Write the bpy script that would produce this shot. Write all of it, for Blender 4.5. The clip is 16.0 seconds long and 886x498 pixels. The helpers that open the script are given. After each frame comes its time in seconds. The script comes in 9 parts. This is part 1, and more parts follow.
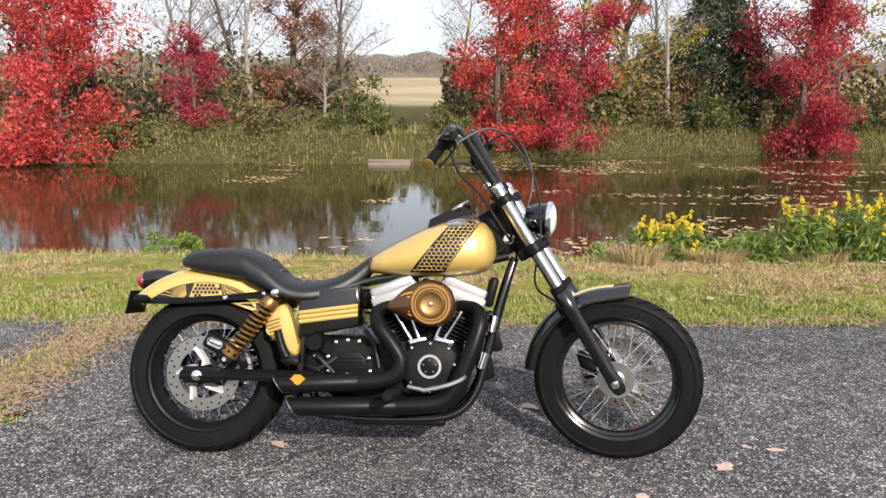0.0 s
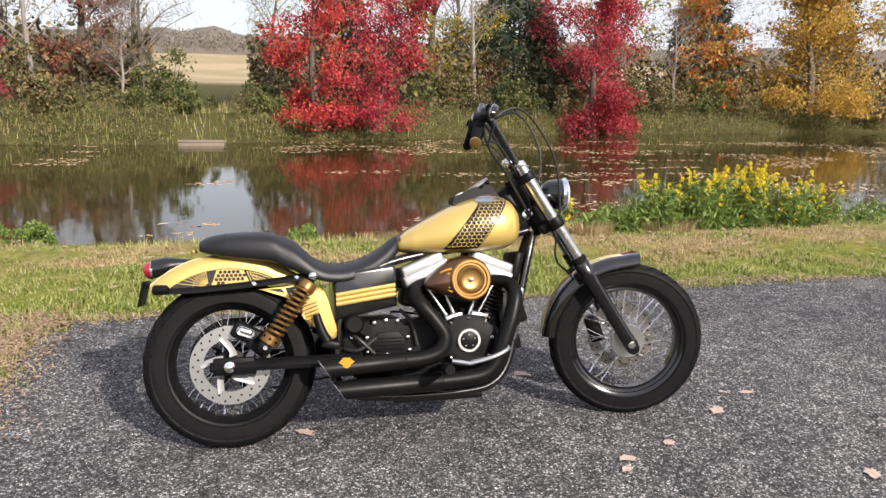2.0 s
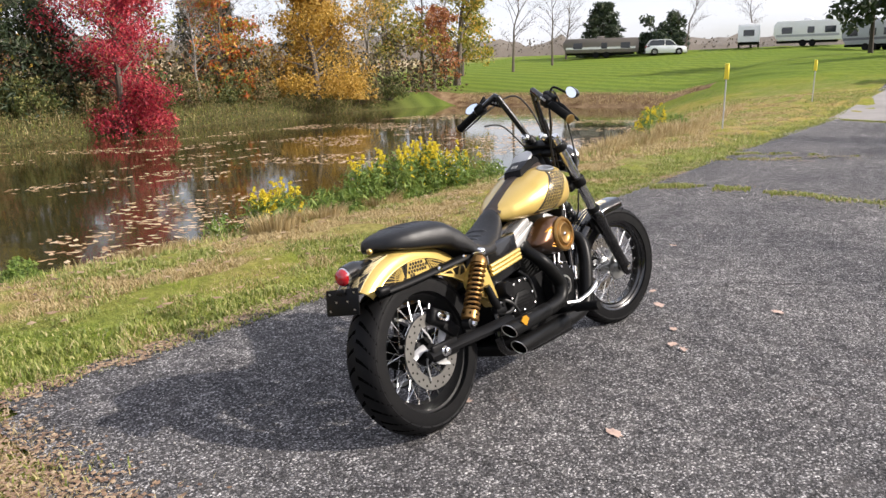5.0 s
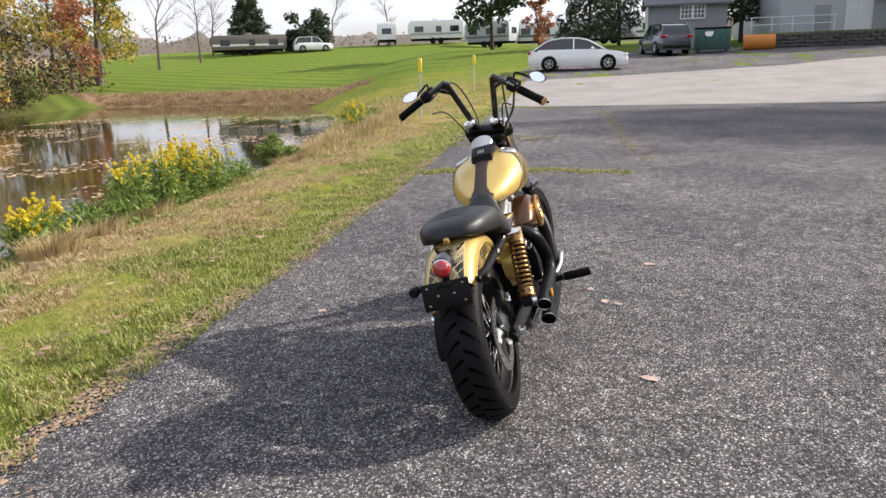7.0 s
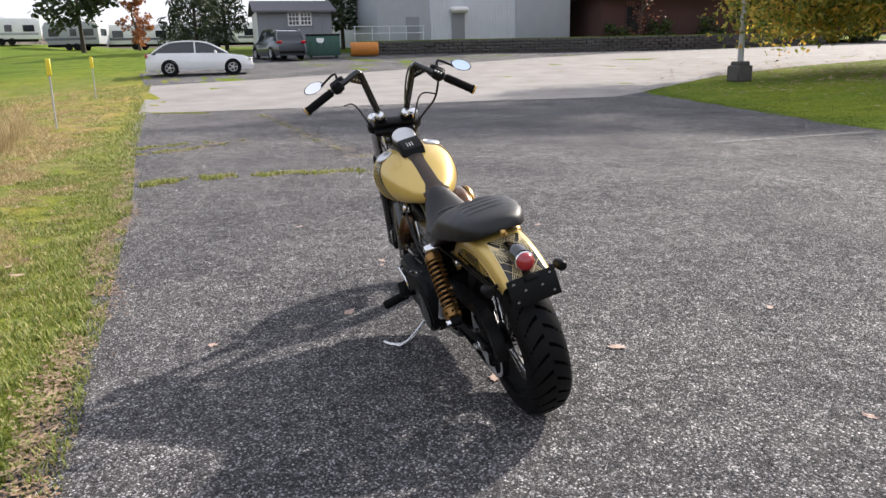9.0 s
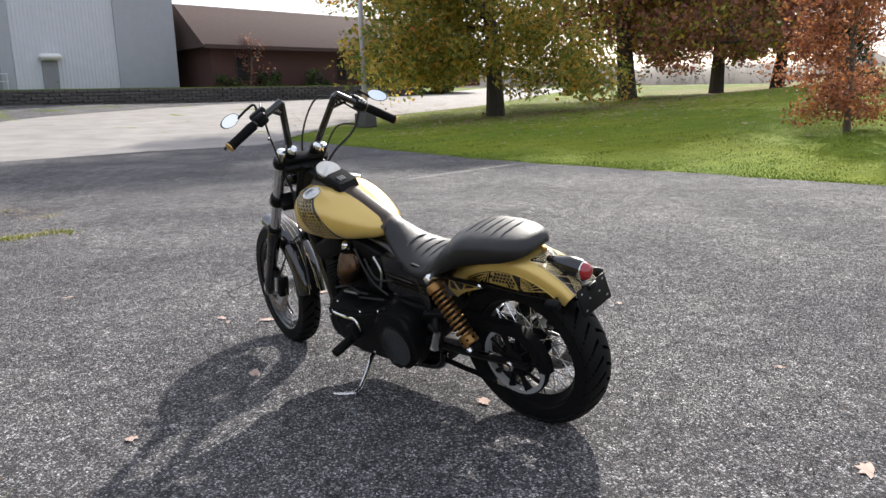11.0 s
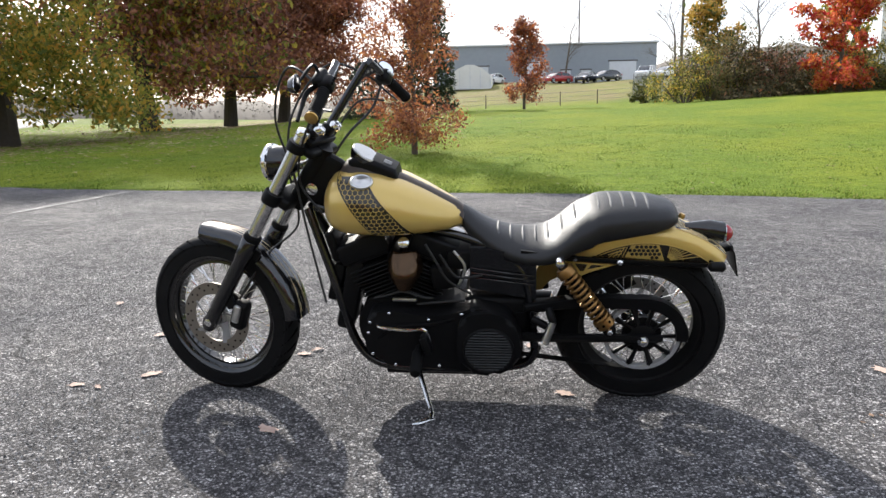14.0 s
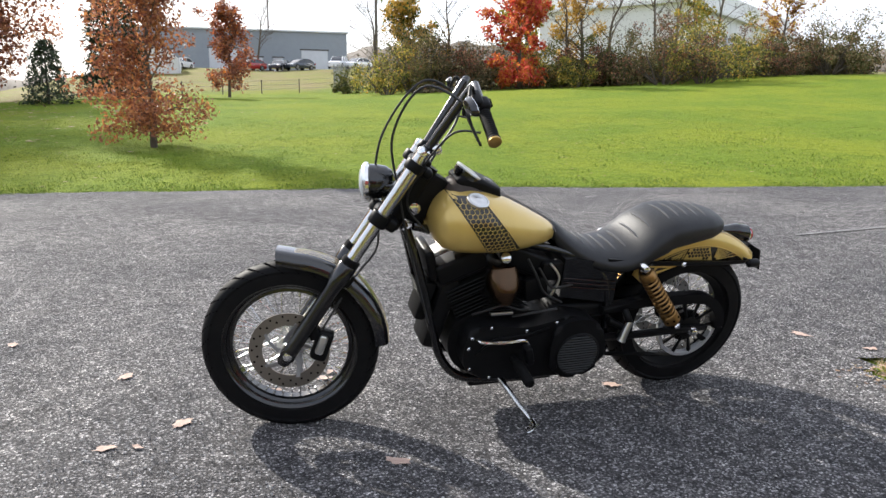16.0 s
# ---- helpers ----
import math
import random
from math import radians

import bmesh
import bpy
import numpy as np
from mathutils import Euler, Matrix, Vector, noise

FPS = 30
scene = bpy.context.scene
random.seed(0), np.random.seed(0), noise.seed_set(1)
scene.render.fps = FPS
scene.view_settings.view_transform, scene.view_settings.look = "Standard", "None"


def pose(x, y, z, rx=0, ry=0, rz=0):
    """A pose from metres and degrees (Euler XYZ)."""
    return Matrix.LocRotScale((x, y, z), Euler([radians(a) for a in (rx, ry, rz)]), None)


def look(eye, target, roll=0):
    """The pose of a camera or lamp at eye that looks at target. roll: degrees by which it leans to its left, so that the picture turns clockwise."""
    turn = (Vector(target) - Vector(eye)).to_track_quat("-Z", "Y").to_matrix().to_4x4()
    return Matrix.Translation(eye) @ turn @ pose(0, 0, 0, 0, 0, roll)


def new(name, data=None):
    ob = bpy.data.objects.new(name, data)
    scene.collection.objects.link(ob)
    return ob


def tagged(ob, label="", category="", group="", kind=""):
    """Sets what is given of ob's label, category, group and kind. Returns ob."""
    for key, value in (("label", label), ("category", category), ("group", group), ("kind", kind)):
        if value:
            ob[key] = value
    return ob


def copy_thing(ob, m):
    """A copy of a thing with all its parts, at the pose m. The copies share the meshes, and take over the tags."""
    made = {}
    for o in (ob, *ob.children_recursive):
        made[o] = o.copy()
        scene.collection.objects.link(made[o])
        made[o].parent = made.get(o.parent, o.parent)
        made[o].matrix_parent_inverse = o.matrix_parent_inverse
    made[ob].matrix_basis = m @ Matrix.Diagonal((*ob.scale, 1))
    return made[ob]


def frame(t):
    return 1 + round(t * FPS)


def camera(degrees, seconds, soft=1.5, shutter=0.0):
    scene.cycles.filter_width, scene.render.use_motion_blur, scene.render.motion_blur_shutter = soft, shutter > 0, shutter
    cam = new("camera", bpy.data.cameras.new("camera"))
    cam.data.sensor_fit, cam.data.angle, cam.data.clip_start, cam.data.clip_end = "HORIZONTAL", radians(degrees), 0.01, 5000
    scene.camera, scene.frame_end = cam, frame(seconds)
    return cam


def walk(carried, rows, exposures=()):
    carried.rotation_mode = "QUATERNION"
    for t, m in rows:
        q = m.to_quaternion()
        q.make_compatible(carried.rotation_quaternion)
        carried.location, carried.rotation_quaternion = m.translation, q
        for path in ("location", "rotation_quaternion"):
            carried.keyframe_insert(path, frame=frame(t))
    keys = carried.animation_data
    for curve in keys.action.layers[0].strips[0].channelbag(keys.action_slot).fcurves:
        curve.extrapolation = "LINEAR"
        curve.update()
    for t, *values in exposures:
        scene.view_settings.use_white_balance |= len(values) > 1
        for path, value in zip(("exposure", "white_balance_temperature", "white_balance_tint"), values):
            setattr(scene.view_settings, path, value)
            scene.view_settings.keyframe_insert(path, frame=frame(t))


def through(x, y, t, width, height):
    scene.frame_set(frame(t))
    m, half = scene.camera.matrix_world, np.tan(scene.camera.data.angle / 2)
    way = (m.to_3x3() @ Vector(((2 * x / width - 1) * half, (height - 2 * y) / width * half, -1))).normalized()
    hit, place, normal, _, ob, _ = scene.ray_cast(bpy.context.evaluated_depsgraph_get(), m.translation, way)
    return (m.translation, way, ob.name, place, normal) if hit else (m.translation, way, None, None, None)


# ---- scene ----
# camera and walk
cam = camera(61.3, 16.0, soft=1.5)
PATH = [
    (0, (1.082, -2.756, 1.393), (0.999, -0.796, 1.002), 0.1),
    (0.5, (1.019, -2.773, 1.399), (1.001, -0.813, 0.997), 0.4),
    (1, (0.775, -2.815, 1.382), (0.874, -0.86, 0.968), 0.8),
    (1.5, (0.501, -2.8, 1.367), (0.767, -0.864, 0.938), 1.3),
    (2, (0.174, -2.73, 1.377), (0.625, -0.83, 0.943), 1.3),
    (2.5, (-0.196, -2.695, 1.37), (0.45, -0.853, 0.932), 1.2),
    (3, (-0.595, -2.625, 1.39), (0.238, -0.859, 0.956), 0.9),
    (3.5, (-1.008, -2.422, 1.374), (0.028, -0.766, 0.942), 0.6),
    (6, (-2.455, -1.181, 1.367), (-0.725, -0.297, 0.894), -2.2),
    (6.5, (-2.583, -0.8, 1.373), (-0.761, -0.128, 0.895), -2.2),
    (7, (-2.696, -0.408, 1.361), (-0.806, 0.032, 0.877), -1.9),
    (7.5, (-2.7, -0.03, 1.331), (-0.771, 0.165, 0.839), -1.9),
    (8, (-2.644, 0.359, 1.325), (-0.709, 0.3, 0.826), -1.7),
    (8.5, (-2.584, 0.745, 1.344), (-0.674, 0.433, 0.84), -1.6),
    (9, (-2.435, 1.097, 1.317), (-0.58, 0.539, 0.82), -1.4),
    (9.5, (-2.292, 1.451, 1.308), (-0.523, 0.652, 0.828), -1.4),
    (10, (-2.112, 1.754, 1.319), (-0.459, 0.724, 0.863), -1.5),
    (12.5, (-0.636, 2.858, 1.094), (0.164, 1.054, 0.77), -1.7),
    (13, (-0.257, 2.922, 1.072), (0.346, 1.042, 0.757), -1.5),
    (13.5, (0.089, 2.904, 1.077), (0.494, 0.972, 0.762), -1.2),
    (14, (0.449, 2.901, 1.067), (0.665, 0.941, 0.734), -0.8),
    (14.5, (0.779, 2.889, 1.095), (0.807, 0.921, 0.738), -0.5),
    (15, (1.17, 2.851, 1.12), (0.998, 0.894, 0.749), -0.1),
    (15.5, (1.51, 2.825, 1.107), (1.133, 0.896, 0.739), 0.2),
    (16, (1.905, 2.786, 1.183), (1.321, 0.909, 0.815), 0.2),
]
walk(cam, [(t, look(eye, target, roll)) for t, eye, target, roll in PATH], [(0, 0.72, 6300, 15), (6, 0.79, 6300, 15), (10, 0.83, 6200, 13), (13, 0.92, 6080, 11), (16, 1.0, 6100, 11)])

# world and sun
sun = new("sun", bpy.data.lights.new("sun", "SUN"))
sun.data.energy, sun.data.angle, sun.data.color = 4.0, radians(0.9), (1.0, 0.93, 0.80)
sun.matrix_world = look((4.5, -9, 6.3), (0, 0, 0))
SUN_EL = math.atan2(6.3, math.hypot(4.5, 9))
SUN_AZ = math.atan2(4.5, -9)
world = bpy.data.worlds.new("sky")
scene.world = world
world.use_nodes = True
wn = world.node_tree
sky = wn.nodes.new("ShaderNodeTexSky")
sky.sky_type = "NISHITA"
sky.sun_disc = False
sky.sun_elevation, sky.sun_rotation = SUN_EL, SUN_AZ
sky.air_density, sky.dust_density, sky.ozone_density = 1.0, 3.0, 1.0
# thin high cloud over the whole sky
wc = wn.nodes.new("ShaderNodeTexCoord")
wm = wn.nodes.new("ShaderNodeMapping")
wm.inputs["Scale"].default_value = (1.0, 1.0, 3.0)
wn.links.new(wc.outputs["Generated"], wm.inputs[0])
cl = wn.nodes.new("ShaderNodeTexNoise")
cl.inputs["Scale"].default_value, cl.inputs["Detail"].default_value, cl.inputs["Roughness"].default_value = 2.2, 7, 0.55
wn.links.new(wm.outputs[0], cl.inputs["Vector"])
cr = wn.nodes.new("ShaderNodeMapRange")
cr.inputs["From Min"].default_value, cr.inputs["From Max"].default_value = 0.36, 0.62
cr.inputs["To Min"].default_value, cr.inputs["To Max"].default_value = 0.45, 0.95
wn.links.new(cl.outputs["Fac"], cr.inputs[0])
cm = wn.nodes.new("ShaderNodeMix")
cm.data_type = "RGBA"
cm.inputs[7].default_value = (4.05, 4.1, 4.25, 1)
wn.links.new(cr.outputs[0], cm.inputs[0])
wn.links.new(sky.outputs[0], cm.inputs[6])
wn.links.new(cm.outputs[2], wn.nodes["Background"].inputs[0])
wn.nodes["Background"].inputs[1].default_value = 0.158

# ---------------------------------------------------------------- mesh helpers
def finish(name, bm, mat, parent=None, label="", smooth=40):
    """Links a bmesh as one mesh object."""
    bmesh.ops.recalc_face_normals(bm, faces=bm.faces)
    me = bpy.data.meshes.new(name)
    bm.to_mesh(me)
    bm.free()
    if smooth:
        me.polygons.foreach_set("use_smooth", [True] * len(me.polygons))
        me.set_sharp_from_angle(angle=radians(smooth))
    for one in mat if isinstance(mat, (list, tuple)) else [mat]:
        me.materials.append(one)
    ob = new(name, me)
    ob.parent = parent
    if label:
        tagged(ob, label)
    return ob


def part(name, bm, mat, parent, label="", smooth=40):
    return finish(name, bm, mat, parent, label, smooth)


def empty_thing(name, m, label, category, group="", kind=""):
    ob = new(name)
    ob.matrix_world = m
    return tagged(ob, label, category, group, kind)


def catmull(pts, n=6, closed=False):
    """A smooth line through the given points."""
    pts = [Vector(p) for p in pts]
    out, k = [], len(pts)
    for i in range(k if closed else k - 1):
        a, b, c, d = (pts[(i + j) % k] if closed else pts[min(max(i + j, 0), k - 1)] for j in (-1, 0, 1, 2))
        for s in range(n):
            t = s / n
            out.append(0.5 * (2 * b + (c - a) * t + (2 * a - 5 * b + 4 * c - d) * t * t + (3 * b - a - 3 * c + d) * t**3))
    return out if closed else out + [pts[-1]]


def loft(bm, rings, cap=True, closed=False):
    """Skin over rings of equally many points."""
    rows = [[bm.verts.new(p) for p in ring] for ring in rings]
    n = len(rows[0])
    pairs = list(zip(rows, rows[1:])) + ([(rows[-1], rows[0])] if closed else [])
    for a, b in pairs:
        for i in range(n):
            j = (i + 1) % n
            bm.faces.new((a[i], a[j], b[j], b[i]))
    if cap and not closed:
        bm.faces.new(rows[0][::-1])
        bm.faces.new(rows[-1])
    return rows


def sheet(bm, rows_pts):
    """An open skin over rows of points."""
    rows = [[bm.verts.new(p) for p in row] for row in rows_pts]
    for a, b in zip(rows, rows[1:]):
        for i in range(len(a) - 1):
            bm.faces.new((a[i], a[i + 1], b[i + 1], b[i]))
    return rows


def tube(bm, pts, r, seg=10, n=6, closed=False, smooth=True, flat=1.0):
    """A round bar along a line; r is a radius or one radius a given point."""
    raw = [Vector(p) for p in pts]
    line = catmull(raw, n, closed) if smooth and len(raw) > 2 else raw
    if isinstance(r, (int, float)):
        radii = [r] * len(line)
    else:
        radii = np.interp(np.linspace(0, 1, len(line)), np.linspace(0, 1, len(r)), r).tolist()
    up, rings = None, []
    for i, p in enumerate(line):
        a = line[i - 1] if i or closed else p
        b = line[(i + 1) % len(line)] if i + 1 < len(line) or closed else p
        ahead = (b - a).normalized()
        if up is None:
            up = ahead.orthogonal().normalized()
        up = (up - ahead * up.dot(ahead)).normalized()
        side = ahead.cross(up)
        rings.append([p + radii[i] * (math.cos(q) * up + flat * math.sin(q) * side) for q in (2 * math.pi * k / seg for k in range(seg))])
    loft(bm, rings, True, closed)


def lathe(bm, profile, at, axis, seg=32, closed=False):
    """Turns (radius, height) round an axis through at."""
    axis = Vector(axis).normalized()
    u = axis.orthogonal().normalized()
    if abs(axis.y) > 0.9:
        u = Vector((1, 0, 0))
    v = axis.cross(u)
    at = Vector(at)
    rings = [[at + axis * h + max(r, 1e-4) * (math.cos(q) * u + math.sin(q) * v) for q in (2 * math.pi * k / seg for k in range(seg))] for r, h in profile]
    loft(bm, rings, not closed, closed)


def rod(bm, a, b, r, r2=None, seg=12):
    a, b = Vector(a), Vector(b)
    d = (b - a).length
    lathe(bm, [(r, 0), (r if r2 is None else r2, d)], a, b - a, seg)


def block(bm, m, size, bevel=0.0, seg=2):
    """A box of that size at the pose m, with rounded edges."""
    got = bmesh.ops.create_cube(bm, size=1, matrix=m @ Matrix.Diagonal((*size, 1)))
    if bevel:
        edges = list({e for v in got["verts"] for e in v.link_edges})
        bmesh.ops.bevel(bm, geom=edges, offset=bevel, segments=seg, affect="EDGES", profile=0.5)


def slab(bm, outline, y0, y1, bevel=0.0, seg=2):
    """An outline in x and z, thick from y0 to y1, its y1 edge rounded."""
    a = [bm.verts.new((x, y0, z)) for x, z in outline]
    b = [bm.verts.new((x, y1, z)) for x, z in outline]
    n = len(a)
    faces = [bm.faces.new(a[::-1]), bm.faces.new(b)]
    for i in range(n):
        faces.append(bm.faces.new((a[i], a[(i + 1) % n], b[(i + 1) % n], b[i])))
    if bevel:
        edges = [e for e in faces[1].edges]
        bmesh.ops.bevel(bm, geom=edges, offset=bevel, segments=seg, affect="EDGES", profile=0.5)


def turned(bm, m):
    bmesh.ops.transform(bm, matrix=m, verts=bm.verts)
    return bm


# ---------------------------------------------------------------- materials
def material(name, color, rough=0.5, metal=0.0, **extra):
    m = bpy.data.materials.new(name)
    m.use_nodes = True
    p = m.node_tree.nodes["Principled BSDF"]
    p.inputs["Base Color"].default_value = (*color, 1)
    p.inputs["Roughness"].default_value = rough
    p.inputs["Metallic"].default_value = metal
    for key, value in extra.items():
        p.inputs[key.replace("_", " ")].default_value = value
    return m


def nodes_of(m):
    t = m.node_tree
    return t, t.nodes["Principled BSDF"]


def coords(t, kind="Object"):
    return t.nodes.new("ShaderNodeTexCoord").outputs[kind]


def ramp(t, fac, stops):
    n = t.nodes.new("ShaderNodeValToRGB")
    e = n.color_ramp.elements
    while len(e) < len(stops):
        e.new(0.5)
    for one, (at, c) in zip(e, stops):
        one.position, one.color = at, (*c, 1) if len(c) == 3 else c
    t.links.new(fac, n.inputs[0])
    return n.outputs[0]


def noise_out(t, scale, detail=4, rough=0.6, vec=None, out="Fac", distort=0.0):
    n = t.nodes.new("ShaderNodeTexNoise")
    n.inputs["Scale"].default_value, n.inputs["Detail"].default_value = scale, detail
    n.inputs["Roughness"].default_value, n.inputs["Distortion"].default_value = rough, distort
    t.links.new(vec if vec else coords(t), n.inputs["Vector"])
    return n.outputs[out]


def mixed(t, fac, a, b, blend="MIX"):
    n = t.nodes.new("ShaderNodeMix")
    n.data_type, n.blend_type = "RGBA", blend
    for slot, value in ((0, fac), (6, a), (7, b)):
        if isinstance(value, (int, float)):
            n.inputs[slot].default_value = value
        elif isinstance(value, tuple):
            n.inputs[slot].default_value = (*value, 1)
        else:
            t.links.new(value, n.inputs[slot])
    return n.outputs[2]


def math_node(t, op, a, b=0.0, c=0.0):
    n = t.nodes.new("ShaderNodeMath")
    n.operation = op
    for i, value in enumerate((a, b, c)):
        if isinstance(value, (int, float)):
            n.inputs[i].default_value = value
        else:
            t.links.new(value, n.inputs[i])
    return n.outputs[0]


def bump(m, height, strength=0.3, dist=0.01):
    t, p = nodes_of(m)
    b = t.nodes.new("ShaderNodeBump")
    b.inputs["Strength"].default_value, b.inputs["Distance"].default_value = strength, dist
    t.links.new(height, b.inputs["Height"])
    t.links.new(b.outputs[0], p.inputs["Normal"])


def worn(m, rough, scale=30, spread=0.15):
    """Roughness that wanders a little, as dust and handling leave it."""
    t, p = nodes_of(m)
    f = noise_out(t, scale, 5)
    v = math_node(t, "MULTIPLY_ADD", f, spread * 2, rough - spread)
    t.links.new(v, p.inputs["Roughness"])
    return m


def dusty(m, base, dust=(0.22, 0.2, 0.17), amount=0.25, scale=14):
    t, p = nodes_of(m)
    f = noise_out(t, scale, 8, 0.7)
    k = math_node(t, "MULTIPLY", math_node(t, "SUBTRACT", f, 0.45), amount * 3)
    k2 = t.nodes.new("ShaderNodeClamp")
    t.links.new(k, k2.inputs[0])
    t.links.new(mixed(t, k2.outputs[0], base, dust), p.inputs["Base Color"])
    return m


GOLD_PAINT = material("gold_metallic_paint", (0.62, 0.36, 0.06), 0.36, 0.42, Coat_Weight=0.6, Coat_Roughness=0.08)
t_, p_ = nodes_of(GOLD_PAINT)
fl_ = t_.nodes.new("ShaderNodeTexVoronoi")
fl_.inputs["Scale"].default_value = 900
t_.links.new(coords(t_), fl_.inputs["Vector"])
t_.links.new(mixed(t_, 0.22, (0.62, 0.435, 0.115), ramp(t_, fl_.outputs["Distance"], [(0, (0.85, 0.66, 0.26)), (1, (0.42, 0.27, 0.05))])), p_.inputs["Base Color"])
BLACK_PAINT = worn(material("gloss_black_paint", (0.004, 0.004, 0.0045), 0.2, 0.0, Coat_Weight=0.5), 0.2, 20, 0.08)
SATIN_BLACK = dusty(worn(material("satin_black_coating", (0.012, 0.012, 0.013), 0.42), 0.42, 25, 0.12), (0.005, 0.005, 0.0055), (0.014, 0.013, 0.012), 0.3, 18)
WRINKLE_BLACK = dusty(worn(material("wrinkle_black_powder", (0.012, 0.012, 0.013), 0.5), 0.5, 40), (0.005, 0.005, 0.0055), (0.014, 0.013, 0.012), 0.3, 22)
bump(WRINKLE_BLACK, noise_out(WRINKLE_BLACK.node_tree, 900, 2), 0.25, 0.001)
EXHAUST_BLACK = dusty(worn(material("exhaust_black_ceramic", (0.014, 0.014, 0.014), 0.38), 0.4, 15, 0.12), (0.005, 0.005, 0.005), (0.016, 0.015, 0.014), 0.25, 12)
RUBBER = dusty(worn(material("tyre_rubber", (0.010, 0.010, 0.011), 0.6), 0.58, 30, 0.1), (0.006, 0.006, 0.0065), (0.018, 0.017, 0.016), 0.4, 9)
RUBBER.node_tree.nodes["Principled BSDF"].inputs["Specular IOR Level"].default_value = 0.11
bump(RUBBER, noise_out(RUBBER.node_tree, 400, 3), 0.15, 0.001)
GRIP_RUBBER = worn(material("grip_rubber", (0.006, 0.006, 0.006), 0.7), 0.7)
LEATHER = worn(material("black_leather", (0.008, 0.008, 0.009), 0.44, 0.0, Specular_IOR_Level=0.45), 0.46, 18, 0.1)
lv_ = LEATHER.node_tree.nodes.new("ShaderNodeTexVoronoi")
lv_.inputs["Scale"].default_value = 420
LEATHER.node_tree.links.new(coords(LEATHER.node_tree), lv_.inputs["Vector"])
bump(LEATHER, lv_.outputs["Distance"], 0.25, 0.0012)
FIN_BLACK = worn(material("fin_black", (0.006, 0.006, 0.006), 0.6, 0.0, Specular_IOR_Level=0.2), 0.6)
CHROME = worn(material("chrome", (0.8, 0.8, 0.8), 0.09, 1.0), 0.12, 40, 0.06)
BRUSHED = worn(material("brushed_aluminium", (0.62, 0.62, 0.61), 0.3, 1.0), 0.32, 60, 0.1)
SILVER_PAINT = worn(material("silver_coated_cover", (0.45, 0.45, 0.445), 0.34, 0.6), 0.36, 35, 0.1)
FORK_STEEL = worn(material("polished_fork_steel", (0.6, 0.6, 0.6), 0.16, 1.0), 0.18, 50, 0.06)
DISC_STEEL = worn(material("brake_disc_steel", (0.40, 0.39, 0.37), 0.40, 1.0), 0.35, 80, 0.12)
# front disc: the disc steel in a darker, browner tone
BROWN_DISC = worn(material("brown_disc_steel", (0.29, 0.265, 0.235), 0.42, 1.0), 0.4, 80, 0.12)
SPOKE_STEEL = material("spoke_steel", (0.75, 0.75, 0.74), 0.22, 1.0)
GOLD_METAL = worn(material("gold_anodised_metal", (0.52, 0.33, 0.11), 0.3, 0.9), 0.32, 40, 0.1)
BRONZE = worn(material("bronze_paint", (0.10, 0.045, 0.02), 0.3, 0.7, Coat_Weight=0.5), 0.3, 30, 0.08)
AIR_GOLD = worn(material("copper_gold_disc", (0.32, 0.185, 0.06), 0.36, 0.85), 0.36, 30, 0.08)
RED_LENS = material("red_lens", (0.30, 0.003, 0.008), 0.12, 0.0, Coat_Weight=1.0)
GLASS = material("clear_glass", (1, 1, 1), 0.03, 0.0, Transmission_Weight=1.0, IOR=1.45)
MIRROR = material("mirror_silver", (0.85, 0.86, 0.88), 0.02, 1.0)
DARK_PATTERN = worn(material("dark_lacquer_pattern", (0.012, 0.009, 0.006), 0.3, 0.0, Coat_Weight=0.4), 0.3)
PINSTRIPE = material("cream_gold_pinstripe", (0.78, 0.64, 0.36), 0.35, 0.2)
AMBER = material("amber_lacquer", (0.6, 0.28, 0.02), 0.3, 0.3)
GREY_DIAL = material("dial_numerals", (0.4, 0.4, 0.4), 0.4)
for m_, sp_ in ((SATIN_BLACK, 0.13), (WRINKLE_BLACK, 0.14), (EXHAUST_BLACK, 0.15), (GRIP_RUBBER, 0.1)):
    m_.node_tree.nodes["Principled BSDF"].inputs["Specular IOR Level"].default_value = sp_
RIM_BLACK = worn(material("satin_black_rim", (0.005, 0.005, 0.0055), 0.5, 0.0, Specular_IOR_Level=0.18), 0.5)
PULLEY_GREY = worn(material("bare_grey_casting", (0.36, 0.36, 0.36), 0.5, 0.25), 0.5, 60, 0.1)
SHOCK_GOLD = worn(material("aged_gold_spring_steel", (0.27, 0.15, 0.05), 0.34, 0.85), 0.36, 40, 0.1)
CABLE = material("cable_sheath", (0.01, 0.01, 0.01), 0.5)

STITCH = worn(material("seat_welt_leather", (0.055, 0.055, 0.058), 0.4), 0.42)
CONSOLE = worn(material("dark_brown_console", (0.10, 0.076, 0.062), 0.42), 0.4, 22, 0.1)
LENS = material("headlight_lens", (0.62, 0.66, 0.68), 0.12, 0.0, Coat_Weight=1.0)
GRILLE_EDGE = worn(material("grille_slat_edge", (0.04, 0.04, 0.04), 0.4, 0.5), 0.35)
HORN_BRONZE = worn(material("smoky_bronze_chrome", (0.16, 0.10, 0.06), 0.14, 0.9), 0.14, 20, 0.05)
# ---------------------------------------------------------------- terrain
def lerp_at(v, pts):
    return np.interp(v, [p[0] for p in pts], [p[1] for p in pts])


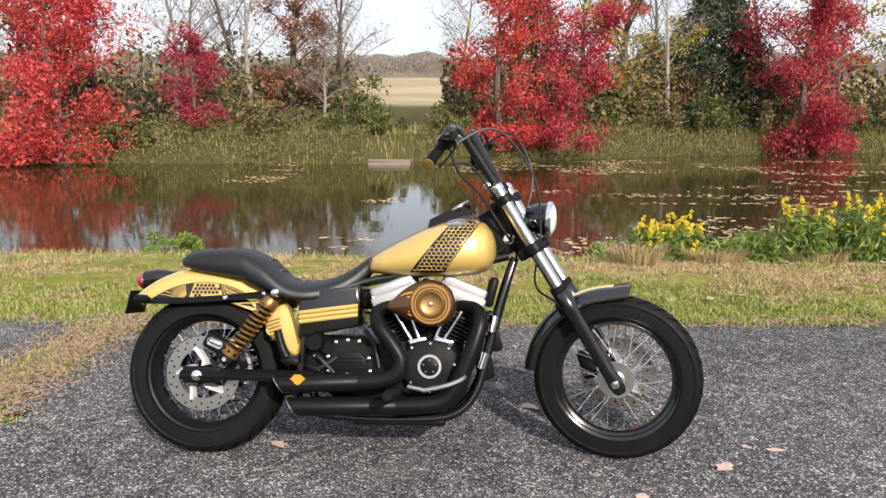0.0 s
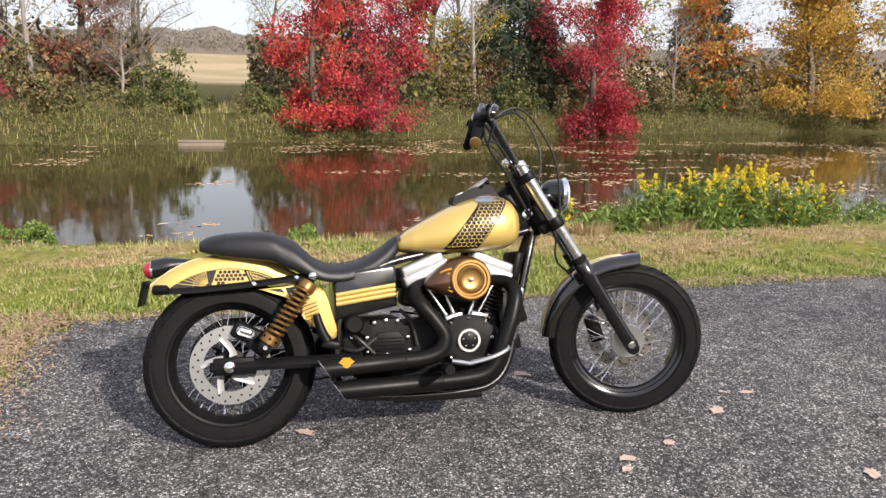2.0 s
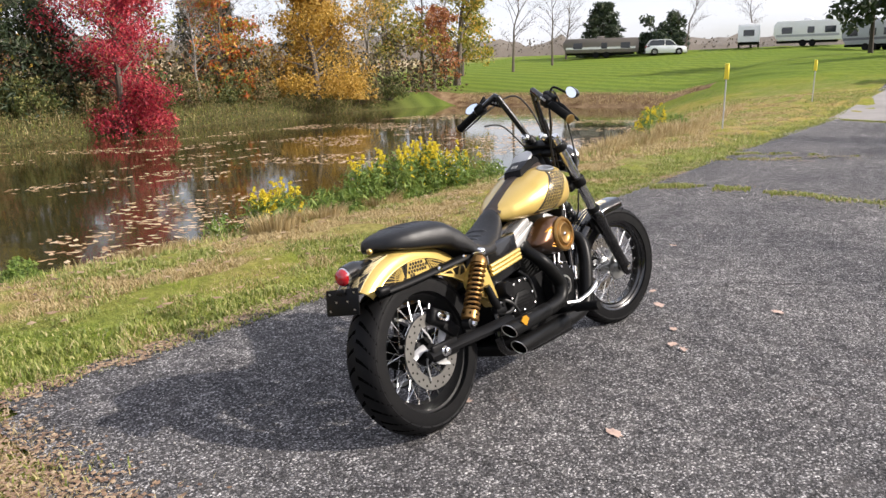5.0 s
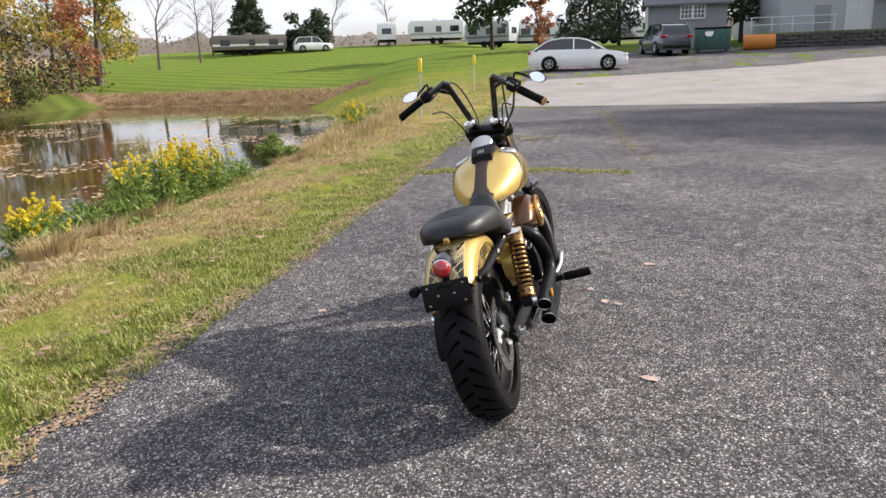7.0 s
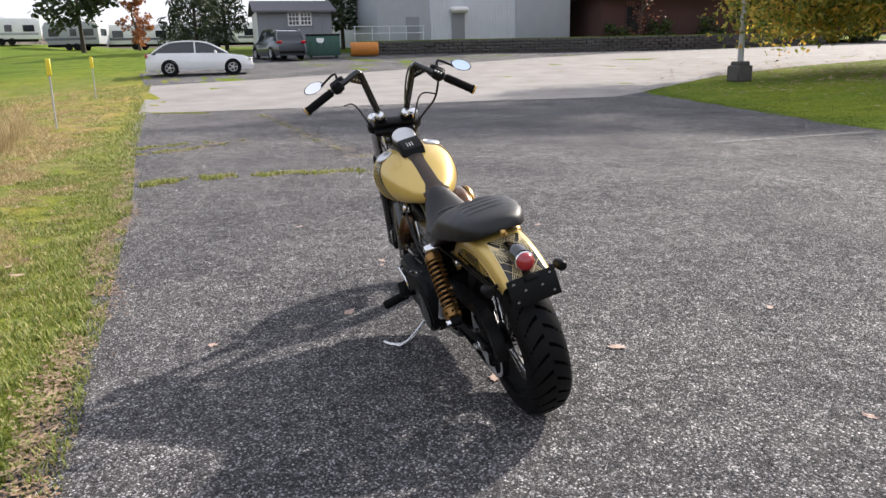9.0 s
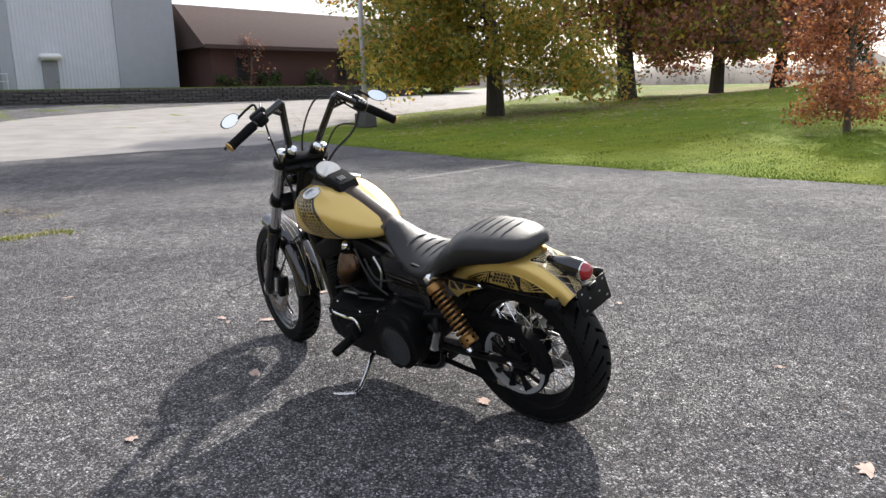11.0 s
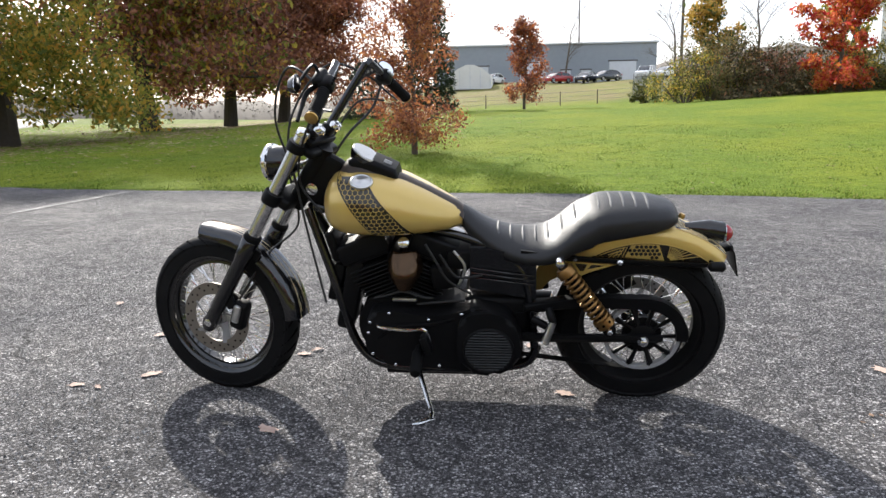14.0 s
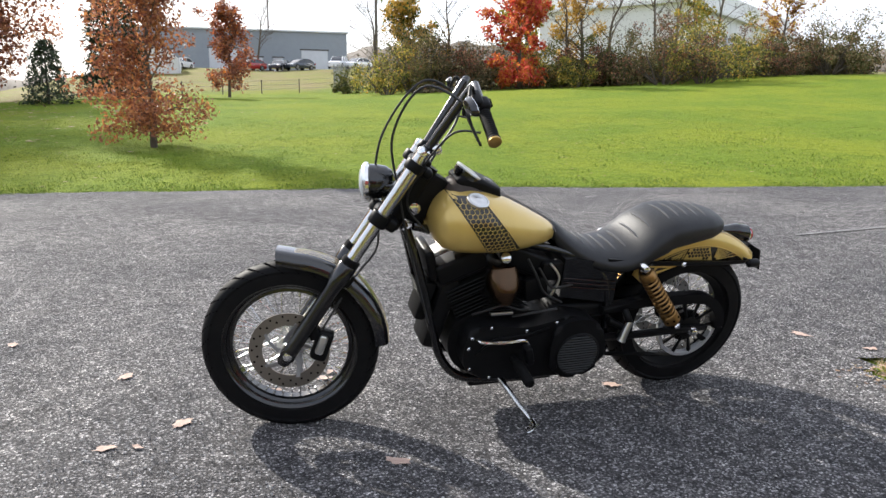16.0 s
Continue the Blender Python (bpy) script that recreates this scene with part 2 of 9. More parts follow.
NORTH_EDGE = [(-60, 1.7), (0, 1.78), (5, 2.0), (10, 2.38), (20, 2.95), (26, 3.4)]
SOUTH_EDGE = [(-60, -4.5), (-8.4, -6.5), (-5, -7.2), (-2, -8.1), (5.6, -9.1), (8.3, -9.5), (19.5, -12.7), (24, -15.0), (60, -40)]
SHORE_NEAR = [(-60, 6.8), (-6, 6.0), (4, 5.85), (8, 6.0), (12, 6.6), (16, 7.6), (22, 9.4), (28, 11.2), (38, 16.5), (60, 20)]
SHORE_FAR = [(-60, 22), (-14, 24), (-4, 24.5), (0, 25.7), (3, 26.5), (6, 27.6), (10, 29.4), (15, 31), (24, 33), (36, 35), (60, 35)]
POND_END = 44.0
WATER = -0.9


def height(x, y):
    """The lie of the land."""
    x, y = np.asarray(x, float), np.asarray(y, float)
    east = 0.055 * np.clip(x - 20, 0, 42) + 0.02 * np.maximum(0, x - 62)
    yn, ys, yf = lerp_at(x, NORTH_EDGE), lerp_at(x, SHORE_NEAR), lerp_at(x, SHORE_FAR)
    dy = np.maximum(0, lerp_at(x, SOUTH_EDGE) - y)
    slope = lerp_at(x, [(-46, 0.118), (-35, 0.108), (-26, 0.086), (-17, 0.075), (-12, 0.067), (-7, 0.0575), (3, 0.055), (12, 0.047), (20, 0.028), (30, 0.012), (60, 0.0)])
    south = slope * np.where(dy < 30, dy, 30 + 0.4 * (dy - 30)) + 0.077 * np.clip(dy - 52, 0, 45) * lerp_at(x, [(-40, 0.3), (-15, 0.72), (3, 1), (20, 1), (40, 0)])
    u = np.clip((ys - y) / (ys - yn), 0, 1)
    oe = np.maximum(x - POND_END, 0)
    eastbank = WATER + 0.7 * np.clip(oe / 1.3, 0, 1) ** 0.7 + 0.080 * np.minimum(oe, 50) + 0.02 * np.clip(oe - 50, 0, 40)
    w = lerp_at(1 - u, [(0, 0), (0.3, 0.02), (0.55, 0.12), (0.7, 0.26), (0.8, 0.46), (0.9, 0.74), (1, 1)])
    near = np.where(x > POND_END, eastbank, WATER) * w + east * (u + np.clip((x - 30) / 8, 0, 1) * (1 - w - u))
    inside = np.minimum(np.minimum(y - ys, yf - y), POND_END - x)
    bed = WATER - 0.3 * np.clip(inside, 0, 2)
    o = np.maximum(y - yf, 0)
    far = WATER + 0.95 * np.clip(o / 1.3, 0, 1) ** 0.7 + 0.02 * o
    out = np.where(y < yn, east + south, np.where(y < ys, near, far))
    out = np.where((x > POND_END) & (y >= ys), np.where(y < yf, eastbank, np.maximum(eastbank, far)), out)
    out = np.where(inside > 0, bed, out)
    s = np.clip((y - 90) / 160, 0, 1)
    return out + 4.5 * s * s * (3 - 2 * s)


# ---- sheets
def ground_z(x, y):
    return float(height(x, y))


def steps(*runs):
    """Grid lines from runs of (start, end, step)."""
    out = np.concatenate([np.arange(a, b, s) for a, b, s in runs])
    return np.unique(out.round(3))


def grid_sheet(name, X, Y, Z, mat, keep=None):
    """A sheet from grids of coordinates."""
    n, m = X.shape
    verts = np.stack([X, Y, Z], -1).reshape(-1, 3)
    i = np.arange(n * m).reshape(n, m)
    quads = np.stack([i[:-1, :-1], i[1:, :-1], i[1:, 1:], i[:-1, 1:]], -1).reshape(-1, 4)
    if keep is not None:
        quads = quads[keep(verts[quads].mean(1))]
    return raw_mesh(name, verts, quads, mat)


def raw_mesh(name, verts, faces, mat, smooth=True, parent=None):
    """A mesh straight from arrays of points and equal-sided faces."""
    verts, faces = np.asarray(verts, np.float32), np.asarray(faces, np.int32)
    me = bpy.data.meshes.new(name)
    me.vertices.add(len(verts))
    me.vertices.foreach_set("co", verts.ravel())
    k = faces.shape[1]
    me.loops.add(faces.size)
    me.loops.foreach_set("vertex_index", faces.ravel())
    me.polygons.add(len(faces))
    me.polygons.foreach_set("loop_start", np.arange(0, faces.size, k, dtype=np.int32))
    me.polygons.foreach_set("use_smooth", np.full(len(faces), smooth))
    me.update(calc_edges=True)
    me.validate()
    me.materials.append(mat)
    ob = new(name, me)
    ob.parent = parent
    return ob


def patch_noise(t, scale, lo, hi, detail=4):
    """Noise in the world's metres, stretched to 0..1 between lo and hi."""
    geo = t.nodes.new("ShaderNodeNewGeometry")
    f = noise_out(t, scale, detail, 0.6, geo.outputs["Position"])
    r = t.nodes.new("ShaderNodeMapRange")
    r.inputs["From Min"].default_value, r.inputs["From Max"].default_value = lo, hi
    t.links.new(f, r.inputs[0])
    return r.outputs[0]


def grass_ground():
    m = material("grass_ground", (0.1, 0.13, 0.03), 0.9)
    t, p = nodes_of(m)
    fine = patch_noise(t, 22, 0.3, 0.7, 8)
    mid = patch_noise(t, 1.3, 0.38, 0.62, 5)
    c = mixed(t, fine, (0.082, 0.132, 0.012), (0.19, 0.262, 0.026))
    dry = mixed(t, fine, (0.24, 0.18, 0.08), (0.42, 0.33, 0.16))
    geo = t.nodes.new("ShaderNodeNewGeometry")
    xyz = t.nodes.new("ShaderNodeSeparateXYZ")
    t.links.new(geo.outputs["Position"], xyz.inputs[0])
    # drier towards the pond and on the far fields
    bank = t.nodes.new("ShaderNodeMapRange")
    bank.inputs["From Min"].default_value, bank.inputs["From Max"].default_value = 1.2, 4.0
    bank.inputs["To Max"].default_value = 0.85
    t.links.new(xyz.outputs[1], bank.inputs[0])
    lot = t.nodes.new("ShaderNodeMapRange")
    lot.inputs["From Min"].default_value, lot.inputs["From Max"].default_value = 40, 26
    t.links.new(xyz.outputs[0], lot.inputs[0])
    amount = math_node(t, "MULTIPLY", math_node(t, "MULTIPLY", bank.outputs[0], lot.outputs[0]), math_node(t, "MULTIPLY_ADD", mid, 0.75, 0.25))
    far = t.nodes.new("ShaderNodeMapRange")
    far.inputs["From Min"].default_value, far.inputs["From Max"].default_value = 60, 75
    t.links.new(xyz.outputs[1], far.inputs[0])
    c = mixed(t, amount, c, dry)
    c = mixed(t, patch_noise(t, 5.0, 0.45, 0.75, 4), c, mixed(t, 1.0, c, (0.62, 0.66, 0.55), "MULTIPLY"))
    c = mixed(t, math_node(t, "MULTIPLY", patch_noise(t, 0.22, 0.40, 0.6, 4), 0.75), c, mixed(t, 1.0, c, (1.55, 1.24, 1.1), "MULTIPLY"))
    # dead litter under the brush beyond the pond
    wood = t.nodes.new("ShaderNodeMapRange")
    wood.inputs["From Min"].default_value, wood.inputs["From Max"].default_value = 18, 20
    t.links.new(xyz.outputs[1], wood.inputs[0])
    shut = t.nodes.new("ShaderNodeMapRange")
    shut.inputs["From Min"].default_value, shut.inputs["From Max"].default_value = 50, 45
    t.links.new(xyz.outputs[0], shut.inputs[0])
    c = mixed(t, math_node(t, "MULTIPLY", wood.outputs[0], shut.outputs[0]), c, mixed(t, fine, (0.045, 0.045, 0.016), (0.11, 0.095, 0.04)))
    # pale dry field beyond the south lawn
    field = t.nodes.new("ShaderNodeMapRange")
    field.inputs["From Min"].default_value, field.inputs["From Max"].default_value = -61, -68
    t.links.new(xyz.outputs[1], field.inputs[0])
    c = mixed(t, math_node(t, "MULTIPLY", field.outputs[0], math_node(t, "MULTIPLY_ADD", patch_noise(t, 0.35, 0.35, 0.65, 4), 0.5, 0.45)), c, (0.21, 0.17, 0.085))
    # mown stripes on the east lawn
    w = t.nodes.new("ShaderNodeTexWave")
    w.inputs["Scale"].default_value, w.inputs["Distortion"].default_value = 0.16, 1.5
    w.inputs["Detail"].default_value = 1
    turn = t.nodes.new("ShaderNodeMapping")
    turn.inputs["Rotation"].default_value = (0, 0, radians(25))
    t.links.new(geo.outputs["Position"], turn.inputs[0])
    t.links.new(turn.outputs[0], w.inputs["Vector"])
    on = t.nodes.new("ShaderNodeMapRange")
    on.inputs["From Min"].default_value, on.inputs["From Max"].default_value = 34, 42
    t.links.new(xyz.outputs[0], on.inputs[0])
    green = mixed(t, w.outputs["Fac"], (0.078, 0.122, 0.016), (0.142, 0.198, 0.03))
    c = mixed(t, math_node(t, "MULTIPLY", on.outputs[0], 0.7), c, green)
    # bare reddish earth on the cut bank at the pond's end
    cut = t.nodes.new("ShaderNodeMapRange")
    cut.inputs["From Min"].default_value, cut.inputs["From Max"].default_value = POND_END + 1.7, POND_END + 1.2
    t.links.new(xyz.outputs[0], cut.inputs[0])
    soil = math_node(t, "MULTIPLY", math_node(t, "MULTIPLY", cut.outputs[0], math_node(t, "GREATER_THAN", xyz.outputs[0], 43.6)), math_node(t, "MULTIPLY", math_node(t, "GREATER_THAN", xyz.outputs[1], 15.0), math_node(t, "LESS_THAN", xyz.outputs[1], 44.0)))
    c = mixed(t, soil, c, mixed(t, patch_noise(t, 1.6, 0.35, 0.65, 5), (0.13, 0.075, 0.04), (0.30, 0.21, 0.12)))
    c = mixed(t, far.outputs[0], c, mixed(t, patch_noise(t, 0.06, 0.42, 0.55, 3), (0.40, 0.31, 0.20), (0.30, 0.25, 0.14)))
    t.links.new(c, p.inputs["Base Color"])
    p.inputs["Specular IOR Level"].default_value = 0.08
    bump(m, patch_noise(t, 45, 0.2, 0.8, 5), 0.8, 0.03)
    return m


GRASS_GROUND = grass_ground()
gx = steps((-700, -120, 40), (-120, -30, 5), (-30, -8, 1), (-8, 24, 0.4), (24, 60, 1), (60, 130, 5), (130, 740, 40))
gy = steps((-700, -160, 40), (-160, -60, 5), (-60, -20, 1.5), (-20, -4, 0.6), (-4, 1, 1), (1, 10, 0.3), (10, 20, 2), (20, 34, 0.4), (34, 80, 3), (80, 300, 12), (300, 740, 40))
GX, GY = np.meshgrid(gx, gy, indexing="ij")
GZ = height(GX, GY)
rng = np.random.default_rng(7)
GZ = GZ + np.where((GY > 2.5) & (GY < 60), 0.03, 0.008) * rng.standard_normal(GZ.shape) * (np.abs(GX) < 100)
under = (GY < lerp_at(GX, NORTH_EDGE) + 0.2) & (GY > lerp_at(GX, SOUTH_EDGE) - 0.3) & (GX < 21)
GZ = np.where(under, -0.02, GZ)
ground = grid_sheet("ground", GX, GY, GZ, GRASS_GROUND)
tagged(ground, "grassy ground sloping down to a pond and up to lawns", "ground", kind="structure")


def asphalt_material(name, chip_light, base_dark, rough):
    m = material(name, (0.05, 0.05, 0.05), rough)
    t, p = nodes_of(m)
    geo = t.nodes.new("ShaderNodeNewGeometry")
    pos = geo.outputs["Position"]
    chips = t.nodes.new("ShaderNodeTexVoronoi")
    chips.inputs["Scale"].default_value = 122
    t.links.new(pos, chips.inputs["Vector"])
    fine = t.nodes.new("ShaderNodeTexVoronoi")
    fine.inputs["Scale"].default_value = 300
    t.links.new(pos, fine.inputs["Vector"])
    bw = t.nodes.new("ShaderNodeSeparateXYZ")
    t.links.new(chips.outputs["Color"], bw.inputs[0])
    tone = ramp(t, bw.outputs[0], [(0, (0.036, 0.035, 0.037)), (0.42, (0.080, 0.078, 0.081)), (0.68, (0.165, 0.162, 0.165)), (0.86, (0.33, 0.325, 0.33)), (1, chip_light)])
    edge = ramp(t, chips.outputs["Distance"], [(0.0, (1.1, 1.1, 1.1)), (0.42, (0.95, 0.95, 0.95)), (0.62, (0.34, 0.34, 0.35))])
    c = mixed(t, 1.0, tone, edge, "MULTIPLY")
    c = mixed(t, 0.35, c, ramp(t, fine.outputs["Color"], [(0, (0.02, 0.02, 0.021)), (0.7, (0.06, 0.06, 0.06)), (1, (0.2, 0.2, 0.19))]))
    # coarser stones that stand out further off
    coarse = t.nodes.new("ShaderNodeTexVoronoi")
    coarse.inputs["Scale"].default_value = 27
    t.links.new(pos, coarse.inputs["Vector"])
    cw = t.nodes.new("ShaderNodeSeparateXYZ")
    t.links.new(coarse.outputs["Color"], cw.inputs[0])
    c = mixed(t, 1.0, c, ramp(t, cw.outputs[0], [(0, (0.92, 0.92, 0.93)), (0.6, (1.18, 1.18, 1.18)), (0.88, (1.36, 1.36, 1.36)), (1, (1.75, 1.74, 1.72))]), "MULTIPLY")
    worn_ = patch_noise(t, 0.55, 0.35, 0.68, 5)
    c = mixed(t, worn_, mixed(t, 1.0, c, (0.94, 0.93, 0.95), "MULTIPLY"), mixed(t, 1.0, c, (1.70, 1.65, 1.59), "MULTIPLY"))
    mott = patch_noise(t, 6.5, 0.35, 0.7, 6)
    c = mixed(t, mott, mixed(t, 1.0, c, (0.74, 0.74, 0.75), "MULTIPLY"), mixed(t, 1.0, c, (1.28, 1.27, 1.25), "MULTIPLY"))
    # wandering hairline cracks and scuffs of paler stone dust
    warp = t.nodes.new("ShaderNodeVectorMath")
    warp.operation = "MULTIPLY_ADD"
    wob = t.nodes.new("ShaderNodeTexNoise")
    wob.inputs["Scale"].default_value, wob.inputs["Detail"].default_value = 1.7, 6
    t.links.new(pos, wob.inputs["Vector"])
    t.links.new(wob.outputs["Color"], warp.inputs[0])
    warp.inputs[1].default_value = (0.9, 0.9, 0)
    t.links.new(pos, warp.inputs[2])
    crack = t.nodes.new("ShaderNodeTexVoronoi")
    crack.feature = "DISTANCE_TO_EDGE"
    crack.inputs["Scale"].default_value = 0.42
    t.links.new(warp.outputs[0], crack.inputs["Vector"])
    gate = patch_noise(t, 0.5, 0.56, 0.66, 2)
    line = ramp(t, crack.outputs["Distance"], [(0.0, (1, 1, 1)), (0.002, (0.6, 0.6, 0.6)), (0.005, (0, 0, 0))])
    c = mixed(t, math_node(t, "MULTIPLY", line, gate), c, (0.018, 0.017, 0.016))
    dust = patch_noise(t, 1.9, 0.60, 0.80, 7)
    c = mixed(t, math_node(t, "MULTIPLY", dust, 0.5), c, (0.27, 0.25, 0.24))
    stain = patch_noise(t, 3.1, 0.66, 0.78, 6)
    c = mixed(t, math_node(t, "MULTIPLY", stain, 0.35), c, (0.20, 0.13, 0.10))
    t.links.new(c, p.inputs["Base Color"])
    h = math_node(t, "ADD", math_node(t, "ADD", math_node(t, "MULTIPLY", chips.outputs["Distance"], -0.45), math_node(t, "MULTIPLY", bw.outputs[1], 0.5)), math_node(t, "MULTIPLY", fine.outputs["Distance"], -0.35))
    bump(m, h, 1.0, 0.012)
    p.inputs["Specular IOR Level"].default_value = 0.14
    t.links.new(math_node(t, "MULTIPLY_ADD", fine.outputs["Distance"], 0.35, rough - 0.12), p.inputs["Roughness"])
    return m


ASPHALT = asphalt_material("old_asphalt", (0.60, 0.595, 0.60), 0.042, 0.78)


def wander(v, seed, amp):
    return amp * np.array([noise.noise(Vector((float(a) * 1.1, seed, 0))) + 0.5 * noise.noise(Vector((float(a) * 4.3, seed, 3))) + 0.3 * noise.noise(Vector((float(a) * 11, seed, 5))) for a in v])


ax_ = steps((-60, -8, 1.0), (-8, 20.2, 0.12))
top_edge = lerp_at(ax_, NORTH_EDGE) + wander(ax_, 1.5, 0.10)
low_edge = lerp_at(ax_, SOUTH_EDGE) + wander(ax_, 8.5, 0.12)
# a grassy break in the paving west of the bike
f_ = np.linspace(0, 1, 61)
AX = np.repeat(ax_[:, None], 61, 1)
AY = low_edge[:, None] + (top_edge - low_edge)[:, None] * f_[None] ** 0.75
AZ = 0.004 + 0.006 * np.array([[noise.noise(Vector((x * 0.6, y * 0.6, 2))) for y in row] for x, row in zip(ax_, AY)])
spit = lambda c: ~((np.abs(c[:, 0] + 1.22 - 0.05 * np.sin(c[:, 1] * 5)) < 0.17 + 0.05 * np.sin(c[:, 1] * 9 + c[:, 0] * 7)) & (c[:, 1] > 0.15))
road = grid_sheet("asphalt_lot", AX, AY, AZ, ASPHALT, spit)
tagged(road, "worn grey asphalt lot with exposed light gravel chips", "road", kind="structure")


def strip_sheet(name, left, right, lift, mat, label, n=10, per=6):
    """A paved band between two lines of points, laid on the land."""
    def along(pts):
        return np.array([np.array(pts[i]) * (1 - k / per) + np.array(pts[i + 1]) * k / per for i in range(len(pts) - 1) for k in range(per)] + [pts[-1]])
    a, b = along(left), along(right)
    f = np.linspace(0, 1, n)[None, :, None]
    P = a[:, None] * (1 - f) + b[:, None] * f
    Z = height(P[..., 0], P[..., 1]) + lift
    ob = grid_sheet(name, P[..., 0], P[..., 1], Z, mat)
    return tagged(ob, label, "road", kind="structure")


# worn remains of a painted line on the lot
LINE_PAINT = material("worn_line_paint", (0.42, 0.41, 0.40), 0.8)
t_, p_ = nodes_of(LINE_PAINT)
t_.links.new(mixed(t_, patch_noise(t_, 9, 0.40, 0.62, 6), (0.09, 0.09, 0.09), (0.28, 0.275, 0.27)), p_.inputs["Base Color"])
for (x0, y0), (x1, y1), wd in (((6.91, -5.9), (6.97, -8.8), 0.05), ((-3.4, -2.95), (-4.9, -3.12), 0.03)):
    ln = np.linspace(0, 1, 24)
    cx_, cy_ = x0 + (x1 - x0) * ln, y0 + (y1 - y0) * ln
    side = wd * (0.6 + 0.5 * np.sin(ln * 31) ** 2)
    nx_, ny_ = -(y1 - y0), (x1 - x0)
    k_ = math.hypot(nx_, ny_)
    P = np.stack([np.stack([cx_ + nx_ / k_ * side * f, cy_ + ny_ / k_ * side * f], -1) for f in (-1, 1)], 1)
    tagged(grid_sheet("line_marking", P[..., 0], P[..., 1], np.full(P.shape[:2], 0.0145), LINE_PAINT), "worn pale painted line on the asphalt", "road marking", kind="structure")

CONCRETE = material("pale_concrete", (0.42, 0.40, 0.36), 0.85)
t_, p_ = nodes_of(CONCRETE)
t_.links.new(mixed(t_, patch_noise(t_, 0.8, 0.3, 0.7, 7), (0.19, 0.176, 0.165), (0.285, 0.265, 0.248)), p_.inputs["Base Color"])
bump(CONCRETE, patch_noise(t_, 120, 0.2, 0.8, 3), 0.4, 0.004)
strip_sheet("concrete_drive", [(19.75, 3.0), (19.4, -2.4), (19.0, -7.7), (18.3, -10.7), (20.6, -13.4), (23.9, -18.4), (26.7, -24.8), (28.4, -32), (38, -52), (52, -80)], [(29.0, 3.2), (31, -2.2), (33.7, -7.6), (36.7, -11), (40.5, -18), (43, -25), (44.5, -32), (45.5, -40), (50, -52), (66, -80)], 0.014, CONCRETE, "pale worn concrete drive crossing behind the lot")
strip_sheet("parking_lot", [(28.8, 3.4), (30.8, -2.2), (33.5, -7.6), (36.5, -11), (40.3, -18), (42.8, -25), (44.3, -32), (45.3, -45)], [(40, 4.5), (52, -2.2), (52, -7.6), (50, -11), (49, -18), (48.5, -25), (48.0, -32), (48, -45)], 0.008, ASPHALT, "dark asphalt parking area by the buildings")

# water
WATER_MAT = material("pond_water", (0.034, 0.027, 0.009), 0.045, 0.0, IOR=1.33)
t_, p_ = nodes_of(WATER_MAT)
bump(WATER_MAT, math_node(t_, "ADD", patch_noise(t_, 1.2, 0.2, 0.8, 3), math_node(t_, "MULTIPLY", patch_noise(t_, 7, 0.2, 0.8, 2), 0.25)), 0.08, 0.02)
wx, wy = np.meshgrid(np.linspace(-62, 42, 40), np.linspace(4.5, 37, 20), indexing="ij")
water = grid_sheet("water", wx, wy, np.full(wx.shape, WATER), WATER_MAT)
tagged(water, "still brown-green pond water mirroring the trees", "pond", kind="structure")

# ---------------------------------------------------------------- the motorcycle
# x ahead, y to its left, z up along the leaning bike
LEAN, STEER, RAKE = 14.0, -15.0, 31.5
RW, FW, RR, FR = Vector((0.02, 0, 0.322)), Vector((1.65, 0, 0.328)), 0.320, 0.326
bike = empty_thing("motorcycle", pose(0, 0, 0.002, -LEAN, 0, 0), "gold and black cruiser motorcycle leaning on its kickstand on asphalt", "motorcycle")

rake_up = Vector((-math.sin(radians(RAKE)), 0, math.cos(radians(RAKE))))
steer_at = FW - 0.055 * Vector((math.cos(radians(RAKE)), 0, math.sin(radians(RAKE))))
STEERED = Matrix.Translation(steer_at) @ Matrix.Rotation(radians(STEER), 4, rake_up) @ Matrix.Translation(-steer_at)


def tyre(name, c, R, half, rim_r, m, parent, treads, lean_groove):
    """A tyre with a round crown and grooves laid on as dark strips."""
    w = part_root(name, c, m, parent)
    bm = bmesh.new()
    prof = []
    for k in range(41):
        a = radians(-100 + 200 * k / 40)
        prof.append((rim_r + 0.012 + (R - rim_r - 0.012) * max(math.cos(a), -0.2) ** (0.55 if math.cos(a) > 0 else 1) if math.cos(a) > 0.02 else rim_r, half * math.sin(a) / math.sin(radians(90)) * (1.0 if abs(a) < 1.3 else 0.93)))
    seg = 128
    rings = [[Vector((r * math.cos(q), h, r * math.sin(q))) for r, h in prof + [(rim_r, 0)]] for q in (2 * math.pi * k / seg for k in range(seg))]
    loft(bm, rings, False, True)
    ob = part("tyre", bm, RUBBER, w, "black road tyre with dark groove strips and dusty tread")
    # grooves: thin strips just above the crown, groove shade put in their colour
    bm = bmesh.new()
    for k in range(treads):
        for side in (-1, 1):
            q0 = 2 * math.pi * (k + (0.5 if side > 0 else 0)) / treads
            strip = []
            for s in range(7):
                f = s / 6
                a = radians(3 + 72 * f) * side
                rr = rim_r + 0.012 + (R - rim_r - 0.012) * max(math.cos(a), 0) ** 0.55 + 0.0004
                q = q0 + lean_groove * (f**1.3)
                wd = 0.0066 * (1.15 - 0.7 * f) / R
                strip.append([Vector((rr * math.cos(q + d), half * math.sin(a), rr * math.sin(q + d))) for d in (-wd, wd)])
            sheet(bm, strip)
    part("groove", bm, RECESS_SHADE, ob)
    return w


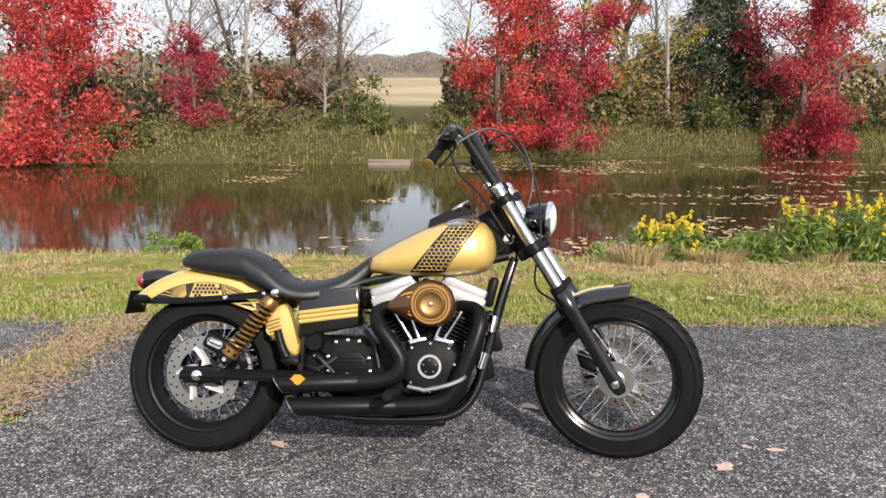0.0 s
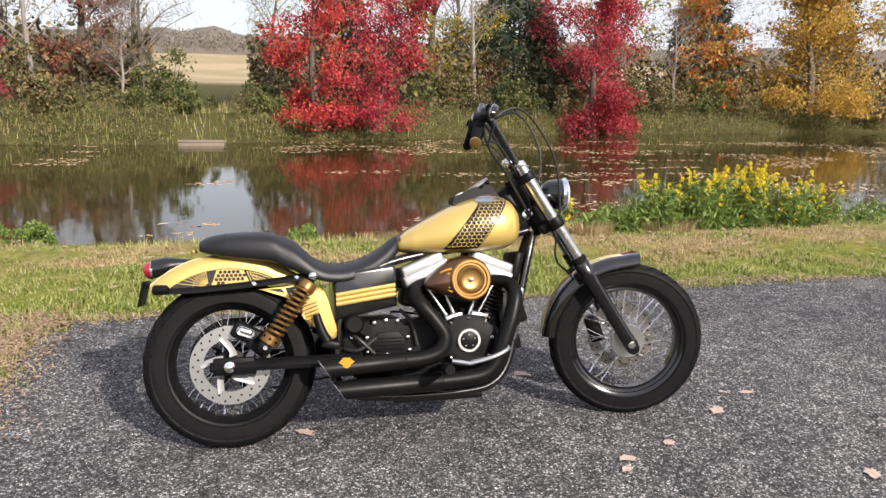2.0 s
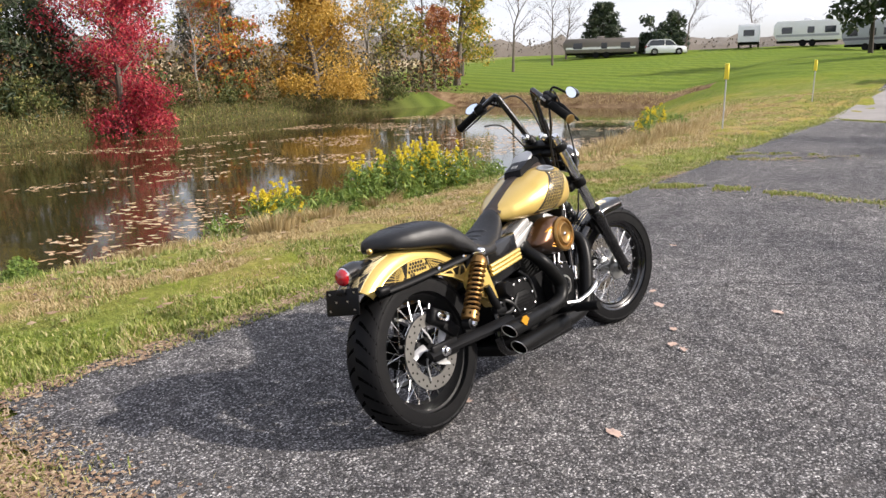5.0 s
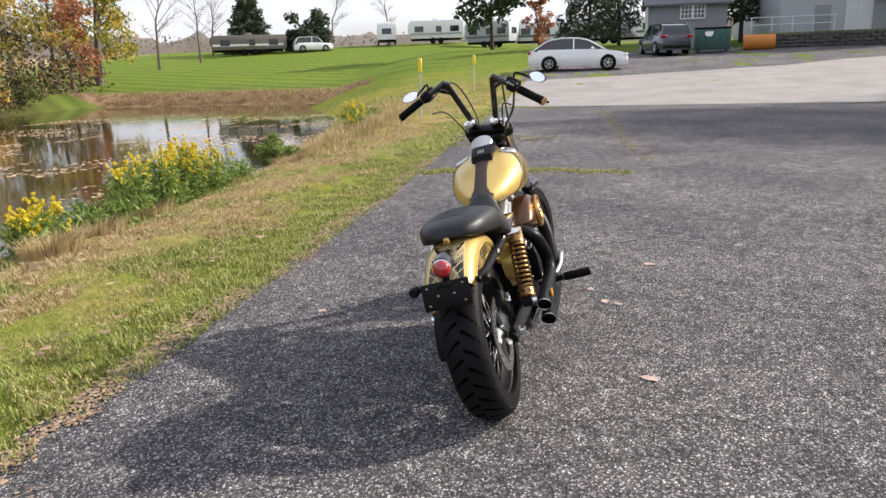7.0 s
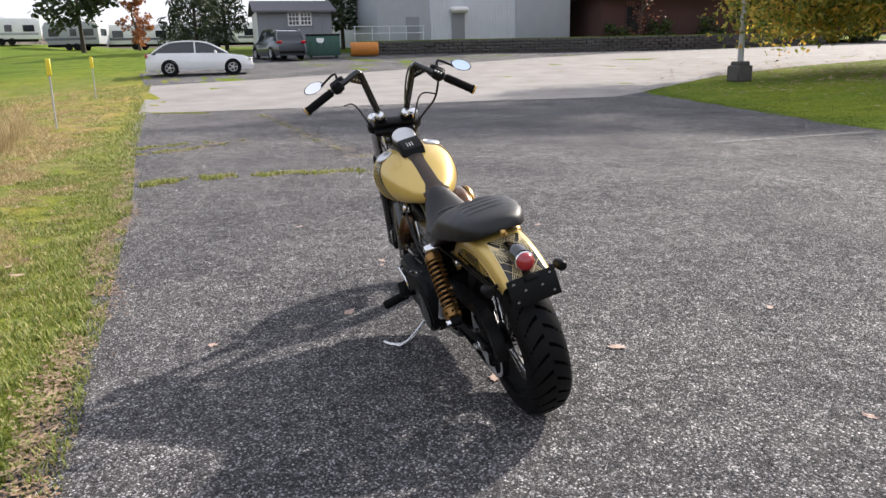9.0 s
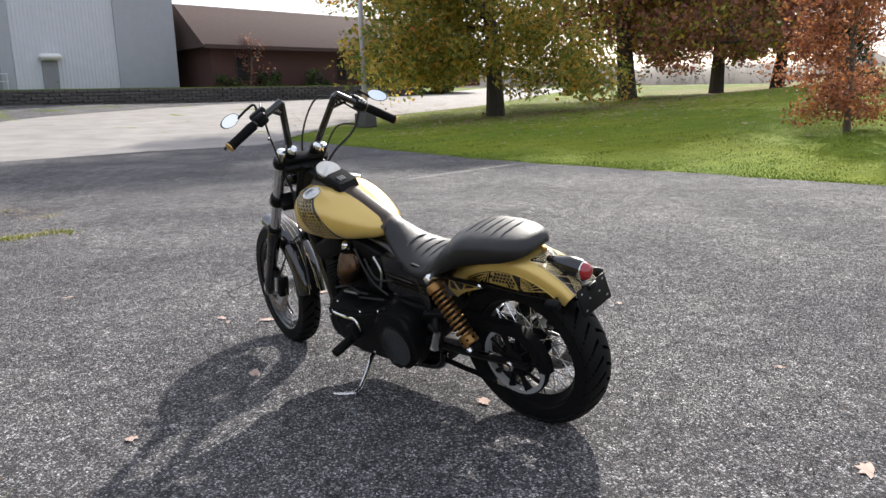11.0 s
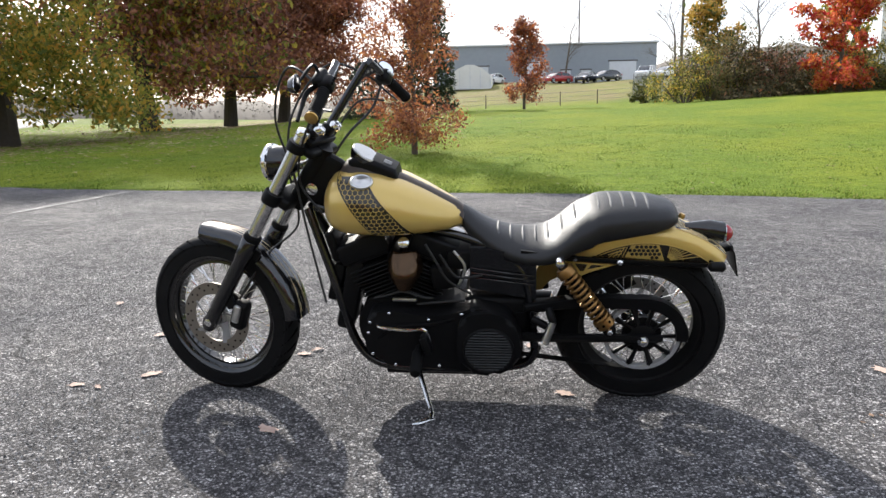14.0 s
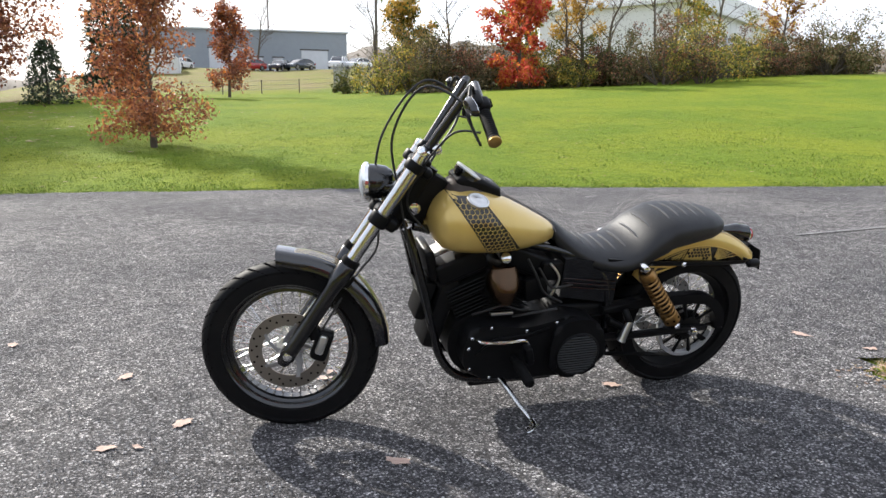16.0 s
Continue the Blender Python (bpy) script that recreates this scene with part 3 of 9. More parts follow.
def part_root(name, c, m, parent):
    """An unmeshed holder of a wheel's parts, moved to its hub."""
    bm = bmesh.new()
    lathe(bm, [(0.008, -0.085), (0.008, 0.085)], (0, 0, 0), (0, 1, 0), 12)
    ob = part(name, bm, BRUSHED, parent)
    ob.matrix_local = m @ Matrix.Translation(c)
    return ob


# near-black without gloss: shade inside grooves and holes, put into the colour
RECESS_SHADE = material("recess_shade_black", (0.002, 0.002, 0.002), 0.9, 0.0, Specular_IOR_Level=0.0)


def rim(parent, r, half, mat):
    bm = bmesh.new()
    prof = [(r + 0.006, half), (r + 0.008, half - 0.006), (r - 0.014, half - 0.012), (r - 0.034, 0.014), (r - 0.034, -0.014), (r - 0.014, -half + 0.012), (r + 0.008, -half + 0.006), (r + 0.006, -half),
            (r - 0.003, -half), (r - 0.007, -half + 0.006), (r - 0.018, -half + 0.010), (r - 0.024, -half + 0.026), (r - 0.041, -0.018), (r - 0.041, 0.018), (r - 0.024, half - 0.026), (r - 0.018, half - 0.010), (r - 0.007, half - 0.006), (r - 0.003, half)]
    lathe(bm, prof, (0, 0, 0), (0, 1, 0), 72, True)
    part("rim", bm, mat, parent, "gloss black laced rim")


def spokes(parent, r, hub_r, hub_half, rim_half, count):
    for i in range(count):
        bm = bmesh.new()
        side = 1 if i % 2 else -1
        q = 2 * math.pi * i / count
        off = radians(38) * (1 if (i // 2) % 2 else -1)
        rod(bm, (hub_r * math.cos(q + off), side * hub_half, hub_r * math.sin(q + off)), ((r - 0.036) * math.cos(q), side * rim_half, (r - 0.036) * math.sin(q)), 0.0022, None, 6)
        rod(bm, ((r - 0.060) * math.cos(q) + 0.0, side * (rim_half + 0.002), (r - 0.060) * math.sin(q)), ((r - 0.036) * math.cos(q), side * rim_half, (r - 0.036) * math.sin(q)), 0.0036, None, 6)
        part("spoke", bm, SPOKE_STEEL, parent)


def disc(parent, y, R, r_in, steel, holes=18):
    """A brake disc with drilled holes drawn as black plugs, and an open carrier."""
    bm = bmesh.new()
    lathe(bm, [(R, y - 0.0025), (R, y + 0.0025), (r_in, y + 0.0025), (r_in, y - 0.0025)], (0, 0, 0), (0, 1, 0), 64, True)
    ob = part("brake_disc", bm, steel, parent, "drilled steel brake disc")
    # holes: plugs through the disc, coloured as the shade inside a hole
    for k in range(holes):
        for j, rr in enumerate((R - 0.012, R - 0.028)):
            bm = bmesh.new()
            q = 2 * math.pi * (k + 0.4 * j) / holes
            lathe(bm, [(0.0042, y - 0.0032), (0.0042, y + 0.0032)], (rr * math.cos(q), 0, rr * math.sin(q)), (0, 1, 0), 8)
            part("drill_hole", bm, RECESS_SHADE, ob)
    bm = bmesh.new()
    for k in range(5):
        q = 2 * math.pi * k / 5
        tube(bm, [(0.035 * math.cos(q), y, 0.035 * math.sin(q)), (0.6 * r_in * math.cos(q + 0.25), y, 0.6 * r_in * math.sin(q + 0.25)), ((r_in + 0.01) * math.cos(q + 0.6), y, (r_in + 0.01) * math.sin(q + 0.6))], [0.020, 0.014, 0.016], 8, 5, flat=0.22)
    part("carrier", bm, PULLEY_GREY, ob)
    return ob


def hub(parent, r, half, mat, flange):
    bm = bmesh.new()
    lathe(bm, [(0.018, -half - 0.02), (0.03, -half - 0.02), (0.034, -half), (flange, -half + 0.004), (flange, -half + 0.012), (r, -half + 0.02), (r * 0.85, 0), (r, half - 0.02), (flange, half - 0.012), (flange, half - 0.004), (0.034, half), (0.03, half + 0.02), (0.018, half + 0.02)], (0, 0, 0), (0, 1, 0), 36)
    part("hub", bm, mat, parent)


rear = tyre("rear_wheel", RW, RR, 0.080, 0.234, Matrix(), bike, 30, 0.26)
rim(rear, 0.243, 0.062, RIM_BLACK)
spokes(rear, 0.243, 0.05, 0.045, 0.012, 40)
hub(rear, 0.035, 0.055, SATIN_BLACK, 0.055)
disc(rear, -0.083, 0.146, 0.098, DISC_STEEL)
front = tyre("front_wheel", FW, FR, 0.054, 0.248, STEERED, bike, 32, 0.22)
rim(front, 0.252, 0.042, BLACK_PAINT)
spokes(front, 0.252, 0.042, 0.032, 0.008, 40)
hub(front, 0.03, 0.05, BRUSHED, 0.048)
disc(front, 0.066, 0.146, 0.098, BROWN_DISC)
bm = bmesh.new()
lathe(bm, [(0.02, -0.05), (0.07, -0.052), (0.072, -0.046), (0.03, -0.036)], (0, 0, 0), (0, 1, 0), 40)
part("hub_cover", bm, BRUSHED, front, "bright round hub plate")

# rear pulley, belt and guard
bm = bmesh.new()
lathe(bm, [(0.138, 0.098), (0.138, 0.124), (0.124, 0.124), (0.124, 0.098)], (0, 0, 0), (0, 1, 0), 56, True)
pulley = part("pulley", bm, PULLEY_GREY, rear, "bare metal toothed belt pulley rim")
for k in range(10):
    q = 2 * math.pi * k / 10
    bm = bmesh.new()
    tube(bm, [(0.03 * math.cos(q), 0.116, 0.03 * math.sin(q)), (0.075 * math.cos(q), 0.116, 0.075 * math.sin(q)), (0.126 * math.cos(q), 0.112, 0.126 * math.sin(q))], [0.015, 0.010, 0.016], 8, 3, flat=0.6)
    part("pulley_arm", bm, SATIN_BLACK, pulley)
bm = bmesh.new()
lathe(bm, [(0.072, 0.09), (0.072, 0.106), (0.05, 0.110), (0.05, 0.128), (0.03, 0.135)], (0, 0, 0), (0, 1, 0), 32)
part("pulley_hub", bm, SATIN_BLACK, pulley)
bm = bmesh.new()
line = [Vector((0.02 + 0.142 * math.cos(q), 0.111, 0.322 + 0.142 * math.sin(q))) for q in (radians(85 + 190 * k / 20) for k in range(21))]
line += [Vector((0.58, 0.111, 0.25)), Vector((0.62, 0.111, 0.30)), Vector((0.58, 0.111, 0.40))]
rings = []
for i, p in enumerate(line):
    a, b = line[i - 1], line[(i + 1) % len(line)]
    d = (b - a).normalized()
    nrm = Vector((d.z, 0, -d.x))
    rings.append([p + nrm * u + Vector((0, v, 0)) for u, v in ((0.003, -0.012), (0.003, 0.012), (-0.003, 0.012), (-0.003, -0.012))])
loft(bm, rings, False, True)
part("drive_belt", bm, GRIP_RUBBER, bike, "black drive belt")
bm = bmesh.new()
arc = [Vector((0.02 + 0.163 * math.cos(q), 0, 0.322 + 0.163 * math.sin(q))) for q in (radians(-5 + 95 * k / 12) for k in range(13))][::-1]
arc = [Vector((0.45, 0, 0.455)), Vector((0.24, 0, 0.487))] + [Vector((0.04 - p.x, 0, p.z)) for p in arc]
out = [(p.x, p.z) for p in arc]
inn = [((p.x - 0.02) * 0.74 + 0.02, (p.z - 0.322) * 0.74 + 0.322) for p in arc[2:][::-1]] + [(0.24, 0.455), (0.45, 0.425)]
slab(bm, out + inn, 0.098, 0.140, 0.008)
part("belt_guard", bm, SATIN_BLACK, bike, "black upper belt guard")

# swingarm, axle ends, rear caliper
for s in (1, -1):
    bm = bmesh.new()
    tube(bm, [(-0.05, s * 0.135, 0.322), (0.10, s * 0.14, 0.326), (0.30, s * 0.145, 0.325), (0.50, s * 0.13, 0.32)], [0.022, 0.027, 0.027, 0.03], 8, 4, flat=0.6)
    arm = part("swingarm", bm, SATIN_BLACK, bike)
    bm = bmesh.new()
    lathe(bm, [(0.020, 0), (0.020, 0.006), (0.014, 0.007), (0.014, 0.022), (0.008, 0.026)], (0.02, s * 0.150, 0.322), (0, s, 0), 20)
    part("axle_nut", bm, CHROME, arm, "chrome axle nut")
bm = bmesh.new()
block(bm, pose(0.035, -0.140, 0.324), (0.15, 0.018, 0.064), 0.008, 3)
part("axle_plate", bm, SATIN_BLACK, arm, "black slotted axle plate")
bm = bmesh.new()
block(bm, pose(0.085, -0.095, 0.435, 0, 28, 0), (0.12, 0.05, 0.065), 0.016, 3)
block(bm, pose(0.125, -0.105, 0.385, 0, 40, 0), (0.09, 0.03, 0.05), 0.008)
cal = part("rear_caliper", bm, WRINKLE_BLACK, bike, "black rear brake caliper")
bm = bmesh.new()
block(bm, pose(0.078, -0.122, 0.445, 0, 22, 0), (0.065, 0.012, 0.034), 0.014, 3)
part("caliper_badge", bm, CHROME, cal, "bright oval caliper insert")

# shocks
for s in (-1, 1):
    top, low = Vector((0.325, s * 0.172, 0.635)), Vector((0.148, s * 0.188, 0.392))
    d = (top - low).normalized()
    bm = bmesh.new()
    rod(bm, low, top, 0.014)
    lathe(bm, [(0.02, -0.02), (0.024, -0.018), (0.024, 0.018), (0.02, 0.02)], low, (0, 1, 0), 16)
    shock = part("shock_absorber", bm, SATIN_BLACK, bike, "gold coil-over rear shock absorber")
    bm = bmesh.new()
    coil, turns, n = [], 10, 130
    u = d.orthogonal().normalized()
    v = d.cross(u)
    for k in range(n + 1):
        f = k / n
        q = 2 * math.pi * turns * f
        coil.append(low + d * (0.05 + 0.205 * f) + 0.029 * (math.cos(q) * u + math.sin(q) * v))
    tube(bm, coil, 0.0058, 7, smooth=False)
    part("spring", bm, SHOCK_GOLD, shock, "gold coil spring")
    bm = bmesh.new()
    lathe(bm, [(0.03, 0.012), (0.035, 0.016), (0.035, 0.048), (0.024, 0.052)], low, d, 24)
    part("spring_seat", bm, SHOCK_GOLD, shock, "gold perforated spring collar")
    bm = bmesh.new()
    lathe(bm, [(0.02, 0.25), (0.034, 0.253), (0.034, 0.272), (0.026, 0.285)], low, d, 24)
    part("spring_seat", bm, SHOCK_GOLD, shock, "gold perforated spring collar")
    bm = bmesh.new()
    # collar holes: small discs on the surface with hole shade as their colour
    for k in range(8):
        q = 2 * math.pi * k / 8
        c = low + d * 0.033 + 0.0355 * (math.cos(q) * u + math.sin(q) * v)
        lathe(bm, [(0.005, -0.002), (0.005, 0.001)], c, math.cos(q) * u + math.sin(q) * v, 8)
    part("collar_hole", bm, RECESS_SHADE, shock)
    bm = bmesh.new()
    lathe(bm, [(0.006, -0.03), (0.018, -0.03), (0.018, 0.01), (0.014, 0.022), (0.006, 0.026)], top + Vector((0, s * 0.0, 0.008)), (0, s, 0), 18)
    part("shock_bolt", bm, CHROME, shock, "chrome shock mounting bolt")
    bm = bmesh.new()
    lathe(bm, [(0.005, 0), (0.013, 0), (0.013, 0.012), (0.008, 0.018)], low + Vector((0, s * 0.018, 0)), (0, s, 0), 6)
    part("shock_bolt", bm, CHROME, shock)

# rear fender
def fender_ring(a, R, half, zlow, c, round_r=0.045, n=5, t=0.0):
    """Half hoop of the fender at angle a round the hub, in the wheel's plane."""
    ring = []
    ro = R - t
    w = half - t
    base = []
    low_r = ro - zlow
    base.append((low_r, -w))
    base.append((ro - round_r * 1.15, -w))
    for k in range(1, n + 1):
        q = radians(90 * k / n)
        base.append((ro - round_r + round_r * math.sin(q), -w + round_r * (1 - math.cos(q))))
    base += [(r, -y) for r, y in base[::-1]]
    for r, y in base:
        ring.append(Vector((c.x + r * math.cos(a), y, c.z + r * math.sin(a))))
    return ring


def fender_depth(a, R, c, x0, z0, x1, z1):
    """How far the side goes in from the crown down to the straight lower edge."""
    ca, sa = math.cos(a), math.sin(a)
    dx, dz = x1 - x0, z1 - z0
    den = ca * dz - sa * dx
    r = ((x0 - c.x) * dz - (z0 - c.z) * dx) / den
    return min(max(R - r, 0.05), 0.16)


FC, FRAD, FHALF = Vector((0.02, 0, 0.322)), 0.415, 0.094
bm = bmesh.new()
angles = [radians(133 - 88 * k / 26) for k in range(27)]
deep = [fender_depth(a, FRAD, FC, -0.23, 0.598, 0.27, 0.640) for a in angles]
outer = [fender_ring(a, FRAD, FHALF, d, FC) for a, d in zip(angles, deep)]
inner = [fender_ring(a, FRAD, FHALF, d, FC, 0.045, 5, 0.004) for a, d in zip(angles, deep)]
sheet(bm, outer)
sheet(bm, [r[::-1] for r in inner])
for i in range(26):
    for j in (0, -1):
        f = [bm.verts.new(p) for p in (outer[i][j], outer[i + 1][j], inner[i + 1][j], inner[i][j])]
        bm.faces.new(f)
for i in (0, 26):
    for j in range(len(outer[0]) - 1):
        bm.faces.new([bm.verts.new(p) for p in (outer[i][j], outer[i][j + 1], inner[i][j + 1], inner[i][j])])
bmesh.ops.remove_doubles(bm, verts=bm.verts, dist=0.0004)
rfender = part("rear_fender", bm, GOLD_PAINT, bike, "gold rear fender with dark honeycomb and fan pattern")

# fender pattern, laid on both sides and over the crown
def hex_at(bm, centre, u, v, r, squash=1.0):
    bm.faces.new([bm.verts.new(centre + r * (math.cos(q) * u + squash * math.sin(q) * v)) for q in (radians(30 + 60 * k) for k in range(6))])


def side_top(x, inset=0.054):
    return FC.z + math.sqrt(max((FRAD - inset) ** 2 - (x - FC.x) ** 2, 0))


def side_low(x):
    return 0.6085 + 0.084 * (x + 0.1)


for s in (-1, 1):
    y = s * (FHALF + 0.0010)
    # dark almond panel on the side, gold honeycomb plate in its middle
    bm = bmesh.new()
    xs_ = [x for x in np.linspace(-0.225, 0.26, 60) if side_top(x) > side_low(x) + 0.002]
    sheet(bm, [[Vector((x, y, side_low(x))), Vector((x, y, side_top(x)))] for x in xs_])
    part("fender_panel", bm, DARK_PATTERN, rfender, "dark lacquered side panel of the fender")
    bm = bmesh.new()
    sheet(bm, [[Vector((-0.042 + 0.138 * f, y + s * 0.0008, side_low(-0.042 + 0.138 * f) + 0.003)), Vector((-0.020 + 0.096 * f, y + s * 0.0008, side_top(-0.020 + 0.096 * f, 0.058)))] for f in np.linspace(0, 1, 10)])
    part("honeycomb_plate", bm, GOLD_PAINT, rfender)
    bm = bmesh.new()
    for j in range(7):
        for i in range(9):
            z = 0.628 + 0.0135 * j
            f = j / 6
            x = -0.030 + 0.0155 * (i + 0.5 * (j % 2))
            if -0.034 + 0.020 * f + 0.007 < x < 0.088 - 0.018 * f and side_low(x) + 0.010 < z < side_top(x, 0.066):
                hex_at(bm, Vector((x, y + s * 0.0016, z)), Vector((1, 0, 0)), Vector((0, 0, 1)), 0.0072)
    part("fender_pattern", bm, DARK_PATTERN, rfender, "dark honeycomb cells")
    # gold tracery: a fan behind the honeycomb, nested arcs before it
    bm = bmesh.new()
    yl = y + s * 0.0008
    for q in range(100, 176, 9):
        cx, sz_ = math.cos(radians(q)), math.sin(radians(q))
        r_ = 0.01
        ox, oz = -0.050, side_low(-0.050) + 0.004
        while side_low(ox + r_ * cx) - 0.002 < oz + r_ * sz_ < side_top(ox + r_ * cx, 0.058) and r_ < 0.19:
            r_ += 0.002
        rod(bm, (ox + 0.012 * cx, yl, oz + 0.012 * sz_), (ox + r_ * cx, yl, oz + r_ * sz_), 0.0017, None, 4)
    for r_ in (0.03, 0.055):
        tube(bm, [(-0.050 + r_ * math.cos(radians(q)), yl, side_low(-0.05) + 0.004 + r_ * 0.9 * math.sin(radians(q))) for q in range(96, 178, 10)], 0.0013, 4, 1)
    for k in range(6):
        pts = [(x, yl, side_top(x, 0.062 + 0.0105 * k)) for x in np.linspace(0.094 + 0.006 * k, 0.262, 16) if side_top(x, 0.062 + 0.0105 * k) > side_low(x) + 0.002]
        if len(pts) > 2:
            tube(bm, pts, 0.0019, 4, 1)
    for k in range(4):
        rod(bm, (0.088 + 0.011 * k, yl, side_top(0.088, 0.060) - 0.006 * k), (0.104 + 0.016 * k, yl, side_low(0.11) + 0.002), 0.0018, None, 4)
    tube(bm, [(x, yl, side_top(x, 0.0545)) for x in xs_], 0.0022, 5, 1)
    part("fender_tracery", bm, GOLD_PAINT, rfender, "gold line tracery on the fender's side")


def crown_at(a, yy, lift=0.0014):
    over = max(0.0, abs(yy) - (FHALF - 0.045))
    return FC + Vector((math.cos(radians(a)), 0, math.sin(radians(a)))) * (FRAD + lift - 0.045 + math.sqrt(0.045**2 - over**2)) + Vector((0, yy, 0))


def crown_half(a):
    return 0.060 + 0.0003 * (a - 104)


bm = bmesh.new()
sheet(bm, [[crown_at(a, f * crown_half(a), 0.0010) for f in (-1, -0.93, -0.86, -0.8, -0.4, 0, 0.4, 0.8, 0.86, 0.93, 1)] for a in np.linspace(104, 132.5, 14)])
part("fender_panel", bm, DARK_PATTERN, rfender, "dark lacquered panel on the fender's crown")
bm = bmesh.new()
for row in range(9):
    a = 105.5 + 1.55 * row
    for k in range(-4, 5):
        yy = 0.0125 * (k + 0.5 * (row % 2))
        if abs(yy) < 0.040 - 0.0036 * row:
            c_ = crown_at(a, yy)
            tan_v = Vector((-math.sin(radians(a)), 0, math.cos(radians(a))))
            loop = [c_ + 0.0070 * (math.cos(radians(30 + 60 * n)) * Vector((0, 1, 0)) + math.sin(radians(30 + 60 * n)) * tan_v) for n in range(6)]
            for n in range(6):
                rod(bm, loop[n], loop[(n + 1) % 6], 0.0009, None, 3)
for s in (-1, 1):
    # fans from both upper corners down to the tail light, and back out to the lower corners
    for k in range(6):
        tube(bm, [crown_at(a, s * (0.058 - 0.0085 * k * (a - 106) / 14)) for a in np.linspace(106, 121, 6)], 0.0013, 4, 1)
        tube(bm, [crown_at(a, s * (0.008 + (0.010 + 0.0075 * k) * (a - 118) / 14)) for a in np.linspace(118, 132.2, 6)], 0.0013, 4, 1)
    for k in range(4):
        a0 = 108 + 5.5 * k
        tube(bm, [crown_at(a0 + 7 * f, s * (crown_half(a0) - 0.048 * f)) for f in np.linspace(0, 1, 5) if a0 + 7 * f < 132.2], 0.0012, 4, 1)
    tube(bm, [crown_at(a, s * crown_half(a)) for a in np.linspace(104, 132.5, 10)], 0.0016, 5, 1)
part("fender_tracery", bm, PINSTRIPE, rfender, "web of pale gold lines on the fender's crown")
for s in (-1, 1):
    bm = bmesh.new()
    tube(bm, [(-0.215, s * 0.104, 0.603), (-0.10, s * 0.108, 0.606), (0.1, s * 0.116, 0.620), (0.30, s * 0.13, 0.640), (0.46, s * 0.12, 0.655)], [0.012, 0.016, 0.016, 0.018, 0.02], 8, 5, flat=0.5)
    strut = part("fender_strut", bm, SATIN_BLACK, bike, "black fender strut")
    for x in (0.115, 0.27):
        bm = bmesh.new()
        lathe(bm, [(0.004, 0), (0.011, 0), (0.011, 0.005), (0.006, 0.010)], (x, s * (0.126 + 0.03 * (x - 0.115)), 0.622 + 0.12 * (x - 0.115)), (0, s, 0), 14)
        part("strut_bolt", bm, CHROME, strut)
# gold web below the strut, and the curved gold side cover
for s in (-1, 1):
    bm = bmesh.new()
    slab(bm, [(0.12, 0.600), (0.30, 0.612), (0.315, 0.57), (0.275, 0.535), (0.22, 0.572)], s * 0.085, s * 0.098, 0.003)
    web = part("inner_fender_web", bm, GOLD_PAINT, bike, "gold pierced web under the fender strut")
    bm = bmesh.new()
    for pts in ([(0.16, 0.597), (0.21, 0.600), (0.225, 0.582)], [(0.225, 0.602), (0.27, 0.606), (0.25, 0.575), (0.237, 0.575)], [(0.28, 0.605), (0.298, 0.602), (0.295, 0.575), (0.262, 0.568)]):
        bm.faces.new([bm.verts.new((x, s * 0.0995, z)) for x, z in pts])
    part("web_opening", bm, DARK_PATTERN, web)
bm = bmesh.new()
cover = catmull([(0.275, 0, 0.530), (0.300, 0, 0.570), (0.345, 0, 0.600), (0.372, 0, 0.575), (0.395, 0, 0.500), (0.412, 0, 0.420), (0.385, 0, 0.402), (0.350, 0, 0.440), (0.300, 0, 0.470)], 4, True)
slab(bm, [(p.x, p.z) for p in cover], -0.095, -0.150, 0.016, 4)
sc = part("side_cover", bm, GOLD_PAINT, bike, "curved gold side cover with ribs")
bm = bmesh.new()
for k in range(6):
    rod(bm, (0.285 + 0.004 * k, -0.1515, 0.528 - 0.013 * k), (0.338 + 0.003 * k, -0.1515, 0.545 - 0.013 * k), 0.0022, None, 6)
part("rib", bm, GOLD_METAL, sc)
bm = bmesh.new()
tube(bm, [(0.335, -0.165, 0.50), (0.352, -0.17, 0.44), (0.372, -0.17, 0.40)], [0.014, 0.018, 0.02], 10)
block(bm, pose(0.385, -0.165, 0.385, 0, 10, 0), (0.07, 0.03, 0.028), 0.008)
part("passenger_peg_mount", bm, SATIN_BLACK, bike)
bm = bmesh.new()
tube(bm, [(0.36, 0.150, 0.45), (0.352, 0.168, 0.425), (0.345, 0.175, 0.405)], [0.014, 0.016, 0.014], 10)
left_mount = part("passenger_peg_mount", bm, SATIN_BLACK, bike)
bm = bmesh.new()
rod(bm, (0.345, 0.178, 0.408), (0.372, 0.186, 0.335), 0.013, 0.016, 14)
lathe(bm, [(0.004, 0), (0.017, 0), (0.018, 0.006), (0.012, 0.010)], (0.372, 0.186, 0.335), (0.34, 0.1, -0.93), 14)
part("folded_peg", bm, BRUSHED, left_mount, "folded bare-metal passenger peg")

# tail light and plate bracket
bm = bmesh.new()
rings = []
for f in range(9):
    x = -0.12 - 0.14 * f / 8
    c = 0.708 - 0.024 * f / 8
    h, w = 0.014 + 0.026 * min(1, f / 5), 0.018 + 0.017 * min(1, f / 5)
    rings.append([Vector((x, w * math.cos(q), c + h * math.sin(q) * (0.8 if math.sin(q) < 0 else 1))) for q in (2 * math.pi * k / 20 for k in range(20))])
loft(bm, rings)
tail = part("tail_light", bm, BLACK_PAINT, bike, "black tail light housing with round red lens")
bm = bmesh.new()
lathe(bm, [(0.031, 0), (0.032, 0.008), (0.030, 0.016), (0.023, 0.026), (0.011, 0.032), (0.002, 0.033)], (-0.258, 0, 0.684), (-1, 0, 0), 28)
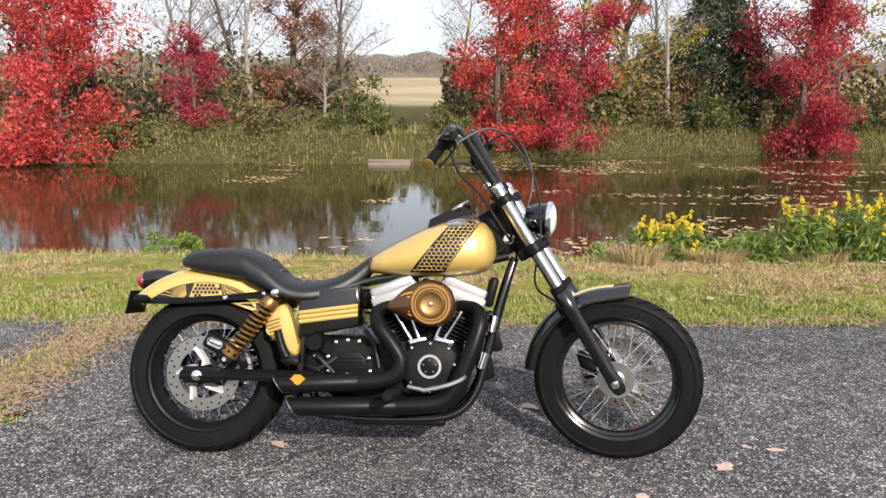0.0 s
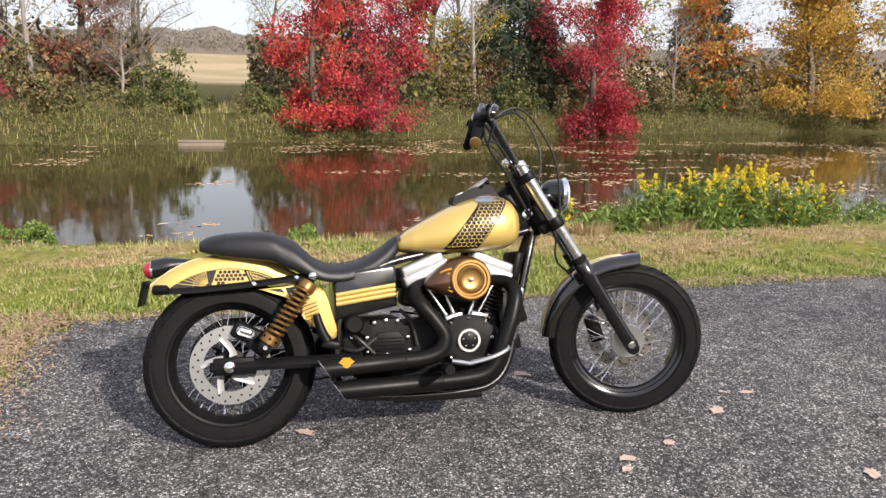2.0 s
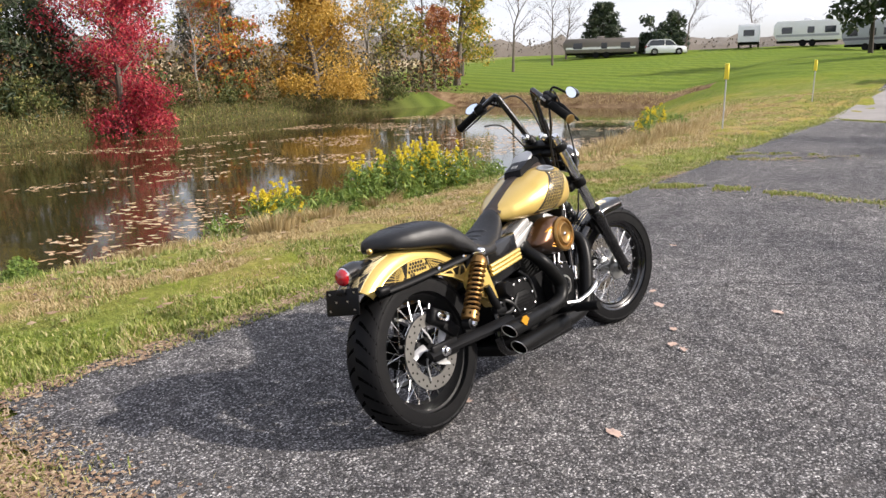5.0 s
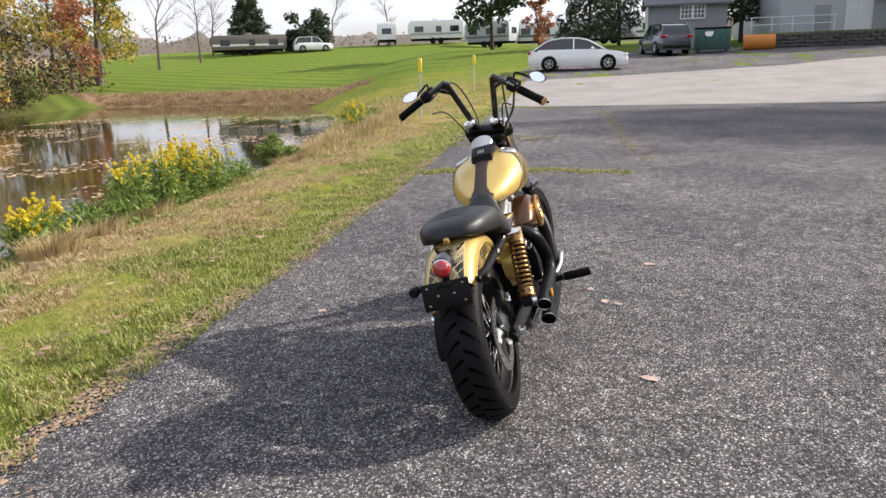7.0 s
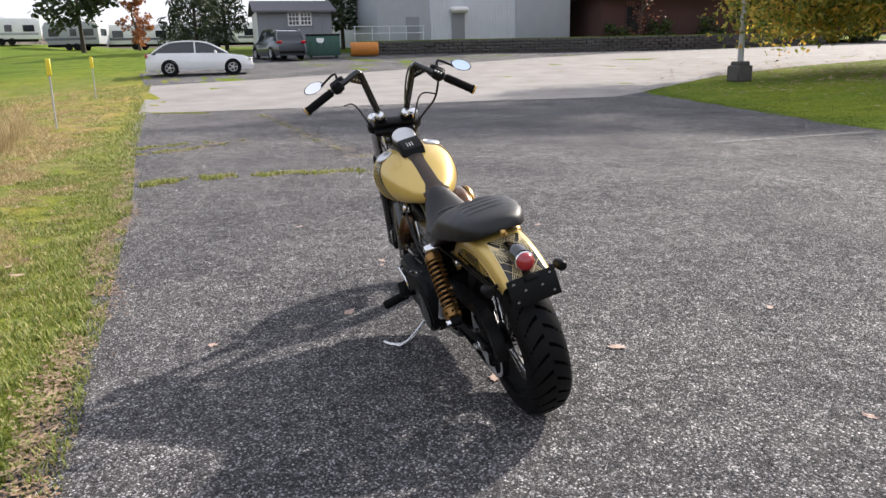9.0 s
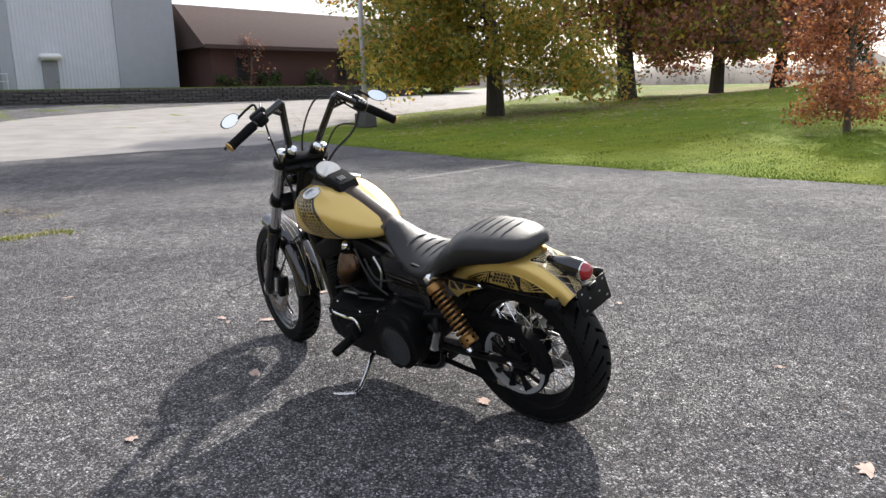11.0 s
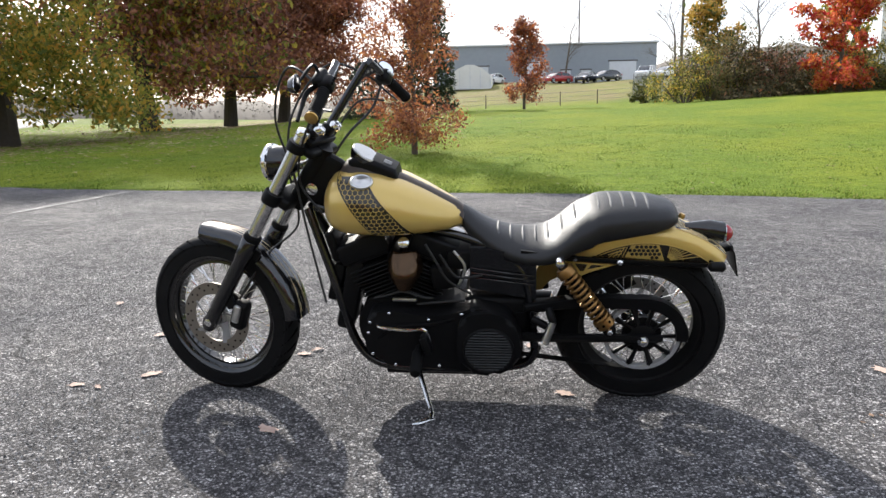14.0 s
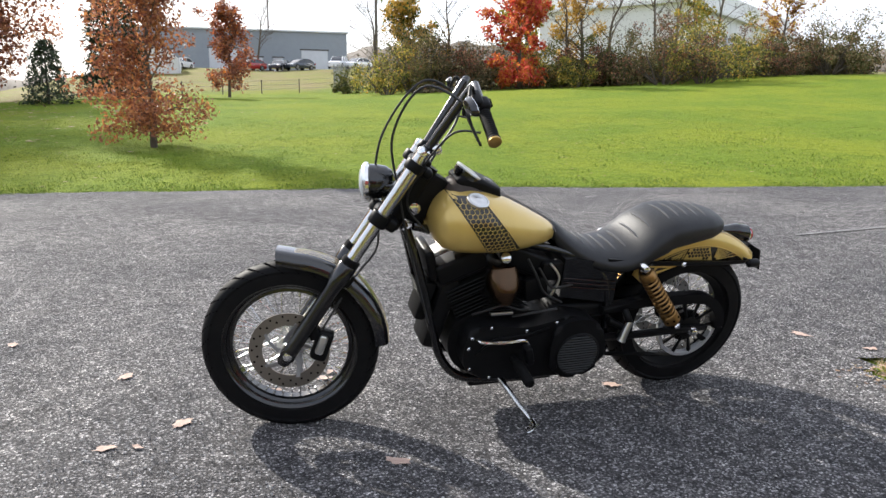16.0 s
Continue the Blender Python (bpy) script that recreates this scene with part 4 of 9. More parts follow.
part("lens", bm, RED_LENS, tail, "round red tail light lens")
bm = bmesh.new()
lathe(bm, [(0.035, -0.004), (0.035, 0.004), (0.031, 0.006), (0.031, -0.004)], (-0.258, 0, 0.684), (-1, 0, 0), 28, True)
part("bezel", bm, CHROME, tail, "thin chrome bezel")
bm = bmesh.new()
block(bm, pose(-0.290, 0, 0.598, 0, 12, 0), (0.005, 0.175, 0.095), 0.003)
block(bm, pose(-0.25, 0, 0.625, 0, 12, 0), (0.09, 0.05, 0.02), 0.006)
plate = part("plate_bracket", bm, SATIN_BLACK, bike, "empty black number plate bracket with screw holes")
for yy, zz in ((-0.065, 0.63), (0.065, 0.63), (-0.065, 0.57), (0.065, 0.57), (-0.03, 0.60), (0.03, 0.60)):
    bm = bmesh.new()
    lathe(bm, [(0.005, 0.0028), (0.005, 0.0038)], (-0.290 - (0.598 - zz) * 0.21, yy, zz), (-1, 0, -0.2), 8)
    part("screw_hole", bm, BRUSHED, plate)
for s in (-1, 1):
    bm = bmesh.new()
    rod(bm, (-0.20, s * 0.09, 0.612), (-0.21, s * 0.125, 0.612), 0.008)
    lathe(bm, [(0.006, -0.03), (0.017, -0.02), (0.019, 0.02), (0.013, 0.028)], (-0.212, s * 0.135, 0.612), (-1, 0, 0), 18)
    part("rear_turn_signal", bm, SATIN_BLACK, bike, "small black bullet turn signal")

# seat
SEAT = [  # x, half width, top, bottom, roundness
    (-0.085, 0.065, 0.785, 0.755), (-0.06, 0.100, 0.803, 0.742), (0.0, 0.129, 0.815, 0.728), (0.08, 0.144, 0.820, 0.716), (0.16, 0.155, 0.818, 0.704), (0.22, 0.160, 0.806, 0.692),
    (0.265, 0.164, 0.782, 0.676), (0.30, 0.165, 0.750, 0.660), (0.335, 0.165, 0.716, 0.644), (0.38, 0.161, 0.694, 0.632), (0.44, 0.153, 0.690, 0.630), (0.50, 0.135, 0.700, 0.636),
    (0.56, 0.111, 0.722, 0.655), (0.61, 0.089, 0.753, 0.682), (0.65, 0.072, 0.785, 0.715), (0.672, 0.055, 0.795, 0.745)]


def seat_top(x, f=0.0):
    xs = [r[0] for r in SEAT]
    return float(np.interp(x, xs, [r[2] for r in SEAT]))


bm = bmesh.new()
fine = np.linspace(SEAT[0][0], SEAT[-1][0], 44)
rings = []
for x in fine:
    w, zt, zb = (float(np.interp(x, [r[0] for r in SEAT], [r[k] for r in SEAT])) for k in (1, 2, 3))
    ring = []
    for k in range(28):
        q = 2 * math.pi * k / 28
        c, s_ = math.cos(q), math.sin(q)
        e = 0.55 if s_ > 0 else 0.4
        yy = w * math.copysign(abs(c) ** 0.6, c)
        side_drop = 0.028 * (abs(yy) / w) ** 2 if 0.2 < x else 0.012 * (abs(yy) / w) ** 2
        zz = zb + (zt - zb) * 0.45 + ((zt - zb) * 0.55 if s_ > 0 else (zt - zb) * 0.45) * math.copysign(abs(s_) ** e, s_) - side_drop * (1 if s_ > 0 else 0.9)
        ring.append(Vector((x, yy, zz)))
    rings.append(ring)
loft(bm, rings)
bmesh.ops.smooth_vert(bm, verts=bm.verts, factor=0.4, use_axis_x=True, use_axis_y=True, use_axis_z=True)
seat = part("seat", bm, LEATHER, bike, "two-up black leather seat with stitched cross tucks", 60)
# raised tucks with stitching across the rider's and pillion's places
for x0, w_ in [(0.02 + 0.042 * k, 0.085) for k in range(5)] + [(0.27 + 0.0, 0.09), (0.315, 0.095), (0.365, 0.098), (0.41, 0.095), (0.455, 0.09), (0.50, 0.08), (0.545, 0.066)]:
    bm = bmesh.new()
    slope = (seat_top(x0 + 0.02) - seat_top(x0 - 0.02)) / 0.04
    line = []
    for k in range(9):
        f = -1 + 2 * k / 8
        line.append((x0 - 0.004 * f * f * (1 if x0 > 0.25 else -1), w_ * f, seat_top(x0) - 0.016 * (w_ * f / 0.15) ** 2 - 0.002 - (0.014 if x0 > 0.25 else 0.006) * abs(f) ** 4))
    tube(bm, line, 0.0050, 6, 2)
    part("tuck_seam", bm, STITCH, seat)
bm = bmesh.new()
lathe(bm, [(0.006, 0), (0.012, 0.0), (0.012, 0.008), (0.009, 0.016), (0.003, 0.017)], (-0.105, 0, 0.742), (-0.4, 0, 0.9), 14)
part("seat_knob", bm, GOLD_METAL, seat, "gold seat mounting knob")

# fuel tank
DIAL_GREY = material("grey_dial_under_glass", (0.07, 0.072, 0.075), 0.35, 0.0, Coat_Weight=0.3)
TANK = [  # x, half width, top, bottom
    (0.655, 0.022, 0.768, 0.742), (0.672, 0.056, 0.790, 0.728), (0.72, 0.099, 0.818, 0.720), (0.80, 0.141, 0.862, 0.715), (0.88, 0.170, 0.902, 0.713), (0.96, 0.187, 0.931, 0.714),
    (1.03, 0.190, 0.946, 0.717), (1.09, 0.181, 0.944, 0.722), (1.13, 0.159, 0.926, 0.736), (1.155, 0.125, 0.895, 0.760), (1.168, 0.078, 0.862, 0.795), (1.172, 0.034, 0.84, 0.815)]


def tank_dims(x):
    xs = [r[0] for r in TANK]
    return [float(np.interp(x, xs, [r[k] for r in TANK])) for k in (1, 2, 3)]


def tank_ring(x, n=40, grow=0.0):
    w, zt, zb = tank_dims(x)
    zc = zb + 0.42 * (zt - zb)
    ring = []
    for k in range(n):
        q = 2 * math.pi * k / n
        c, s_ = math.cos(q), math.sin(q)
        yy = (w + grow) * math.copysign(abs(c) ** (0.80 if s_ > 0 else 0.55), c)
        zz = zc + ((zt - zc + grow) if s_ > 0 else (zc - zb + grow)) * math.copysign(abs(s_) ** (0.85 if s_ > 0 else 0.75), s_)
        ring.append(Vector((x, yy, zz)))
    return ring


def tank_point(x, z, side, grow=0.0015):
    w, zt, zb = tank_dims(x)
    zc = zb + 0.42 * (zt - zb)
    if z > zc:
        s_ = min((z - zc) / (zt - zc), 1) ** (1 / 0.85)
        e = 0.80
    else:
        s_ = min((zc - z) / (zc - zb), 1) ** (1 / 0.75)
        e = 0.55
    c = math.sqrt(max(1 - s_ * s_, 0))
    return Vector((x, side * (w * c**e + grow), z))


bm = bmesh.new()
xs = np.concatenate([np.linspace(0.655, 0.72, 8), np.linspace(0.73, 1.09, 24), np.linspace(1.10, 1.172, 12)])
loft(bm, [tank_ring(float(x)) for x in xs])
bmesh.ops.smooth_vert(bm, verts=bm.verts, factor=0.5, use_axis_x=True, use_axis_y=True, use_axis_z=True)
tank = part("fuel_tank", bm, GOLD_PAINT, bike, "metallic gold teardrop fuel tank with dark honeycomb bands", 70)
def band_edges(z):
    f = (z - 0.73) / 0.2
    return 0.838 + 0.165 * f, 0.968 + 0.140 * f


for s in (-1, 1):
    heights = [float(z) for z in np.linspace(0.728, 0.934, 22)]
    bm = bmesh.new()
    sheet(bm, [[tank_point(lo + (hi - lo) * k / 10, z, s, 0.0010) for k in range(11)] for z in heights for lo, hi in [band_edges(z)]])
    band = part("honeycomb_band", bm, DARK_PATTERN, tank, "dark lacquer band under a gold honeycomb mesh")
    bm = bmesh.new()
    drawn = set()
    for j in range(16):
        for i in range(-2, 18):
            x, z = 0.83 + 0.0182 * (i + 0.5 * (j % 2)), 0.731 + 0.01375 * j
            ring = [(x + 0.0105 * math.cos(radians(30 + 60 * k)), z + 0.0092 * math.sin(radians(30 + 60 * k))) for k in range(6)]
            for a, b in zip(ring, ring[1:] + ring[:1]):
                key = (round(a[0] + b[0], 3), round(a[1] + b[1], 3))
                inside = all(band_edges(q[1])[0] < q[0] < band_edges(q[1])[1] and 0.730 < q[1] < min(0.932, tank_dims(q[0])[1] - 0.006) for q in (a, b))
                if inside and key not in drawn:
                    drawn.add(key)
                    rod(bm, tank_point(*a, s, 0.0012), tank_point(*b, s, 0.0012), 0.0014, None, 4)
    part("honeycomb_mesh", bm, GOLD_PAINT, band, "gold honeycomb lines")
    bm = bmesh.new()
    for side in (0, 1):
        tube(bm, [tank_point(band_edges(z)[side], z, s, 0.0005) for z in heights], 0.0022, 5, 1)
    part("pinstripe", bm, DARK_PATTERN, tank)
for s in (-1, 1):
    bm = bmesh.new()
    base = Vector((1.015, s * 0.118, 0.921))
    ax = Vector((-0.12, s * 0.32, 1))
    lathe(bm, [(0.041, -0.004), (0.041, 0.004), (0.037, 0.008), (0.034, 0.0085), (0.032, 0.0065), (0.014, 0.0065), (0.011, 0.0085), (0.001, 0.009)], base, ax, 36)
    part("fuel_cap", bm, BRUSHED, tank, "chrome flush fuel cap")
bm = bmesh.new()
rows = []
for k in range(22):
    f = k / 21
    x = 0.665 + 0.445 * f
    w = 0.060 + 0.030 * max(0, (f - 0.35) / 0.65) ** 1.3 if f < 0.93 else 0.078 - 0.35 * (f - 0.93)
    zt = tank_dims(x)[1]
    lift = 0.010 + 0.034 * max(0, (f - 0.45) / 0.55) ** 1.5
    if f > 0.93:
        lift -= 0.5 * (f - 0.93)
    rows.append([Vector((x, w * c, zt - 0.006 - 0.012 * c * c * (w / 0.05) + lift * (1 - abs(c) ** 4))) for c in (-1, -0.92, -0.7, -0.35, 0, 0.35, 0.7, 0.92, 1)])
sheet(bm, rows)
bmesh.ops.solidify(bm, geom=bm.faces[:], thickness=0.008)
console = part("dash_console", bm, CONSOLE, tank, "dark leather-look dash console", 60)
bm = bmesh.new()
sp_ax = Vector((-0.66, 0, 1)).normalized()
sp = Vector((1.018, 0, 0.984))
lathe(bm, [(0.045, -0.03), (0.055, -0.01), (0.055, 0.008), (0.050, 0.012), (0.048, 0.006)], sp, sp_ax, 36)
speedo = part("speedometer", bm, BLACK_PAINT, tank, "round black speedometer with grey dial")
bm = bmesh.new()
lathe(bm, [(0.001, 0.0068), (0.0475, 0.0068)], sp, sp_ax, 32)
part("dial", bm, DIAL_GREY, speedo, "grey dial face")
bm = bmesh.new()
lathe(bm, [(0.0555, 0.004), (0.0562, 0.008), (0.0535, 0.0125), (0.050, 0.0125)], sp, sp_ax, 36)
part("bezel", bm, BRUSHED, speedo, "bright metal bezel")
bm = bmesh.new()
uu = sp_ax.orthogonal().normalized()
vv = sp_ax.cross(uu)
for k in range(24):
    q = radians(-225 + 270 * k / 23)
    d_ = math.cos(q) * vv + math.sin(q) * uu
    rod(bm, sp + sp_ax * 0.0082 + d_ * 0.035, sp + sp_ax * 0.0082 + d_ * 0.042, 0.0011, None, 4)
rod(bm, sp + sp_ax * 0.0085, sp + sp_ax * 0.0085 + (vv * 0.7 - uu * 0.7) * 0.036, 0.0013, None, 4)
part("dial_mark", bm, GREY_DIAL, speedo)
bm = bmesh.new()
slab(bm, [(0.895, 0.895), (0.905, 0.940), (0.985, 0.978), (1.05, 0.990), (1.075, 0.975), (1.075, 0.92), (0.97, 0.905)], -0.054, 0.054, 0.020, 4)
dash = part("dash_body", bm, SATIN_BLACK, tank, "black dash body under the speedometer", 50)
for k in (-1, 0, 1):
    bm = bmesh.new()
    block(bm, pose(0.938, 0.012 * k, 0.9570, 0, -25.4, 0), (0.030, 0.0045, 0.003), 0.0006, 1)
    part("emblem_bar", bm, SILVER_PAINT, dash)

# front end: built straight ahead, then turned with the bars
def steered(name, bm, mat, label="", parent=None, smooth=40):
    turned(bm, STEERED)
    return part(name, bm, mat, parent or bike, label, smooth)


def fork_at(s, along, ahead=0.0):
    """A point on a fork leg: along metres up from the axle, ahead of the leg's line."""
    return FW + rake_up * along + Vector((math.cos(radians(RAKE)), 0, math.sin(radians(RAKE)))) * ahead + Vector((0, s * 0.098, 0))


for s in (-1, 1):
    bm = bmesh.new()
    rod(bm, fork_at(s, 0.36), fork_at(s, 0.865), 0.0245, None, 24)
    leg = steered("fork_leg", bm, FORK_STEEL, "polished fork tube in a black slider")
    bm = bmesh.new()
    lathe(bm, [(0.018, -0.045), (0.027, -0.03), (0.030, 0.0), (0.028, 0.06), (0.030, 0.30), (0.034, 0.33), (0.034, 0.40), (0.030, 0.405)], fork_at(s, 0), rake_up, 24)
    lathe(bm, [(0.010, -0.03), (0.026, -0.028), (0.028, 0.02), (0.014, 0.024)], fork_at(s, 0), (0, s, 0), 20)
    steered("slider", bm, BLACK_PAINT, "gloss black fork slider", leg)
    bm = bmesh.new()
    lathe(bm, [(0.029, 0.405), (0.033, 0.407), (0.033, 0.425), (0.027, 0.43)], fork_at(s, 0), rake_up, 24)
    steered("dust_seal", bm, GRIP_RUBBER, "", leg)
    bm = bmesh.new()
    lathe(bm, [(0.010, 0.022), (0.017, 0.022), (0.017, 0.028), (0.012, 0.03)], fork_at(s, 0), (0, s, 0), 6)
    steered("axle_nut", bm, CHROME, "chrome axle nut", leg)
    bm = bmesh.new()
    lathe(bm, [(0.025, 0.865), (0.027, 0.87), (0.024, 0.885), (0.012, 0.892)], fork_at(s, 0), rake_up, 24)
    steered("fork_cap", bm, CHROME, "chrome fork cap", leg)
bm = bmesh.new()
across = Matrix.Rotation(radians(-RAKE), 4, "Y")
for along, h in ((0.60, 0.045), (0.82, 0.035)):
    c = FW + rake_up * along - Vector((math.cos(radians(RAKE)), 0, math.sin(radians(RAKE)))) * 0.025
    block(bm, Matrix.Translation(c) @ across, (0.09, 0.20, h), 0.014, 3)
    for s in (-1, 1):
        lathe(bm, [(0.034, -h / 2), (0.036, -h / 2 + 0.006), (0.036, h / 2 - 0.006), (0.034, h / 2)], fork_at(s, along), rake_up, 24)
steered("triple_clamp", bm, SATIN_BLACK, "black fork triple clamps")
bm = bmesh.new()
lathe(bm, [(0.034, -0.13), (0.034, 0.13)], steer_at + rake_up * 0.71, rake_up, 24)
block(bm, Matrix.Translation(steer_at + rake_up * 0.71 + Vector((-0.055, 0, -0.01))) @ across, (0.09, 0.055, 0.2), 0.02)
neck = part("steering_neck", bm, SATIN_BLACK, bike, "black steering neck of the frame")
for s in (-1, 1):
    bm = bmesh.new()
    lathe(bm, [(0.004, 0), (0.022, 0), (0.022, 0.006), (0.014, 0.009), (0.004, 0.009)], steer_at + rake_up * 0.665 + Vector((-0.035, s * 0.03, 0)), (0, s, 0), 22)
    part("neck_lock", bm, CHROME, neck, "chrome neck cap")
# headlight
HL = FW + rake_up * 0.685 + Vector((math.cos(radians(RAKE)), 0, math.sin(radians(RAKE)))) * 0.074
HLX = Vector((1, 0, -0.06)).normalized()
bm = bmesh.new()
lathe(bm, [(0.012, -0.07), (0.04, -0.062), (0.056, -0.038), (0.063, 0.0), (0.064, 0.022)], HL, HLX, 36)
block(bm, Matrix.Translation(HL + Vector((-0.06, 0, -0.01))), (0.06, 0.12, 0.03), 0.008)
head = steered("headlight", bm, BLACK_PAINT, "round headlight with black shell and chrome ring")
bm = bmesh.new()
lathe(bm, [(0.063, 0.018), (0.070, 0.022), (0.071, 0.034), (0.065, 0.042), (0.060, 0.040), (0.059, 0.03)], HL, HLX, 40, True)
steered("trim_ring", bm, CHROME, "chrome headlight ring", head)
bm = bmesh.new()
lathe(bm, [(0.060, 0.038), (0.056, 0.045), (0.04, 0.053), (0.018, 0.057), (0.001, 0.058)], HL, HLX, 36)
steered("lens", bm, LENS, "clear headlight lens", head)
bm = bmesh.new()
lathe(bm, [(0.059, 0.036), (0.045, 0.02), (0.02, 0.0), (0.001, -0.004)], HL, HLX, 36)
steered("reflector", bm, CHROME, "", head)
# front fender with gold pinstripes
FENDER_BLACK = worn(material("polished_black_fender", (0.008, 0.008, 0.009), 0.18, 0.1, Coat_Weight=0.8), 0.15, 20, 0.06)
bm = bmesh.new()
angles = [radians(176 - 92 * k / 30) for k in range(31)]
depth_ = [0.048 if 5 < k < 26 else 0.040 for k in range(31)]
o_ = [fender_ring(a, 0.362, 0.070, d, FW, 0.04) for a, d in zip(angles, depth_)]
i_ = [fender_ring(a, 0.362, 0.070, d, FW, 0.04, 5, 0.003) for a, d in zip(angles, depth_)]
for k in (0, 1, 2):
    o_[30 - k] = [p + Vector((0.004 * (3 - k), 0, 0.004 * (3 - k))) for p in o_[30 - k]]
    i_[30 - k] = [p + Vector((0.004 * (3 - k), 0, 0.004 * (3 - k))) for p in i_[30 - k]]
sheet(bm, o_)
sheet(bm, [r[::-1] for r in i_])
for ri in range(30):
    for j in (0, -1):
        bm.faces.new([bm.verts.new(p) for p in (o_[ri][j], o_[ri + 1][j], i_[ri + 1][j], i_[ri][j])])
for ri in (0, 30):
    for j in range(len(o_[0]) - 1):
        bm.faces.new([bm.verts.new(p) for p in (o_[ri][j], o_[ri][j + 1], i_[ri][j + 1], i_[ri][j])])
bmesh.ops.remove_doubles(bm, verts=bm.verts, dist=0.0004)
ffender = steered("front_fender", bm, FENDER_BLACK, "gloss black front fender with gold pinstripes")
for off, a0, a1 in ((-0.030, 176, 150), (0.030, 176, 150), (-0.018, 172, 110), (0.018, 172, 110), (-0.034, 118, 88), (0.034, 118, 88), (-0.012, 124, 90), (0.012, 124, 90)):
    bm = bmesh.new()
    tube(bm, [FW + Vector((0.3625 * math.cos(a), off * (1 - 0.5 * k / 12), 0.3625 * math.sin(a))) for k, a in ((k, radians(a0 + (a1 - a0) * k / 12)) for k in range(13))], 0.0008, 5, 1)
    steered("pinstripe", bm, PINSTRIPE, "", ffender)
for s in (-1, 1):
    bm = bmesh.new()
    block(bm, Matrix.Translation(fork_at(s, 0.345, -0.02) - Vector((0, s * 0.022, 0))) @ across, (0.06, 0.012, 0.05), 0.004)
    bracket = steered("fender_bracket", bm, SATIN_BLACK, "", ffender)
# front caliper on the left leg
bm = bmesh.new()
c_ = FW + Vector((-0.118, 0.072, 0.03))
block(bm, Matrix.Translation(c_) @ Matrix.Rotation(radians(-18), 4, "Y"), (0.062, 0.055, 0.12), 0.016, 3)
block(bm, Matrix.Translation(c_ + Vector((0.035, 0.02, 0.07))) @ Matrix.Rotation(radians(20), 4, "Y"), (0.04, 0.02, 0.09), 0.008)
fcal = steered("front_caliper", bm, WRINKLE_BLACK, "black front brake caliper")
bm = bmesh.new()
block(bm, Matrix.Translation(c_ + Vector((0.0, 0.03, 0.01))) @ Matrix.Rotation(radians(-18), 4, "Y"), (0.03, 0.01, 0.075), 0.009, 3)
steered("caliper_badge", bm, BRUSHED, "", fcal)

